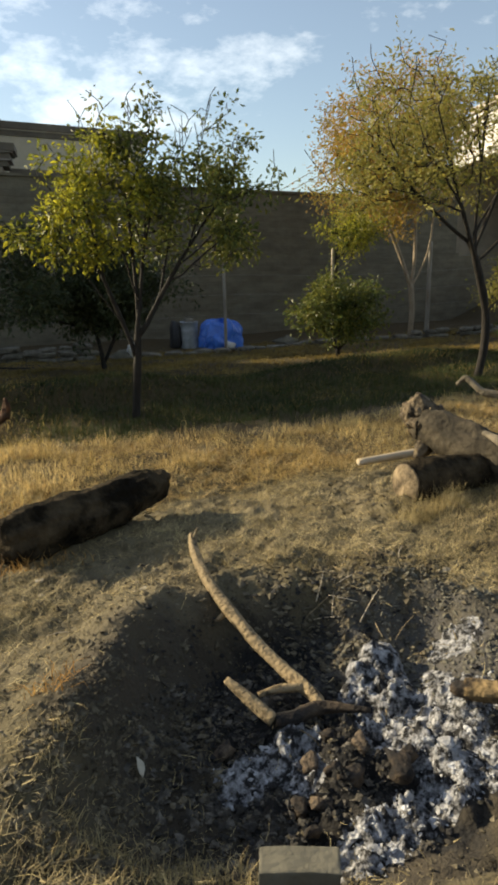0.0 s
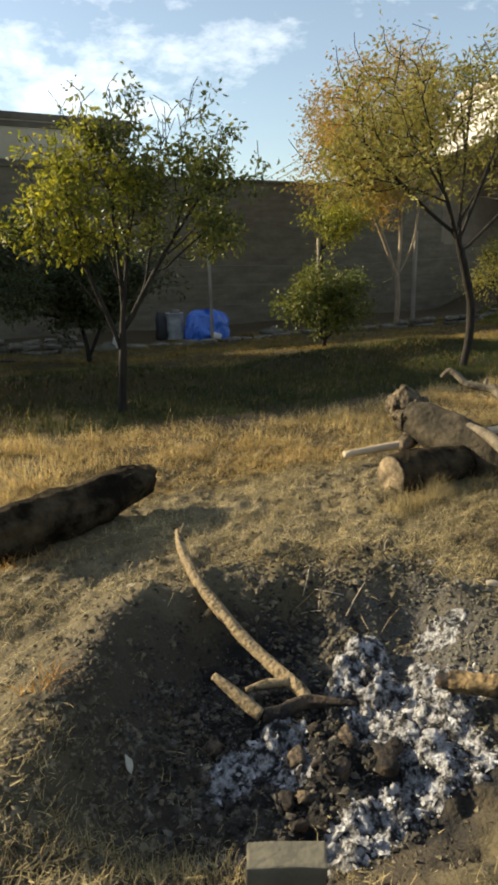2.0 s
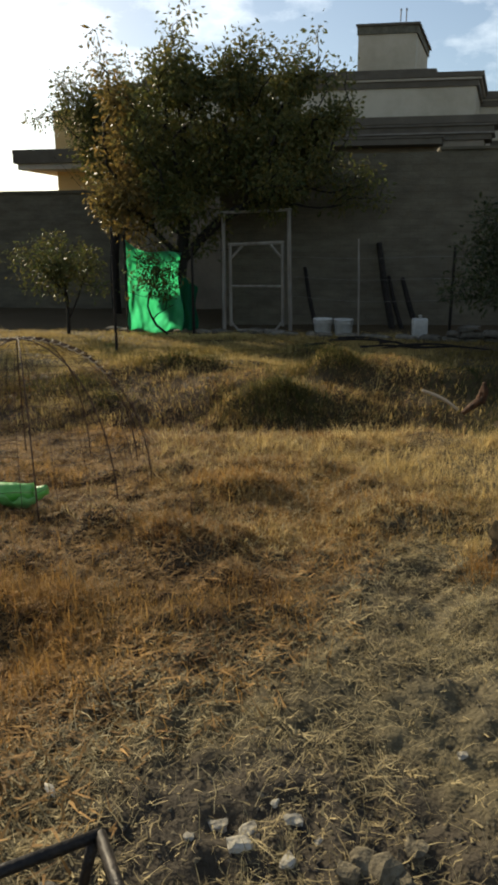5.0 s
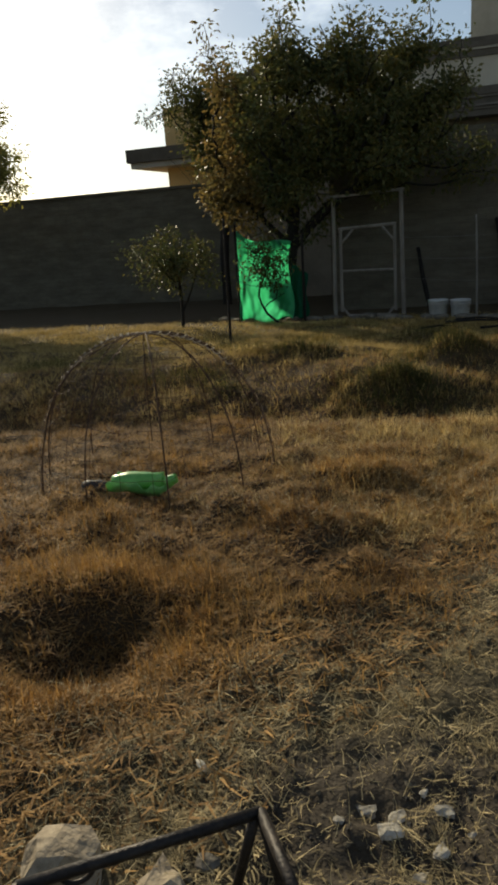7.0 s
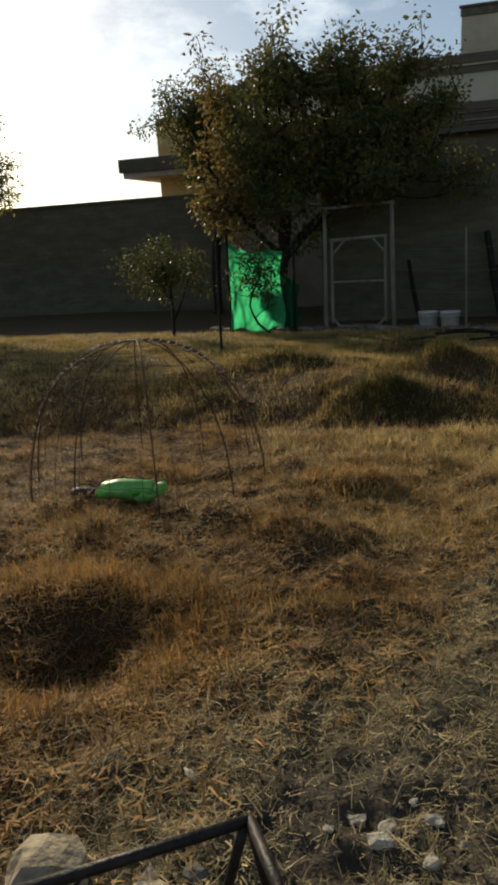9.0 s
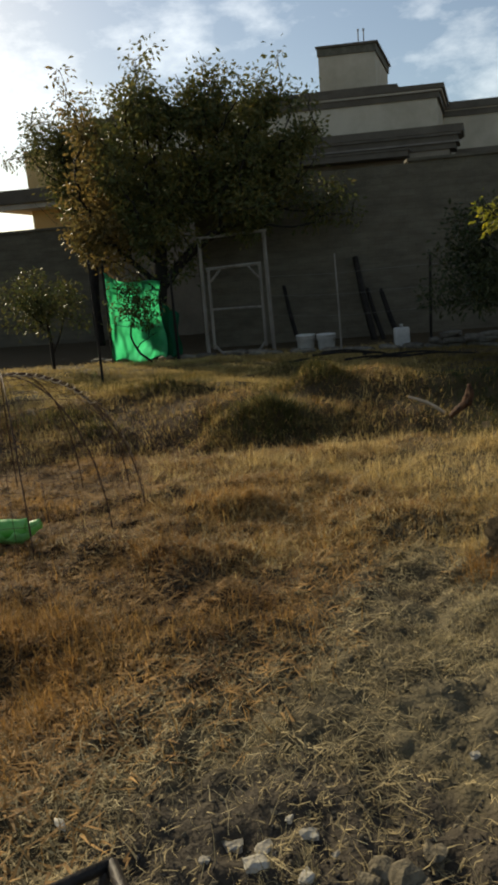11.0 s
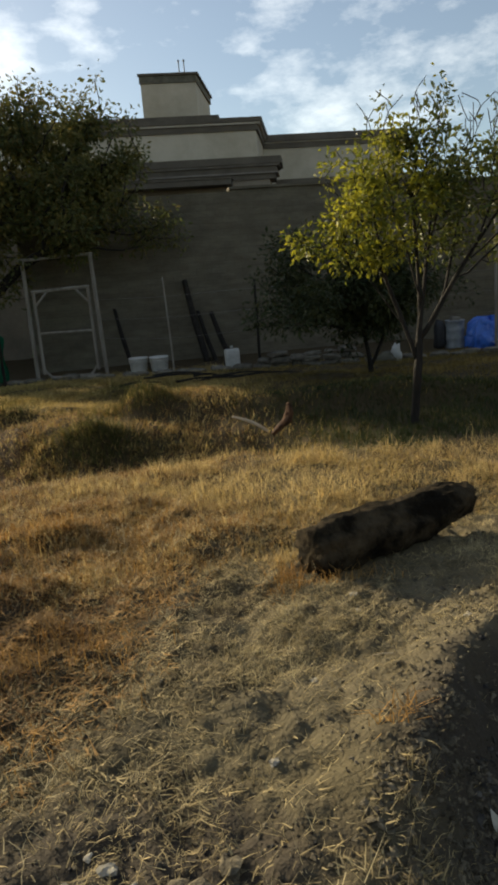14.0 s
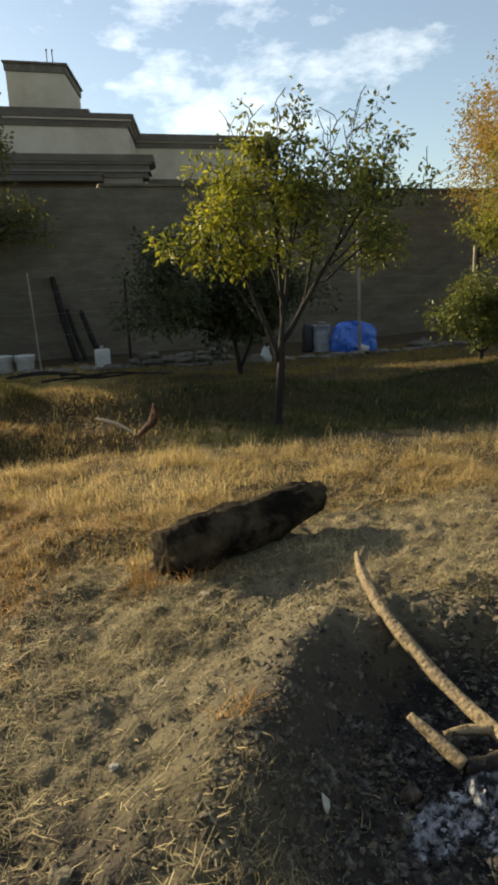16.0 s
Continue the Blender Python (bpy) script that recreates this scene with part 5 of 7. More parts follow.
    for cx, cy, sx, sy, k in ((-2.0, 2.92, 0.40, 0.14, 4600), (-1.52, 2.52, 0.10, 0.14, 700), (-2.05, 2.08, 0.26, 0.05, 900), (-1.95, 2.42, 0.24, 0.12, 520), (-1.05, 4.58, 0.2, 0.13, 1500), (-1.31, 3.76, 0.22, 0.13, 1400), (0.05, 4.32, 0.3, 0.16, 700), (-2.6, 3.4, 0.3, 0.2, 1200), (-0.35, 3.95, 0.25, 0.12, 400), (0.36, 2.17, 0.035, 0.02, 36), (0.43, 2.23, 0.03, 0.02, 24), (0.28, 3.45, 0.06, 0.10, 260), (0.55, 3.42, 0.14, 0.04, 160)):
        x, y = rng.normal(cx, sx, k), rng.normal(cy, sy, k)
        strips("weed_clump", x, y, land(x, y) - 0.01, rng.uniform(0.04, 0.16, k), rng.uniform(0.003, 0.006, k), np.abs(rng.normal(0.7, 0.45, k)), rng.uniform(0, 6.28, k), rng.uniform(0.3, 1.8, k), RED_GRASS, "dense rust-brown weed clump", "weeds")


grow_grass()

# ---- logs and sticks ----


def lay_wood(name, label, category, pieces, group=""):
    """pieces: (part name, points, radii, material, options)."""
    first = Vector(pieces[0][1][0])
    ob = thing(name, first, label, category, group)
    for part_name, points, radii, mat, opts in pieces:
        v, f = limb([Vector(p) - first for p in points], radii, **opts)
        mesh_part(part_name, v, f, mat, ob)
    return ob


def build_wood():
    a, b = spot(0.42, 3.57, 0.115), spot(1.47, 4.00, 0.19)
    lay_wood("log", "thick weathered log with a dark hollow underside lying beside dry grass", "log",
             [("log_body", [a, a.lerp(b, 0.2) + Vector((0, 0, 0.005)), a.lerp(b, 0.45) + Vector((0, 0, -0.005)), a.lerp(b, 0.7), a.lerp(b, 0.88) + Vector((0, 0, 0.012)), b], [0.135, 0.15, 0.145, 0.135, 0.125, 0.095], LOG_WOOD, dict(fine=2, count=44, sides=24, rough=0.19, seed=3)),
              ("broken_end", [b + Vector((-0.03, -0.01, 0.02)), b + Vector((0.03, 0.015, 0.025)), b + Vector((0.055, 0.025, 0.01))], [0.085, 0.07, 0.035], LOG_WOOD, dict(fine=2, count=6, sides=9, rough=0.35, seed=4))])
    c, d = Vector((2.87, 3.25, 0.15)), Vector((3.47, 3.23, 0.145))
    cut = lay_wood("cut_log", "short sawn log with a pale cut face under the stump", "log",
                   [("log_body", [c, c.lerp(d, 0.5), d], [0.137, 0.14, 0.135], LOG_WOOD, dict(fine=2, count=14, sides=18, rough=0.14, seed=7))])
    way = (d - c).normalized()
    v, f = sweep([-way * 0.012, -way * 0.002], [0.126, 0.136], 24, 0.02, 2)
    mesh_part("cut_face", v, f, CUT_WOOD, cut, "pale sawn end")
    lay_wood("stump", "uprooted pale trunk with a gnarled root end resting on a log", "stump",
             [("trunk", [(3.50, 3.80, 0.38), (3.57, 3.50, 0.29), (3.65, 3.16, 0.19), (3.80, 2.92, 0.13), (4.10, 2.72, 0.11), (4.6, 2.52, 0.12)], [0.125, 0.165, 0.168, 0.15, 0.13, 0.11], GREY_WOOD, dict(fine=2, count=34, sides=20, rough=0.17, seed=9)),
              ("root_head", [(3.54, 3.72, 0.37), (3.51, 3.80, 0.385), (3.47, 3.86, 0.37), (3.43, 3.89, 0.34)], [0.12, 0.155, 0.15, 0.09], ROOT_WOOD, dict(fine=3, count=12, sides=18, rough=0.5, seed=10)),
              ("root", [(3.50, 3.74, 0.26), (3.40, 3.70, 0.20), (3.34, 3.68, 0.15)], [0.07, 0.055, 0.03], ROOT_WOOD, dict(fine=2, count=8, sides=9, rough=0.3, seed=11)),
              ("root", [(3.56, 3.62, 0.24), (3.52, 3.55, 0.21), (3.50, 3.50, 0.19)], [0.07, 0.075, 0.045], ROOT_WOOD, dict(fine=2, count=8, sides=9, rough=0.3, seed=12)),
              ("root", [(3.62, 3.74, 0.44), (3.52, 3.80, 0.46), (3.44, 3.82, 0.42)], [0.07, 0.07, 0.05], ROOT_WOOD, dict(fine=2, count=7, sides=8, rough=0.3, seed=13))])
    lay_wood("dead_branch", "bare crooked grey branch propped against the stump", "branch",
             [("stem", [spot(2.54, 1.735, -0.02), (2.77, 1.95, 0.10), (3.175, 2.3, 0.229), (3.23, 2.43, 0.275), (3.30, 2.68, 0.36), (3.37, 2.93, 0.42), (3.49, 3.2, 0.42)], [0.070, 0.050, 0.045, 0.046, 0.042, 0.034, 0.018], DEAD_BRANCH, dict(fine=2, count=26, sides=9, rough=0.2, seed=15)),
              ("limb", [(3.268, 2.52, 0.315), (3.408, 2.7, 0.479), (3.474, 2.85, 0.585), (3.478, 2.98, 0.686), (3.454, 3.05, 0.702), (3.386, 3.15, 0.722), (3.349, 3.25, 0.793), (3.312, 3.3, 0.749)], [0.038, 0.034, 0.030, 0.027, 0.025, 0.022, 0.020, 0.010], DEAD_BRANCH, dict(fine=2, count=24, sides=8, rough=0.22, seed=16)),
              ("knot", [(3.45, 3.05, 0.70), (3.455, 3.05, 0.74), (3.46, 3.05, 0.76)], [0.016, 0.012, 0.006], DEAD_BRANCH, dict(fine=2, count=5, sides=6, rough=0.2, seed=17))])
    lay_wood("pole", "long peeled pale pole lying across the woodpile", "pole",
             [("shaft", [(3.06, 4.00, 0.09), (3.7, 3.92, 0.11), (4.6, 3.72, 0.14), (5.6, 3.5, 0.16)], [0.026, 0.034, 0.036, 0.036], PEELED, dict(fine=2, count=20, sides=10, rough=0.05, seed=19))])
    # sticks in the fire pit
    lay_wood("fire_stick", "long knotty stick leaning into the fire pit", "stick",
             [("shaft", [(1.305, 3.10, 0.17), (1.27, 2.98, 0.125), (1.243, 2.72, 0.045), (1.268, 2.42, -0.045), (1.308, 2.2, -0.11), (1.335, 2.03, -0.13), (1.33, 1.93, -0.14)], [0.020, 0.026, 0.026, 0.028, 0.028, 0.029, 0.02], STICK_WOOD, dict(fine=2, count=46, sides=10, rough=0.24, seed=21)),
              ("side_twig", [(1.315, 2.06, -0.12), (1.22, 2.09, -0.115), (1.14, 2.10, -0.12)], [0.02, 0.018, 0.012], STICK_WOOD, dict(fine=2, count=8, sides=8, rough=0.2, seed=22)),
              ("spur", [(1.285, 3.03, 0.14), (1.30, 3.06, 0.175), (1.335, 3.09, 0.215)], [0.012, 0.009, 0.003], STICK_WOOD, dict(fine=2, count=6, sides=6, rough=0.2, seed=24)),
              ("knot", [(1.24, 2.60, -0.03), (1.20, 2.58, -0.035), (1.18, 2.57, -0.03)], [0.014, 0.01, 0.004], STICK_WOOD, dict(fine=2, count=5, sides=7, rough=0.2, seed=23))])
    lay_wood("fire_stick", "short thick stick with a charred end in the ashes", "stick",
             [("shaft", [(1.03, 2.16, -0.05), (1.075, 2.06, -0.09), (1.125, 1.955, -0.135)], [0.015, 0.024, 0.026], STICK_WOOD, dict(fine=2, count=14, sides=10, rough=0.16, seed=25)),
              ("charred_end", [(1.125, 1.955, -0.135), (1.20, 1.94, -0.145), (1.32, 1.94, -0.14), (1.46, 1.81, -0.12)], [0.028, 0.03, 0.026, 0.01], CHAR_WOOD, dict(fine=2, count=14, sides=9, rough=0.2, seed=26))])
    lay_wood("burnt_log", "orange-brown half burnt log end beside the ashes", "log",
             [("shaft", [(1.79, 1.66, -0.05), (1.88, 1.535, -0.03), (1.99, 1.39, -0.01), (2.28, 1.02, 0.06)], [0.038, 0.043, 0.046, 0.046], ORANGE_WOOD, dict(fine=2, count=18, sides=12, rough=0.26, seed=27)),
              ("burnt_tip", [(1.80, 1.645, -0.05), (1.77, 1.68, -0.055), (1.75, 1.70, -0.06)], [0.038, 0.03, 0.013], CHAR_WOOD, dict(fine=2, count=6, sides=10, rough=0.25, seed=28)),
              ("knot", [(1.96, 1.39, -0.03), (1.90, 1.42, -0.045), (1.84, 1.46, -0.05)], [0.035, 0.032, 0.02], ORANGE_WOOD, dict(fine=2, count=7, sides=8, rough=0.25, seed=29))])
    for n, (x, y, size, turn) in enumerate([(0.93, 1.98, 0.08, 20), (1.36, 1.52, 0.12, 70), (1.22, 1.59, 0.11, 10), (1.14, 1.74, 0.09, 50), (1.27, 1.81, 0.07, 120), (1.02, 1.61, 0.08, 65), (1.07, 1.57, 0.08, 150), (1.44, 1.58, 0.10, 15), (1.17, 1.64, 0.06, 200), (1.30, 1.66, 0.08, 80), (1.33, 1.74, 0.06, 33), (0.99, 1.50, 0.07, 5)]):
        v, f = rock((size * 0.85, size * 0.55, size * 0.45), 300 + n, 0.9)
        ob = mesh_part("ember_chunk", v, f, CHAR_WOOD if n % 3 else CHAR_CRUST)
        ob.matrix_world = pose(x, y, float(land(x, y)) + size * 0.30, 0, 0, turn)
        tagged(ob, "charred lump of wood lying in the ashes", "charred wood", "charred lumps in the pit")
    # fallen branch behind the field
    lay_wood("fallen_branch", "bare pale branch lying on the bank", "branch",
             [("stem", [(0.44, 7.0, 0.245), (0.56, 7.0, 0.20), (0.66, 7.0, 0.15), (0.79, 6.98, 0.06)], [0.010, 0.016, 0.018, 0.014], PEELED, dict(fine=2, count=12, sides=8, rough=0.15, seed=31))])
    lay_wood("broken_stub", "split stub of reddish brown wood standing on the bank", "wood",
             [("stub", [(0.84, 7.0, 0.02), (0.93, 7.0, 0.10), (1.02, 7.0, 0.17)], [0.026, 0.036, 0.04], STUB_WOOD, dict(fine=2, count=9, sides=9, rough=0.25, seed=33)),
              ("torn_end", [(1.00, 7.0, 0.13), (1.03, 7.0, 0.24), (1.02, 7.0, 0.33)], [0.045, 0.042, 0.018], STUB_WOOD, dict(fine=2, count=7, sides=9, rough=0.4, seed=34))])
    rng = random.Random(5)
    for n in range(9):
        x, y = rng.uniform(-0.9, 1.1), rng.uniform(11.3, 12.3)
        ln, a = rng.uniform(0.5, 1.3), rng.uniform(-0.5, 0.4)
        p, q = spot(x, y, 0.03 + 0.02 * n), spot(x + ln * math.cos(a), y + ln * math.sin(a), 0.03 + 0.015 * n)
        lay_wood("branch", "thin cut branch in a heap on the grass", "branch", [("stem", [p, p.lerp(q, 0.5) + Vector((0, 0, 0.04)), q], [0.02, 0.016, 0.008], BARK, dict(fine=2, count=8, sides=6, rough=0.15, seed=40 + n))], "heap of cut branches")
    for top, foot, r in (((0.60, 16.42, 1.72), (0.92, 15.75, -0.12), 0.075), ((1.15, 16.40, 0.95), (1.45, 15.6, -0.12), 0.06), ((0.85, 16.42, 1.0), (1.12, 15.7, -0.12), 0.05), ((-1.05, 16.42, 1.2), (-0.75, 15.7, -0.12), 0.05)):
        lay_wood("timber", "dark rough timber leaning on the boundary wall", "timber", [("beam", [foot, ((top[0] + foot[0]) / 2 - 0.02, (top[1] + foot[1]) / 2, (top[2] + foot[2]) / 2), top], [r, r, r * 0.8], BARK, dict(fine=2, count=9, sides=8, rough=0.12, seed=int(r * 1000)))], "timbers leaning on the wall")


build_wood()


# ---- gate, fence, net ----


def beam(name, a, b, w, mat, parent, seed=0, label=""):
    v, f = limb([a, (Vector(a) + Vector(b)) / 2 + Vector((0.004 * math.sin(seed * 2.3), 0, 0.004 * math.cos(seed))), b], [w, w * 0.97, w], count=9, sides=6, rough=0.05, seed=seed)
    return mesh_part(name, v, f, mat, parent, label, smooth=False)


def build_gate():
    g = thing("garden_gate", (-2.03, 15.1, -0.12), "weathered timber garden gate in a tall post frame", "gate")
    beam("post", (-0.70, 0, -0.1), (-0.69, 0, 2.46), 0.044, WEATHERED_TIMBER, g, 1)
    beam("post", (0.74, 0, -0.1), (0.68, 0, 2.50), 0.044, WEATHERED_TIMBER, g, 2)
    beam("lintel", (-0.75, 0, 2.46), (0.74, 0, 2.51), 0.032, WEATHERED_TIMBER, g, 3)
    leaf = beam("gate_leaf", (-0.56, 0.05, 0.12), (-0.56, 0.05, 1.82), 0.034, WEATHERED_TIMBER, g, 4)
    beam("stile", (0.57, 0.05, 0.12), (0.55, 0.05, 1.86), 0.034, WEATHERED_TIMBER, leaf, 5)
    beam("top_rail", (-0.60, 0.05, 1.82), (0.58, 0.05, 1.86), 0.034, WEATHERED_TIMBER, leaf, 6)
    beam("middle_rail", (-0.56, 0.05, 0.97), (0.56, 0.05, 0.96), 0.026, WEATHERED_TIMBER, leaf, 7)
    beam("bottom_rail", (-0.42, 0.05, 0.03), (0.42, 0.05, 0.03), 0.034, WEATHERED_TIMBER, leaf, 8)
    for n, (p, q) in enumerate((((-0.54, 0.05, 1.55), (-0.30, 0.05, 1.80)), ((0.54, 0.05, 1.55), (0.30, 0.05, 1.82)), ((-0.56, 0.05, 0.22), (-0.40, 0.05, 0.03)), ((0.56, 0.05, 0.22), (0.40, 0.05, 0.03)))):
        beam("brace", p, q, 0.028, WEATHERED_TIMBER, leaf, 9 + n)


build_gate()


def post(x, y, top, r, mat, label, seed, lean=0.0, group=""):
    p = spot(x, y, -0.05)
    lay_wood("post", label, "post", [("shaft", [p, (x + lean * 0.4, y, (top + p.z) / 2), (x + lean, y, top)], [r, r * 0.95, r * 0.85], mat, dict(fine=2, count=12, sides=9, rough=0.07, seed=seed))], group)


def build_posts():
    post(0.10, 13.8, 1.78, 0.018, WEATHERED_TIMBER, "thin crooked pale pole standing by the buckets", 1, -0.06)
    post(1.80, 13.7, 1.62, 0.028, BARK, "thin weathered fence post in the shade of the wall", 2)
    post(6.43, 13.0, 2.75, 0.034, WEATHERED_TIMBER, "grey timber pole beside the blue tarpaulin", 3, -0.03)
    post(8.50, 12.1, 1.95, 0.03, PEELED, "pale stake beside a young tree", 4)
    post(12.08, 13.1, 2.15, 0.055, WEATHERED_TIMBER, "grey timber fence post behind the trees", 5, 0.02)
    post(-3.9, 11.1, 1.95, 0.022, BARK, "dark thin fence post in front of the green net", 6, 0.02)
    for n, h in enumerate((0.65, 1.05, 1.45)):
        ob = thing("fence_wire", (0, 13.7, h), "slack fence wire strung between posts", "wire", "fence wires")
        ends = [(-1.3, 1.4, 0), (0.1, 0.1, -0.03), (1.8, 0, 0.0), (4.1, -0.4, -0.05), (6.43, -0.7, 0.0), (9.2, -0.65, -0.05), (12.08, -0.6, 0.0), (14.5, -0.6, 0.1)]
        v, f = sweep(curve_points(ends, 40), 0.004, 4)
        mesh_part("strand", v, f, WIRE, ob)


build_posts()


def cloth(name, label, category, rows_u, rows_v, shape, mat, thick=0.004):
    """A sheet over u, v from 0 to 1, with real thickness."""
    verts, faces = [], []
    for i in range(rows_u):
        for j in range(rows_v):
            verts.append(Vector(shape(i / (rows_u - 1), j / (rows_v - 1))))
    for i in range(rows_u - 1):
        for j in range(rows_v - 1):
            a = i * rows_v + j
            faces.append((a, a + 1, a + rows_v + 1, a + rows_v))
    base = verts[0].copy()
    ob = mesh_part(name, [v - base for v in verts], faces, mat)
    ob.location = base
    tagged(ob, label, category)
    mod = ob.modifiers.new("thickness", "SOLIDIFY")
    mod.thickness = thick
    return ob


def build_net():
    def sheet(u, v):
        top = 1.72 - 0.30 * u + 0.10 * (2 * u - 1) ** 2 - 0.06 * math.sin(6 * u)
        x = -4.70 + 1.12 * u + 0.05 * math.sin(7 * v) * u + 0.05 * (1 - v) * (u - 0.5)
        y = 14.62 + 0.05 * math.sin(11 * u + 3 * v) + 0.10 * noise.noise((u * 4, v * 4, 2.0)) + 0.04 * noise.noise((u * 13, v * 11, 5.0))
        return x, y, -0.06 + 0.05 * math.sin(9 * u) * (1 - v) + v * (top + 0.06)

    cloth("shade_net", "bright emerald green shade netting hung between posts", "netting", 44, 44, sheet, GREEN_NET)

    def fold(u, v):
        return -3.60 + 0.34 * u + 0.03 * math.sin(8 * v), 14.74 + 0.12 * math.sin(9 * u) * 0.5, -0.05 + v * (1.15 - 0.25 * u)

    cloth("shade_net", "folded dark green end of the shade netting", "netting", 16, 24, fold, GREEN_DARK_NET)
    for n, x in enumerate((-4.74, -3.32)):
        post(x, 14.66, 1.95 - 0.3 * n, 0.03, BARK, "rough stick holding up the green netting", 20 + n)


build_net()


# ---- containers, tarpaulin ----


def lathe(profile, sides=28):
    verts, faces = [], []
    for r, z in profile:
        for k in range(sides):
            a = 2 * math.pi * k / sides
            verts.append((r * math.cos(a), r * math.sin(a), z))
    for n in range(len(profile) - 1):
        for k in range(sides):
            k2 = (k + 1) % sides
            faces.append((n * sides + k, n * sides + k2, (n + 1) * sides + k2, (n + 1) * sides + k))
    faces.append(tuple(range(sides))[::-1])
    return verts, faces


def build_containers():
    for n, (x, y) in enumerate(((-0.60, 14.5), (-0.18, 14.42))):
        b = thing("bucket", spot(x, y, 0.0), "white plastic bucket standing behind the stone edging", "bucket", "white buckets")
        v, f = lathe([(0.155, 0.0), (0.165, 0.02), (0.19, 0.30), (0.20, 0.305), (0.20, 0.335), (0.185, 0.34), (0.175, 0.30), (0.15, 0.03), (0.02, 0.025)])
        mesh_part("bucket_body", v, f, WHITE_PLASTIC, b)
        v, f = lathe([(0.196, 0.255), (0.204, 0.258), (0.204, 0.272), (0.196, 0.275)])
        mesh_part("rim", v, f, WHITE_PLASTIC, b)
        v, f = sweep([(0.20 * math.cos(a), 0.20 * math.sin(a) * 0.35 - 0.14, 0.26 - 0.10 * math.sin(a)) for a in np.linspace(0, math.pi, 14)], 0.004, 5)
        mesh_part("handle", v, f, WIRE, b, "thin wire handle")
    j = thing("jerrycan", spot(1.32, 14.3, 0.0), "white plastic canister standing behind the stone edging", "canister")
    bm = bmesh.new()
    add_box(bm, -0.15, 0.15, -0.11, 0.11, 0.0, 0.38, 0.035)
    part("can_body", bm, WHITE_PLASTIC, j, smooth=True)
    v, f = lathe([(0.03, 0.375), (0.03, 0.42), (0.034, 0.42), (0.034, 0.445), (0.005, 0.446)], 14)
    mesh_part("cap", v, f, WHITE_PLASTIC, j)
    # blue tarpaulin over a heap
    verts, faces = [], []
    us, vs = 72, 30
    for i in range(vs + 1):
        el = (i / vs) * math.pi / 2
        for k in range(us):
            a = 2 * math.pi * k / us
            c, s = math.cos(a), math.sin(a)
            rx = 0.50 * math.cos(el) ** 0.36
            z = 0.64 * math.sin(el) ** 0.62
            fold = 0.96 + 0.18 * noise.noise((c * 1.8, s * 1.8, z * 3)) + 0.15 * abs(noise.noise((c * 3, s * 3, z * 4 + 4))) + 0.04 * noise.noise((c * 11, s * 11, z * 9 + 4)) + (0.05 * math.sin(a * 11) if i < 6 else 0)
            verts.append((c * rx * fold - 0.06 * z, s * rx * 0.8 * fold, z * (0.92 + 0.18 * noise.noise((c * 2, s * 2, 7)))))
    for i in range(vs):
        for k in range(us):
            k2 = (k + 1) % us
            faces.append((i * us + k, i * us + k2, (i + 1) * us + k2, (i + 1) * us + k))
    t = mesh_part("tarpaulin", verts, faces, BLUE_TARP, smooth=False)
    t.matrix_world = pose(6.72, 13.75, float(land(6.7, 13.75)) - 0.02)
    tagged(t, "crumpled bright blue tarpaulin draped over a heap", "tarpaulin")
    d = thing("drum", spot(6.02, 14.0, 0.0), "dull grey metal drum beside the tarpaulin", "drum")
    v, f = lathe([(0.20, 0), (0.205, 0.01), (0.20, 0.03), (0.20, 0.18), (0.208, 0.20), (0.20, 0.22), (0.20, 0.36), (0.208, 0.38), (0.20, 0.40), (0.20, 0.55), (0.21, 0.56), (0.20, 0.58), (0.185, 0.57), (0.02, 0.565)])
    mesh_part("drum_body", v, f, GREY_DRUM, d)
    mesh_part("lid_stone", *rock((0.2, 0.16, 0.1), 77), STONE, d).location = (0, 0, 0.60)
    v, f = rock((0.22, 0.25, 0.62), 81, 0.2)
    s = mesh_part("sack", v, f, DARK_CLOTH)
    s.matrix_world = pose(5.72, 14.05, float(land(5.72, 14.05)) + 0.26)
    tagged(s, "black plastic sack standing beside the drum", "sack")
    for x, y, size, label in ((6.62, 13.15, (0.30, 0.2, 0.18), "crumpled white plastic bag at the pole's foot"), (4.25, 12.65, (0.17, 0.12, 0.34), "white plastic bag caught among the stones"), (4.05, 12.7, (0.42, 0.2, 0.16), "pale crumpled sack lying by the stones"), (7.95, 13.1, (0.42, 0.25, 0.22), "pale grey sack lying near the wall")):
        v, f = rock(size, int(x * 100), 0.9)
        b = mesh_part("plastic_bag", v, f, WHITE_PLASTIC if "grey" not in label and "pale" not in label else CONCRETE)
        b.matrix_world = pose(x, y, float(land(x, y)) + size[2] * 0.4, 0, 0, x * 40)
        tagged(b, label, "bag")


build_containers()


# ---- wire dome, bottle, iron stool ----


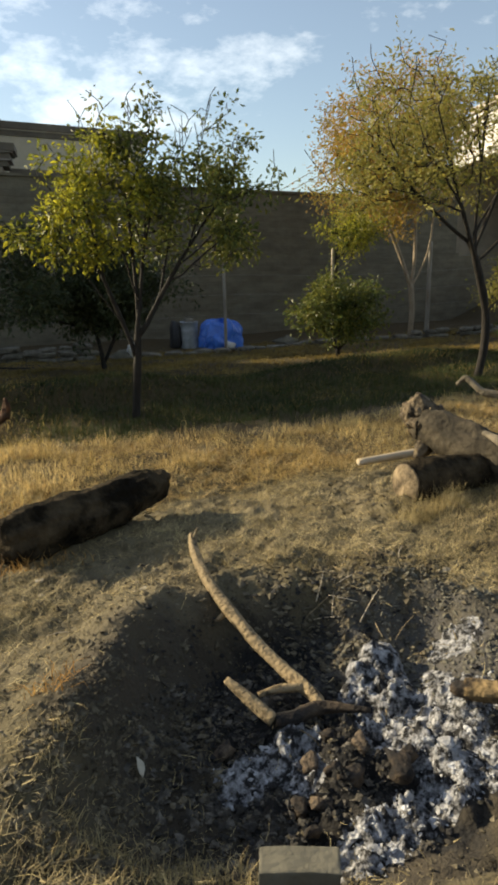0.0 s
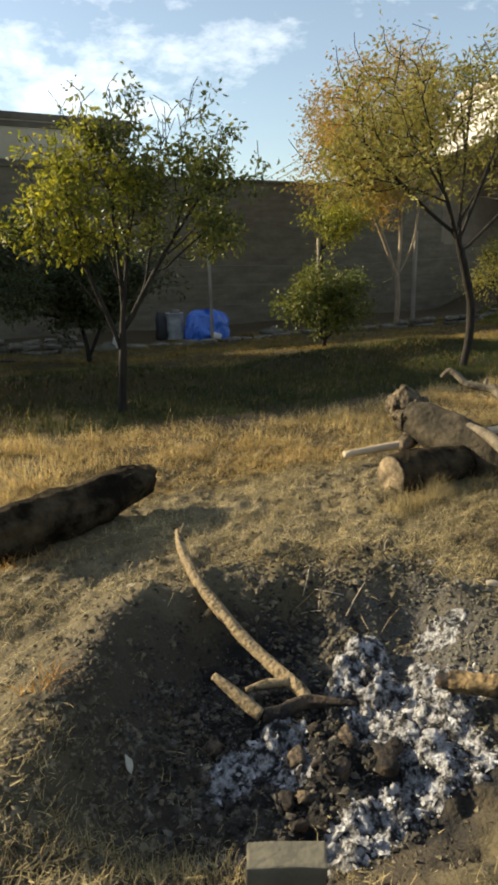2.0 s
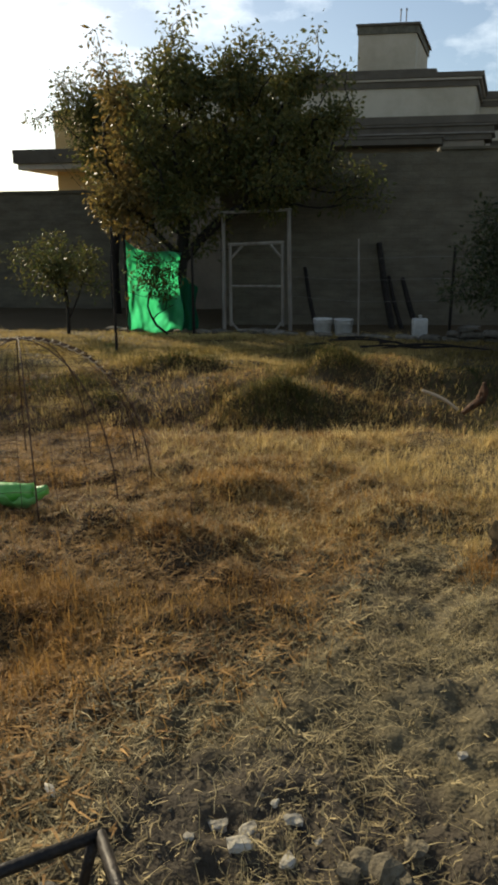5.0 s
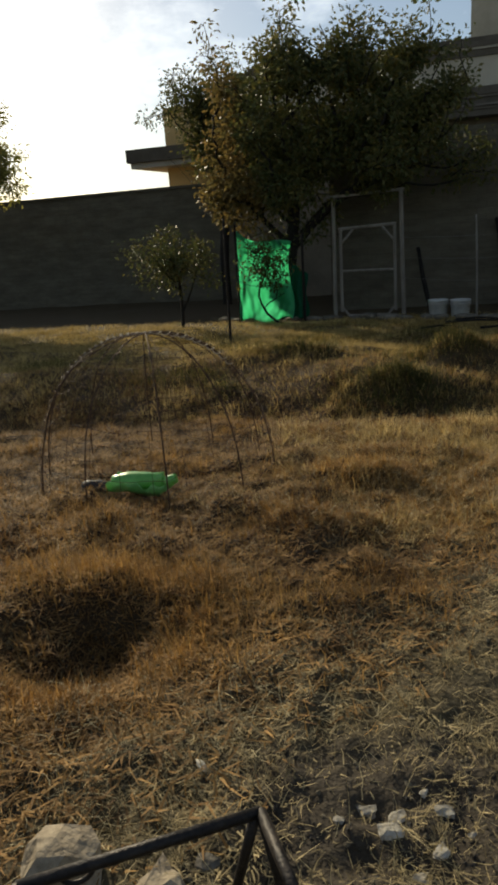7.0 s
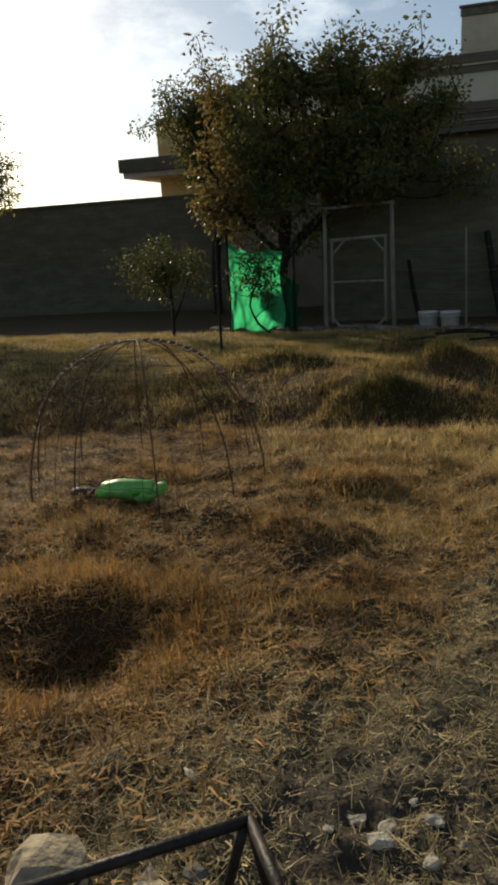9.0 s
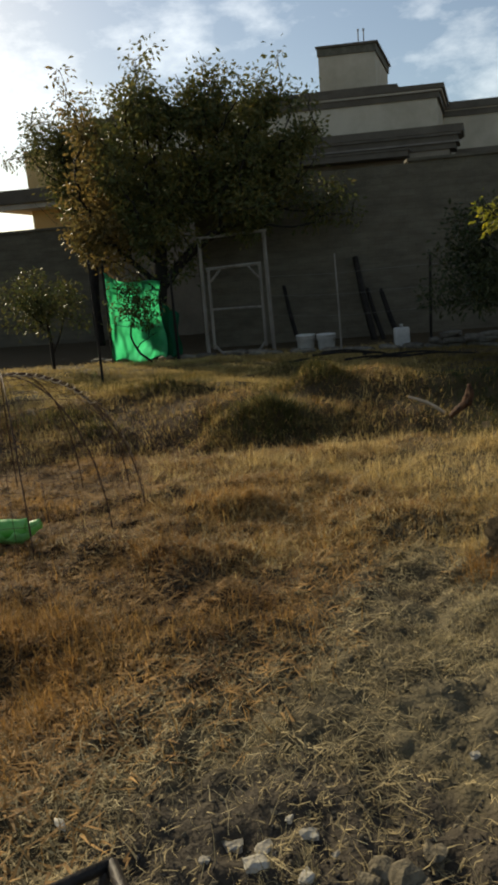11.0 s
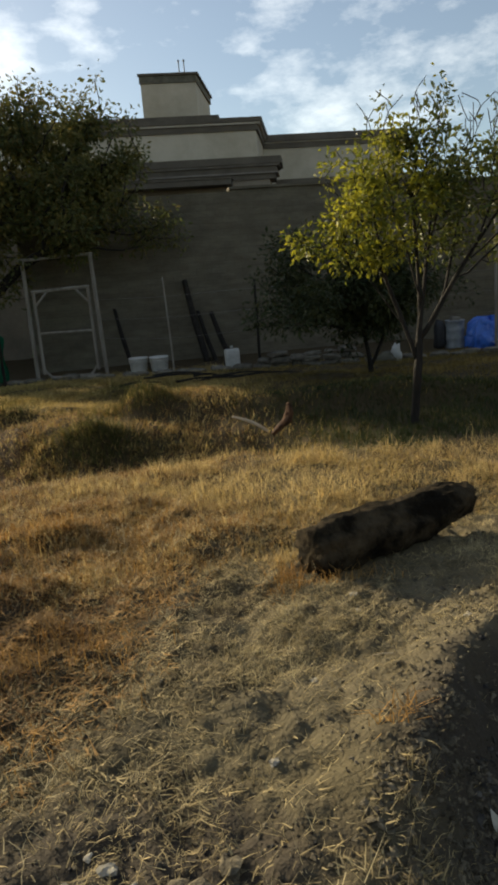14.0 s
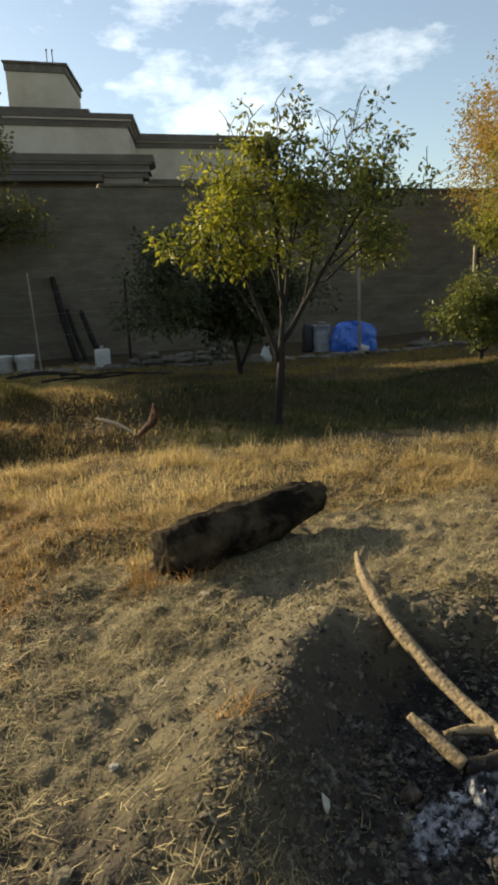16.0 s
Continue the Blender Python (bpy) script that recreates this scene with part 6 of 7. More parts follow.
def build_dome():
    base = Vector((-2.50, 4.60, float(land(-2.5, 4.6))))
    dome = thing("wire_cage", base, "rusty wire dome cage standing on dry weeds", "cage")
    rx, top = 0.83, 0.97

    def at(a, u):
        """u from 0 at the foot to 1 at the top."""
        e = u * math.pi / 2
        x, y = rx * math.cos(a) * math.cos(e) ** 0.85, rx * math.sin(a) * math.cos(e) ** 0.85
        foot = float(land(base.x + x, base.y + y)) - base.z
        return Vector((x, y, foot * (1 - u) + top * math.sin(e)))

    for n in range(5):
        a = math.pi * n / 5 + 0.15
        pts = [at(a, u) for u in np.linspace(-0.02, 0.99, 14)] + [at(a + math.pi, u) for u in np.linspace(0.99, -0.02, 14)]
        v, f = sweep(pts, 0.0048, 6, 0.1, n)
        mesh_part("rib", v, f, RUST, dome)
    for n in range(14):
        u = 0.05 + 0.9 * (n / 13)
        pts = [at(a, u) + Vector((0, 0, 0.012 * noise.noise((a * 2, n, 0)))) for a in np.linspace(0, 2 * math.pi, 41)]
        v, f = sweep(pts, 0.0018, 4, close=False)
        mesh_part("hoop", v, f, RUST, dome)
    for n in range(26):
        a = 2 * math.pi * n / 26
        pts = [at(a, u) for u in np.linspace(0.0, 0.9, 12)]
        v, f = sweep(pts, 0.0016, 4, close=False)
        mesh_part("strand", v, f, RUST, dome)
    # rope wound round one rib
    a = 0.15
    path = [at(a, u) for u in np.linspace(0.55, 0.99, 10)] + [at(a + math.pi, u) for u in np.linspace(0.99, 0.5, 12)]
    fine = curve_points(path, 150)
    coil = [p + Vector((0.014 * math.sin(k * 1.1), 0.014 * math.cos(k * 1.1), 0.010 * math.cos(k * 1.1))) for k, p in enumerate(fine)]
    v, f = sweep(coil, 0.005, 5)
    mesh_part("rope", v, f, PEELED, dome, "pale cord wound round a rib")


build_dome()


def build_bottle():
    p = spot(-2.62, 4.05, 0.075)
    ob = thing("feeder", p, "cut open green plastic bottle lying as a feeder in the weeds", "plastic bottle", turn=8)
    verts, faces = [], []
    n_len, n_arc = 26, 14
    for i in range(n_len):
        u = i / (n_len - 1)
        r = 0.085 * (1 - 0.12 * math.sin(u * 9) ** 2) * (1 if u < 0.82 else 1 - (u - 0.82) * 3.2) * (0.75 + 0.25 * min(1, u * 8))
        for k in range(n_arc):
            a = math.pi * (0.93 + 1.18 * k / (n_arc - 1))
            cut = 0.034 * noise.noise((u * 7, k * 0.35, 3)) * (1.6 if k in (0, 1, n_arc - 2, n_arc - 1) else 0.6)
            verts.append((u * 0.40, r * math.cos(a), r * math.sin(a) * 0.85 + cut + 0.02 * math.sin(u * 6)))
    for i in range(n_len - 1):
        for k in range(n_arc - 1):
            q = i * n_arc + k
            faces.append((q, q + 1, q + n_arc + 1, q + n_arc))
    shell = mesh_part("shell", verts, faces, GREEN_PLASTIC, ob)
    shell.modifiers.new("thickness", "SOLIDIFY").thickness = 0.004
    v, f = limb([(0.38, 0, 0.0), (0.42, 0, 0.02), (0.45, 0, 0.03)], [0.045, 0.034, 0.03], count=6, sides=12, rough=0.03)
    mesh_part("neck", v, f, GREEN_PLASTIC, ob)
    v, f = limb([(0.03, 0, 0.0), (0.2, 0.01, 0.015), (0.36, 0, 0.02)], [0.05, 0.06, 0.045], count=10, sides=10, rough=0.3, seed=5)
    mesh_part("crumpled_side", v, f, GREEN_PLASTIC, ob)
    v, f = rock((0.16, 0.12, 0.10), 91, 0.4)
    c = mesh_part("dish", v, f, DARK_CLOTH)
    c.matrix_world = pose(-2.70, 4.02, float(land(-2.7, 4.02)) + 0.04)
    tagged(c, "small black dish beside the green bottle", "dish")


build_bottle()


def build_stool():
    g = float(land(-1.1, 1.2))
    ob = thing("stool_frame", (-0.94, 1.464, g), "black iron stool frame without a seat", "stool")
    h = 0.35 - g
    along, back = Vector((-0.78, -0.50, 0.0)).normalized(), Vector((0.45, -0.70, 0)).normalized()
    c = [Vector((0, 0, h)), along * 0.52 + Vector((0, 0, h)), along * 0.52 + back * 0.30 + Vector((0, 0, h)), back * 0.30 + Vector((0, 0, h))]
    for n in range(4):
        v, f = sweep([c[n], c[(n + 1) % 4]], 0.0135, 10, 0.03, n)
        mesh_part("rail", v, f, BLACK_IRON, ob)
    feet = [Vector((0.05, 0.02, 0.0)), along * 0.57 + Vector((0, 0, 0)), along * 0.55 + back * 0.34, back * 0.34 + Vector((0.03, 0, 0))]
    for n in range(4):
        v, f = sweep([c[n], feet[n] + Vector((0, 0, -0.01))], 0.0135, 10, 0.03, n + 9)
        mesh_part("leg", v, f, BLACK_IRON, ob)
    v, f = sweep([c[0] + Vector((-0.01, -0.01, 0)), Vector((-0.10, 0.03, 0.0))], 0.0125, 10, 0.03, 21)
    mesh_part("stay", v, f, BLACK_IRON, ob)
    hook = [along * 0.40 + Vector((0, 0, h)) + along * (0.035 * math.cos(a)) + Vector((0, 0, -0.035 * math.sin(a))) for a in np.linspace(0, math.pi, 10)]
    v, f = sweep(hook, 0.006, 7)
    mesh_part("hook", v, f, BLACK_IRON, ob)


build_stool()


# ---- stones and small things ----


def put_rock(name, x, y, size, seed, mat, label, category, group="", sink=0.3, turn=0.0, lumps=0.3):
    v, f = rock(size, seed, lumps)
    ob = mesh_part(name, v, f, mat, smooth=False)
    ob.matrix_world = pose(x, y, float(land(x, y)) + size[2] * (0.5 - sink), 0, 0, turn)
    return tagged(ob, label, category, group)


def build_stones():
    b = thing("concrete_block", (0.80, 1.27, float(land(0.8, 1.27)) + 0.012), "broken grey concrete block standing at the pit's edge", "block", turn=-29)
    bm = bmesh.new()
    add_box(bm, -0.105, 0.105, -0.04, 0.045, 0.0, 0.16, 0.006)
    bmesh.ops.subdivide_edges(bm, edges=bm.edges[:], cuts=2, use_grid_fill=True)
    for v in bm.verts:
        v.co += Vector((noise.noise(v.co * 18), noise.noise(v.co * 18 + Vector((9, 0, 0))), noise.noise(v.co * 18 + Vector((0, 9, 0))))) * 0.008
    part("block_body", bm, CONCRETE, b)
    put_rock("rock", -1.47, 1.45, (0.19, 0.17, 0.15), 401, PALE_STONE, "large pale angular rock beside the iron stool", "rock", sink=0.25, turn=30, lumps=0.45)
    put_rock("rock", -1.22, 1.47, (0.12, 0.10, 0.07), 402, PALE_STONE, "pale angular rock beside the iron stool", "rock", sink=0.42, turn=70, lumps=0.5)
    put_rock("rock", -1.12, 1.56, (0.06, 0.05, 0.04), 403, STONE, "small grey rock beside the iron stool", "rock", sink=0.3)
    for n, (x, y, s, a) in enumerate(((-0.752, 1.845, 0.055, 10), (-0.664, 1.832, 0.06, 40), (-0.541, 1.858, 0.05, 0), (-0.678, 1.76, 0.065, 20), (-0.549, 1.73, 0.05, 60), (-0.60, 1.66, 0.05, 15), (-0.82, 1.78, 0.035, 5), (-0.47, 1.80, 0.03, 35), (-0.60, 1.92, 0.028, 75), (0.545, 3.22, 0.04, 0), (-0.032, 2.17, 0.035, 20), (0.52, 3.06, 0.03, 50), (0.95, 2.85, 0.04, 10), (0.20, 2.60, 0.03, 30), (2.35, 2.35, 0.06, 30), (2.25, 1.55, 0.07, 10), (2.4, 1.75, 0.05, 80))):
        put_rock("pebble", x, y, (s * 0.9, s * 0.66, s * 0.45), 420 + n, CHIP_STONE, "small pale chipped stone lying on the soil", "stone", "pale stones on the soil", 0.28, a, 0.55)
    for n, (x, y, s) in enumerate(((-0.363, 1.734, 0.06), (-0.307, 1.716, 0.07), (-0.221, 1.801, 0.055), (-0.26, 1.69, 0.05), (-0.40, 1.69, 0.045))):
        put_rock("earth_clod", x, y, (s * 1.2, s, s * 0.9), 450 + n, CLOD, "crumbly brown clod of earth", "clod", "clods of earth", 0.25, n * 40, 0.5)
    # pale leaf standing in the pit, and one on the weeds
    for x, y, up, rx, rz, size in ((0.604, 1.965, 0.045, 70, 25, 0.075), (-1.247, 1.874, 0.015, 12, 50, 0.06)):
        verts = [(0, -size / 2, 0), (size * 0.17, -size * 0.2, 0.006), (size * 0.2, size * 0.1, 0.008), (0, size / 2, 0.0), (-size * 0.2, size * 0.1, 0.008), (-size * 0.17, -size * 0.2, 0.006), (0, -size * 0.1, -0.002), (0, size * 0.15, -0.002)]
        faces = [(0, 1, 6), (1, 2, 7, 6), (2, 3, 7), (3, 4, 7), (4, 5, 6, 7), (5, 0, 6)]
        ob = mesh_part("dry_leaf", verts, faces, DRY_LEAF)
        ob.matrix_world = pose(x, y, float(land(x, y)) + up, rx, 0, rz)
        ob.modifiers.new("thickness", "SOLIDIFY").thickness = 0.0012
        tagged(ob, "single pale grey dry leaf", "leaf")
    ob = mesh_part("wood_chip", *limb([(-0.03, 0, 0.012), (0, 0, 0.016), (0.03, 0, 0.012)], [0.016, 0.018, 0.014], count=6, sides=7, rough=0.15), PEELED)
    ob.matrix_world = pose(2.42, 2.02, float(land(2.42, 2.02)), 0, 0, -40)
    tagged(ob, "pale split wood chip on the soil", "wood chip")
    for n in range(2):
        v, f = limb([(-0.03, 0, 0), (0, 0, 0.002), (0.03, 0, 0)], [0.007, 0.008, 0.007], count=5, sides=7, rough=0.03)
        ob = mesh_part("paper_scrap", v, f, WHITE_PLASTIC)
        ob.matrix_world = pose(2.40 + 0.03 * n, 1.58 - 0.02 * n, float(land(2.4, 1.58)) + 0.012, 0, 0, 100 + 15 * n)
        tagged(ob, "small rolled white scrap on the soil", "scrap", "white scraps")


build_stones()


def chips(name, label, category, mat, x, y, size, seed, flat=0.6, lift=0.2, soft=False):
    """Many little broken pieces in one mesh."""
    rng = np.random.default_rng(seed)
    base = np.array([(1, 0, 0), (0, 1, 0), (-1, 0, 0), (0, -1, 0), (0.2, 0.1, 0.9), (0, 0, -0.8)], float)
    tris = np.array([(0, 1, 4), (1, 2, 4), (2, 3, 4), (3, 0, 4), (1, 0, 5), (2, 1, 5), (3, 2, 5), (0, 3, 5)])
    n = len(x)
    shape = base[None] * rng.uniform(0.55, 1.35, (n, len(base), 1)) * np.stack([size * rng.uniform(0.6, 1.5, n), size * rng.uniform(0.6, 1.2, n), size * flat * rng.uniform(0.6, 1.3, n)], 1)[:, None]
    a = rng.uniform(0, 6.28, n)
    tilt = rng.normal(0, 0.5, n)
    ca, sa, ct, st = np.cos(a), np.sin(a), np.cos(tilt), np.sin(tilt)
    px, pz = shape[..., 0] * ct[:, None] - shape[..., 2] * st[:, None], shape[..., 0] * st[:, None] + shape[..., 2] * ct[:, None]
    py = shape[..., 1]
    qx, qy = px * ca[:, None] - py * sa[:, None], px * sa[:, None] + py * ca[:, None]
    verts = np.stack([qx + x[:, None], qy + y[:, None], pz + (land(x, y) + size * lift)[:, None]], -1).reshape(-1, 3)
    faces = (np.arange(n)[:, None, None] * len(base) + tris[None]).reshape(-1, 3)
    ob = mesh_part(name, verts, faces, mat, smooth=soft)
    return tagged(ob, label, category, kind="stuff")


def ash_cover(x, y):
    """Above 0 where ash lies."""
    best = -1.0 + 0 * x
    for cx, cy, rx, ry in ((0.96, 1.83, 0.17, 0.12), (1.18, 1.90, 0.14, 0.09), (1.09, 1.73, 0.13, 0.10), (1.66, 1.98, 0.20, 0.20), (1.58, 1.68, 0.24, 0.24), (1.62, 1.46, 0.20, 0.18), (1.14, 1.40, 0.24, 0.15), (1.36, 1.40, 0.18, 0.12), (1.86, 1.80, 0.15, 0.22), (2.06, 1.98, 0.12, 0.14), (1.70, 1.58, 0.16, 0.16), (1.74, 2.10, 0.10, 0.10)):
        best = np.maximum(best, 1 - np.hypot((x - cx) / rx, (y - cy) / ry))
    return best + 0.75 * layered(x * 6, y * 6, 141, 4) - 0.05


def build_ash():
    xs, ys = np.arange(0.66, 2.34, 0.0075), np.arange(1.10, 2.42, 0.0075)
    gx, gy = np.meshgrid(xs, ys)
    m = ash_cover(gx, gy)
    soft = step(-0.06, 0.35, m)
    lumps = np.abs(layered(gx * 23, gy * 23, 151, 3)) * 0.034 + np.abs(layered(gx * 60, gy * 60, 157, 3)) * 0.026
    mound = 0.07 * hump(gx, gy, 1.68, 2.12, 0.20, 0.20)
    gz = land(gx, gy) - 0.012 * (1 - soft) + soft * (lumps * (0.45 + 0.55 * step(2.05, 1.7, gx)) + mound)
    nx, ny = len(xs), len(ys)
    i = (np.arange(ny - 1)[:, None] * nx + np.arange(nx - 1)[None]).ravel()
    faces = np.stack([i, i + 1, i + nx + 1, i + nx], 1)
    keep = m.ravel()[faces].max(1) > -0.10
    tagged(mesh_part("ash_bed", np.stack([gx.ravel(), gy.ravel(), gz.ravel()], 1), faces[keep], ASH_BED), "soft heaped grey and white wood ash in the pit", "ash", kind="stuff")


build_ash()


def build_litter():
    rng = np.random.default_rng(3)

    def around(n, cx, cy, sx, sy):
        return rng.normal(cx, sx, n), rng.normal(cy, sy, n)

    def ashy(x, y):
        return np.clip(2.2 * ash_cover(x, y), 0, 1)

    x, y = around(26000, 1.45, 1.66, 0.36, 0.36)
    ok = rng.random(len(x)) < ashy(x, y)
    x, y = x[ok], y[ok]
    chips("ash_flakes", "white and grey crumbled wood ash in the fire pit", "ash", ASH, x, y, 0.002 + 0.012 * rng.random(len(x)) ** 4, 5, 0.6, 0.2)
    x, y = around(900, 1.45, 1.62, 0.32, 0.32)
    ok = rng.random(len(x)) < ashy(x, y)
    lumps = []
    for n, (px, py) in enumerate(zip(x[ok], y[ok])):
        k = 0.010 + 0.028 * float(rng.random()) ** 3
        v, f = rock((k * 1.2, k, k * 0.75), 900 + n, 0.9)
        turn = pose(px, py, float(land(px, py)) + k * 0.05, 0, 0, float(rng.uniform(0, 360)))
        lumps.append(([turn @ p for p in v], f))
    v, f = merge(*lumps)
    tagged(mesh_part("ash_lumps", v, f, ASH, smooth=False), "soft pale grey lumps of wood ash", "ash", kind="stuff")
    x, y = around(4200, 1.28, 1.88, 0.30, 0.34)
    ok = (x > 0.80) & (y > 1.25) & (y < 2.65) & (ash_cover(x, y) < 0.25)
    x, y = x[ok], y[ok]
    chips("charcoal_bits", "black charcoal fragments among the ash", "charcoal", CHARCOAL, x, y, 0.003 + 0.014 * rng.random(len(x)) ** 3, 6, 0.7, 0.3)
    x, y = around(300, -0.55, 1.74, 0.28, 0.16)
    chips("charcoal_bits", "black charcoal grains trodden into the soil", "charcoal", CHARCOAL, x, y, 0.003 + 0.008 * rng.random(len(x)) ** 2, 7, 0.6, 0.2)
    x, y = rng.uniform(-2.6, 3.6, 19000), rng.uniform(0.8, 4.4, 19000)
    chips("soil_crumbs", "crumbs of dry soil and grit", "soil", CLOD, x, y, 0.002 + 0.011 * rng.random(len(x)) ** 3.5, 8, 0.7, 0.15)
    x, y = rng.uniform(0.5, 3.2, 9000), rng.uniform(2.3, 4.1, 9000)
    ok = (layered(x * 3.1, y * 3.1, 271, 3) + 0.35 * rng.normal(size=9000) > 0.05) & (log_clear(x, y) > 0)
    x, y = x[ok], y[ok]
    chips("soil_clods", "rough clods and broken crumbs of trodden earth", "soil", CLOD, x, y, 0.004 + 0.018 * rng.random(len(x)) ** 4, 61, 0.65, 0.05)
    x, y = around(420, 0.78, 2.10, 0.26, 0.28)
    chips("soil_clods", "brown clods of earth on the pit's bank", "soil", CLOD, x, y, 0.004 + 0.014 * rng.random(len(x)) ** 3, 19, 0.7, 0.05)
    x, y = rng.uniform(0.55, 1.35, 5200), rng.uniform(1.25, 2.35, 5200)
    ok = (ash_cover(x, y) < 0.1) & ((x - 0.34) * 0.734 - (y - 1.95) * 0.68 > 0.10)
    x, y = x[ok], y[ok]
    chips("burnt_crumbs", "burnt soil crumbs and charred litter on the pit floor", "soil", BURNT_CLOD, x, y, 0.003 + 0.019 * rng.random(len(x)) ** 3, 37, 0.45, 0.25)
    x, y = rng.uniform(1.45, 2.5, 5200), rng.uniform(1.35, 2.5, 5200)
    ok = (ash_cover(x, y) < 0.3) & (rng.random(len(x)) < step(0.75, 0.35, np.hypot(x - 1.95, y - 1.9)))
    x, y = x[ok], y[ok]
    chips("ash_crumbs", "grey ashy crumbs of soil beside the ash", "soil", CONCRETE, x, y, 0.003 + 0.015 * rng.random(len(x)) ** 3, 41, 0.65, 0.2)
    x, y = around(1500, 1.75, 2.45, 0.34, 0.22)
    chips("soil_clods", "dark burnt clods and crumbs on the pit's back bank", "soil", CLOD, x, y, 0.004 + 0.024 * rng.random(len(x)) ** 3, 29, 0.7, 0.1)
    x, y = around(900, 1.62, 2.42, 0.30, 0.16)
    chips("charcoal_bits", "charcoal crumbs strewn over the back of the pit", "charcoal", CHARCOAL, x, y, 0.004 + 0.016 * rng.random(len(x)) ** 3, 31, 0.7, 0.2)
    x, y = around(900, 1.0, 1.9, 0.42, 0.36)
    chips("soil_crumbs", "dark crumbs of burnt soil in the fire pit", "soil", CLOD, x, y, 0.003 + 0.010 * rng.random(len(x)) ** 2.5, 9, 0.7, 0.2)

    # the shaded bank below the brink
    x, y = rng.uniform(0.15, 0.95, 9000), rng.uniform(1.0, 2.3, 9000)
    inside = (x - 0.34) * 0.734 - (y - 1.95) * 0.68
    ok = (inside > -0.08) & (inside < 0.45) & (layered(x * 5, y * 5, 211, 3) > -0.12)
    x, y = x[ok], y[ok]
    chips("soil_crumbs", "crumbled earth and grit on the pit's steep bank", "soil", CLOD, x, y, 0.003 + 0.016 * rng.random(len(x)) ** 3, 47, 0.65, 0.1)
    x, y = rng.uniform(0.2, 1.05, 2600), rng.uniform(1.0, 2.2, 2600)
    ok = (layered(x * 4, y * 4, 213, 3) > -0.05) & (y < 1.75 + 0.3 * rng.random(2600))
    x, y = x[ok], y[ok]
    n = len(x)
    strips("straw_litter", x, y, land(x, y) + 0.004, 0.012 + 0.07 * rng.random(n) ** 2, rng.uniform(0.0015, 0.0035, n), rng.uniform(0.8, 1.6, n), rng.uniform(0, 6.28, n), rng.uniform(-0.9, 1.3, n), STRAW, "broken straw fallen down the pit's bank", "straw", 3)


build_litter()


def build_twigs():
    """Loose twigs at the back of the pit and in the straw."""
    rng = random.Random(12)
    for n in range(34):
        if n < 14:
            x, y = rng.gauss(1.95, 0.16), rng.gauss(2.40, 0.12)
        else:
            x, y = rng.uniform(-1.5, 2.6), rng.uniform(1.0, 3.4)
        ln, a = rng.uniform(0.06, 0.24), rng.uniform(0, 6.28)
        p = spot(x, y, 0.008)
        q = spot(x + ln * math.cos(a), y + ln * math.sin(a), 0.012 + (rng.uniform(0.0, 0.06) if n < 14 else 0))
        lay_wood("twig", "thin dry twig lying on the soil", "twig", [("shaft", [p, p.lerp(q, 0.5) + Vector((rng.uniform(-1, 1), rng.uniform(-1, 1), 0.4)) * ln * 0.08, q], [0.003, 0.0025, 0.0015], PEELED if n % 3 == 0 else STICK_WOOD, dict(fine=2, count=7, sides=5, rough=0.1, seed=n))], "loose twigs")


build_twigs()


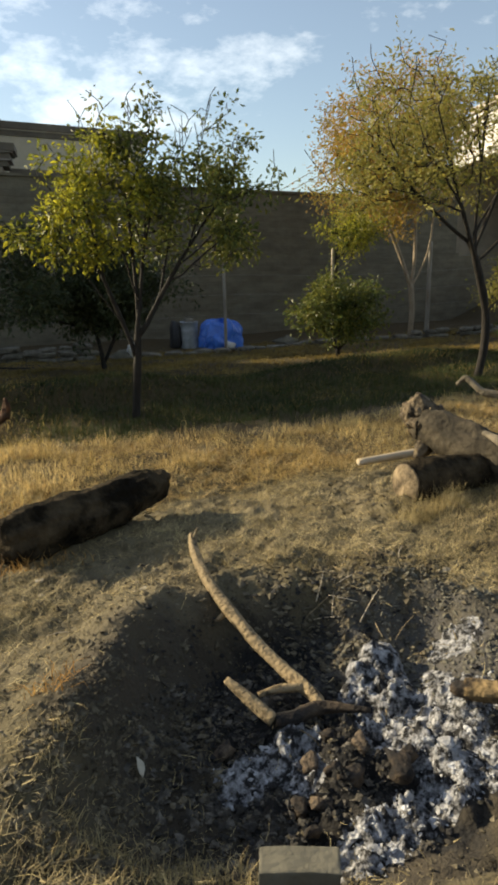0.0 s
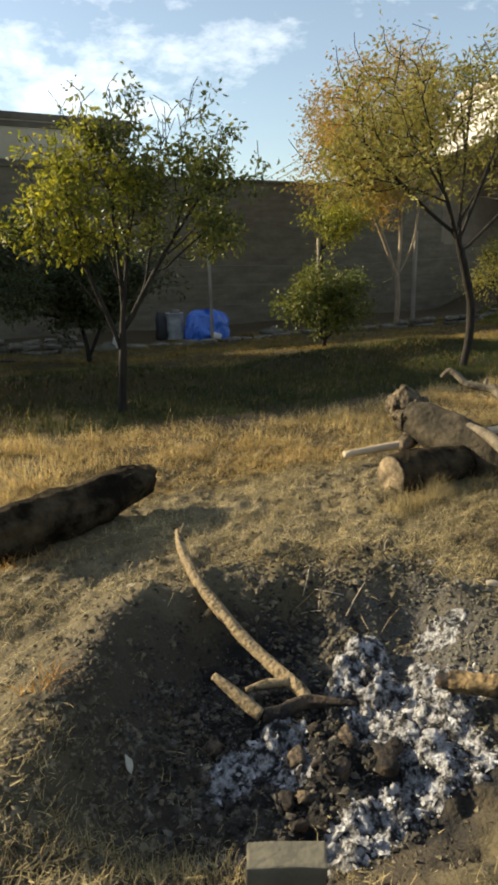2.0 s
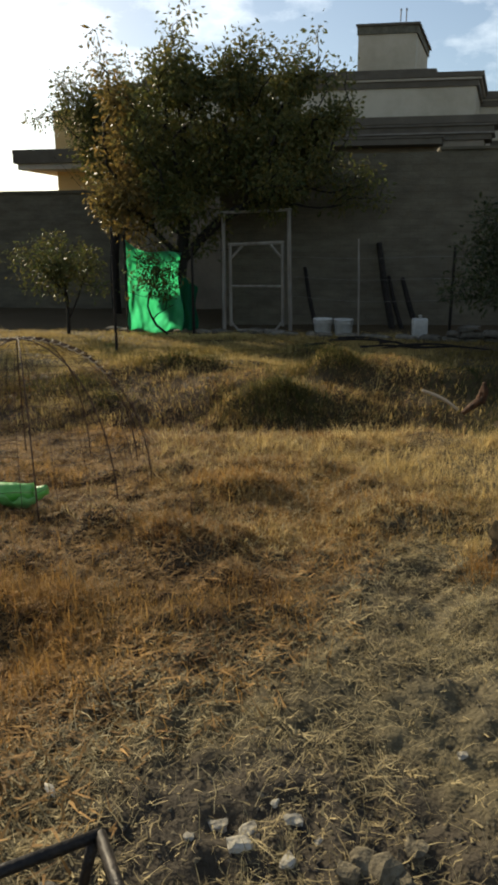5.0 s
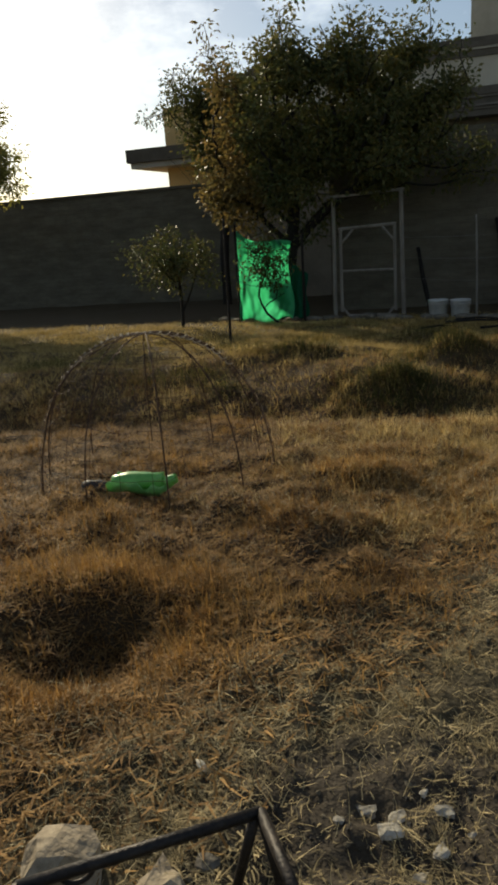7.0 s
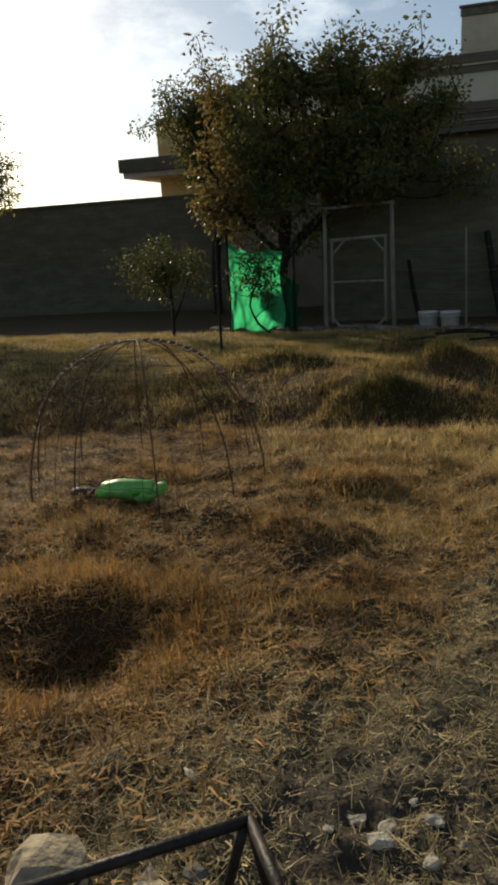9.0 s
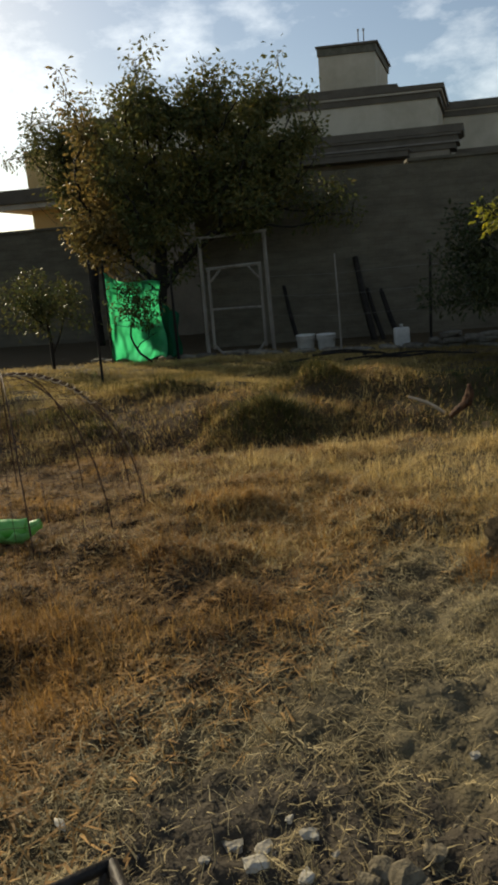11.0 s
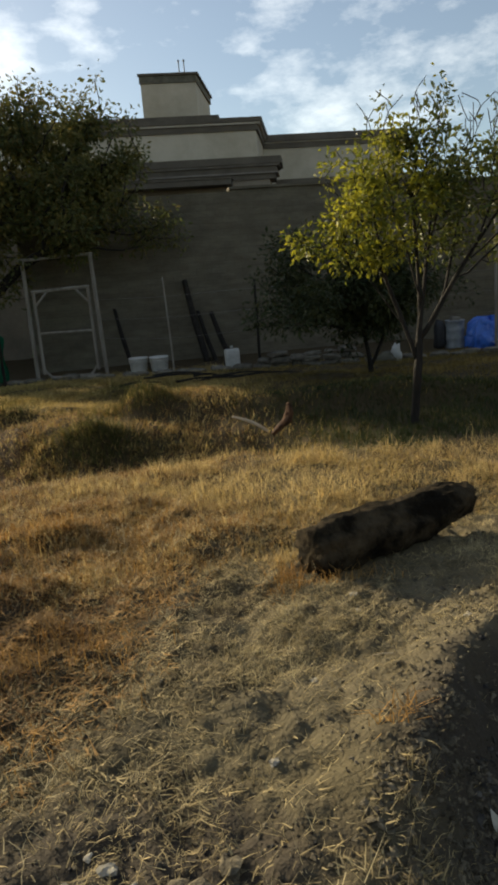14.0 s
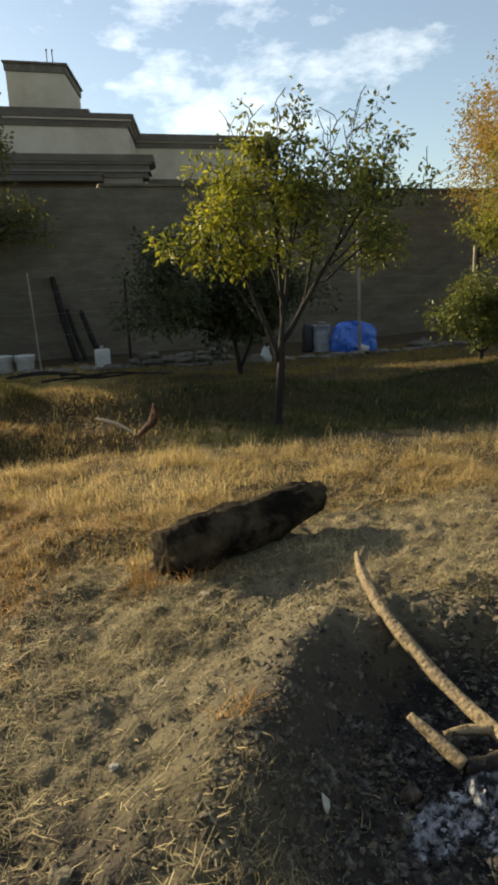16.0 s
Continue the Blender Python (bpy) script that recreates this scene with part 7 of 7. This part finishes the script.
def build_cables():
    pole = thing("utility_pole", (27.4, 19, -0.5), "grey timber utility pole beyond the garden", "utility pole")
    v, f = limb([(0, 0, 0), (0, 0, 6.5), (0, 0, 13.3)], [0.14, 0.12, 0.09], count=12, sides=10, rough=0.04)
    mesh_part("shaft", v, f, WEATHERED_TIMBER, pole)
    for a, b in (((9.9, 16.65, 3.58), (27.3, 19, 12.3)), ((10.25, 16.65, 3.58), (27.3, 19, 11.75))):
        ob = thing("cable", a, "thin pale overhead cable against the sky", "cable", "overhead cables")
        end = Vector(b) - Vector(a)
        v, f = sweep(curve_points([(0, 0, 0), end * 0.5 - Vector((0, 0, 0.05)), end], 16), 0.011, 5)
        mesh_part("strand", v, f, WHITE_PLASTIC, ob)


build_cables()


# ---- stone edging, stone by stone ----


def build_edging():
    line = curve_points([(-5.2, 15.0, 0), (-3.0, 14.7, 0), (-1.2, 14.2, 0), (0.2, 13.95, 0), (2.6, 13.3, 0), (4.9, 12.75, 0), (7.0, 12.85, 0), (9.0, 12.75, 0), (11.3, 12.25, 0), (13.2, 12.3, 0), (14.9, 12.9, 0)], 400)
    rng = random.Random(9)
    shapes = []
    for n in range(9):
        v, f = rock((rng.uniform(0.22, 0.46), rng.uniform(0.18, 0.26), rng.uniform(0.08, 0.15)), 600 + n, 0.3)
        me = bpy.data.meshes.new("stone")
        me.from_pydata([tuple(p) for p in v], [], f)
        me.materials.append(STONE)
        shapes.append((me, max(p.x for p in v) - min(p.x for p in v), max(p.z for p in v) - min(p.z for p in v)))
    owner = thing("stone_edging", (0, 0, 0), "low dry-laid edging of rough field stones", "stone edging", kind="structure")
    run, last = 0.0, line[0]
    nxt = 0.0
    for p, q in zip(line, line[1:]):
        run += (q - p).length
        if run < nxt:
            continue
        way = math.degrees(math.atan2(q.y - p.y, q.x - p.x))
        me, wide, high = rng.choice(shapes)
        nxt = run + wide * 0.9
        if rng.random() < 0.10:
            nxt += 0.25
        courses = 1 + (1.7 < p.x < 5.2 and rng.random() < 0.75) + (2.0 < p.x < 3.6 and rng.random() < 0.6) + (10.8 < p.x < 13.4) * 1
        z = float(land(p.x, p.y)) - 0.02
        for c in range(courses):
            me2, w2, h2 = (me, wide, high) if c == 0 else rng.choice(shapes)
            ob = new("stone", me2)
            ob.parent = owner
            ob.matrix_basis = pose(p.x + rng.uniform(-0.04, 0.04), p.y + rng.uniform(-0.05, 0.05), z + h2 * 0.46, rng.uniform(-6, 6), rng.uniform(-6, 6), way + rng.uniform(-14, 14) + 180 * (rng.random() < 0.5))
            z += h2 * 0.86


build_edging()
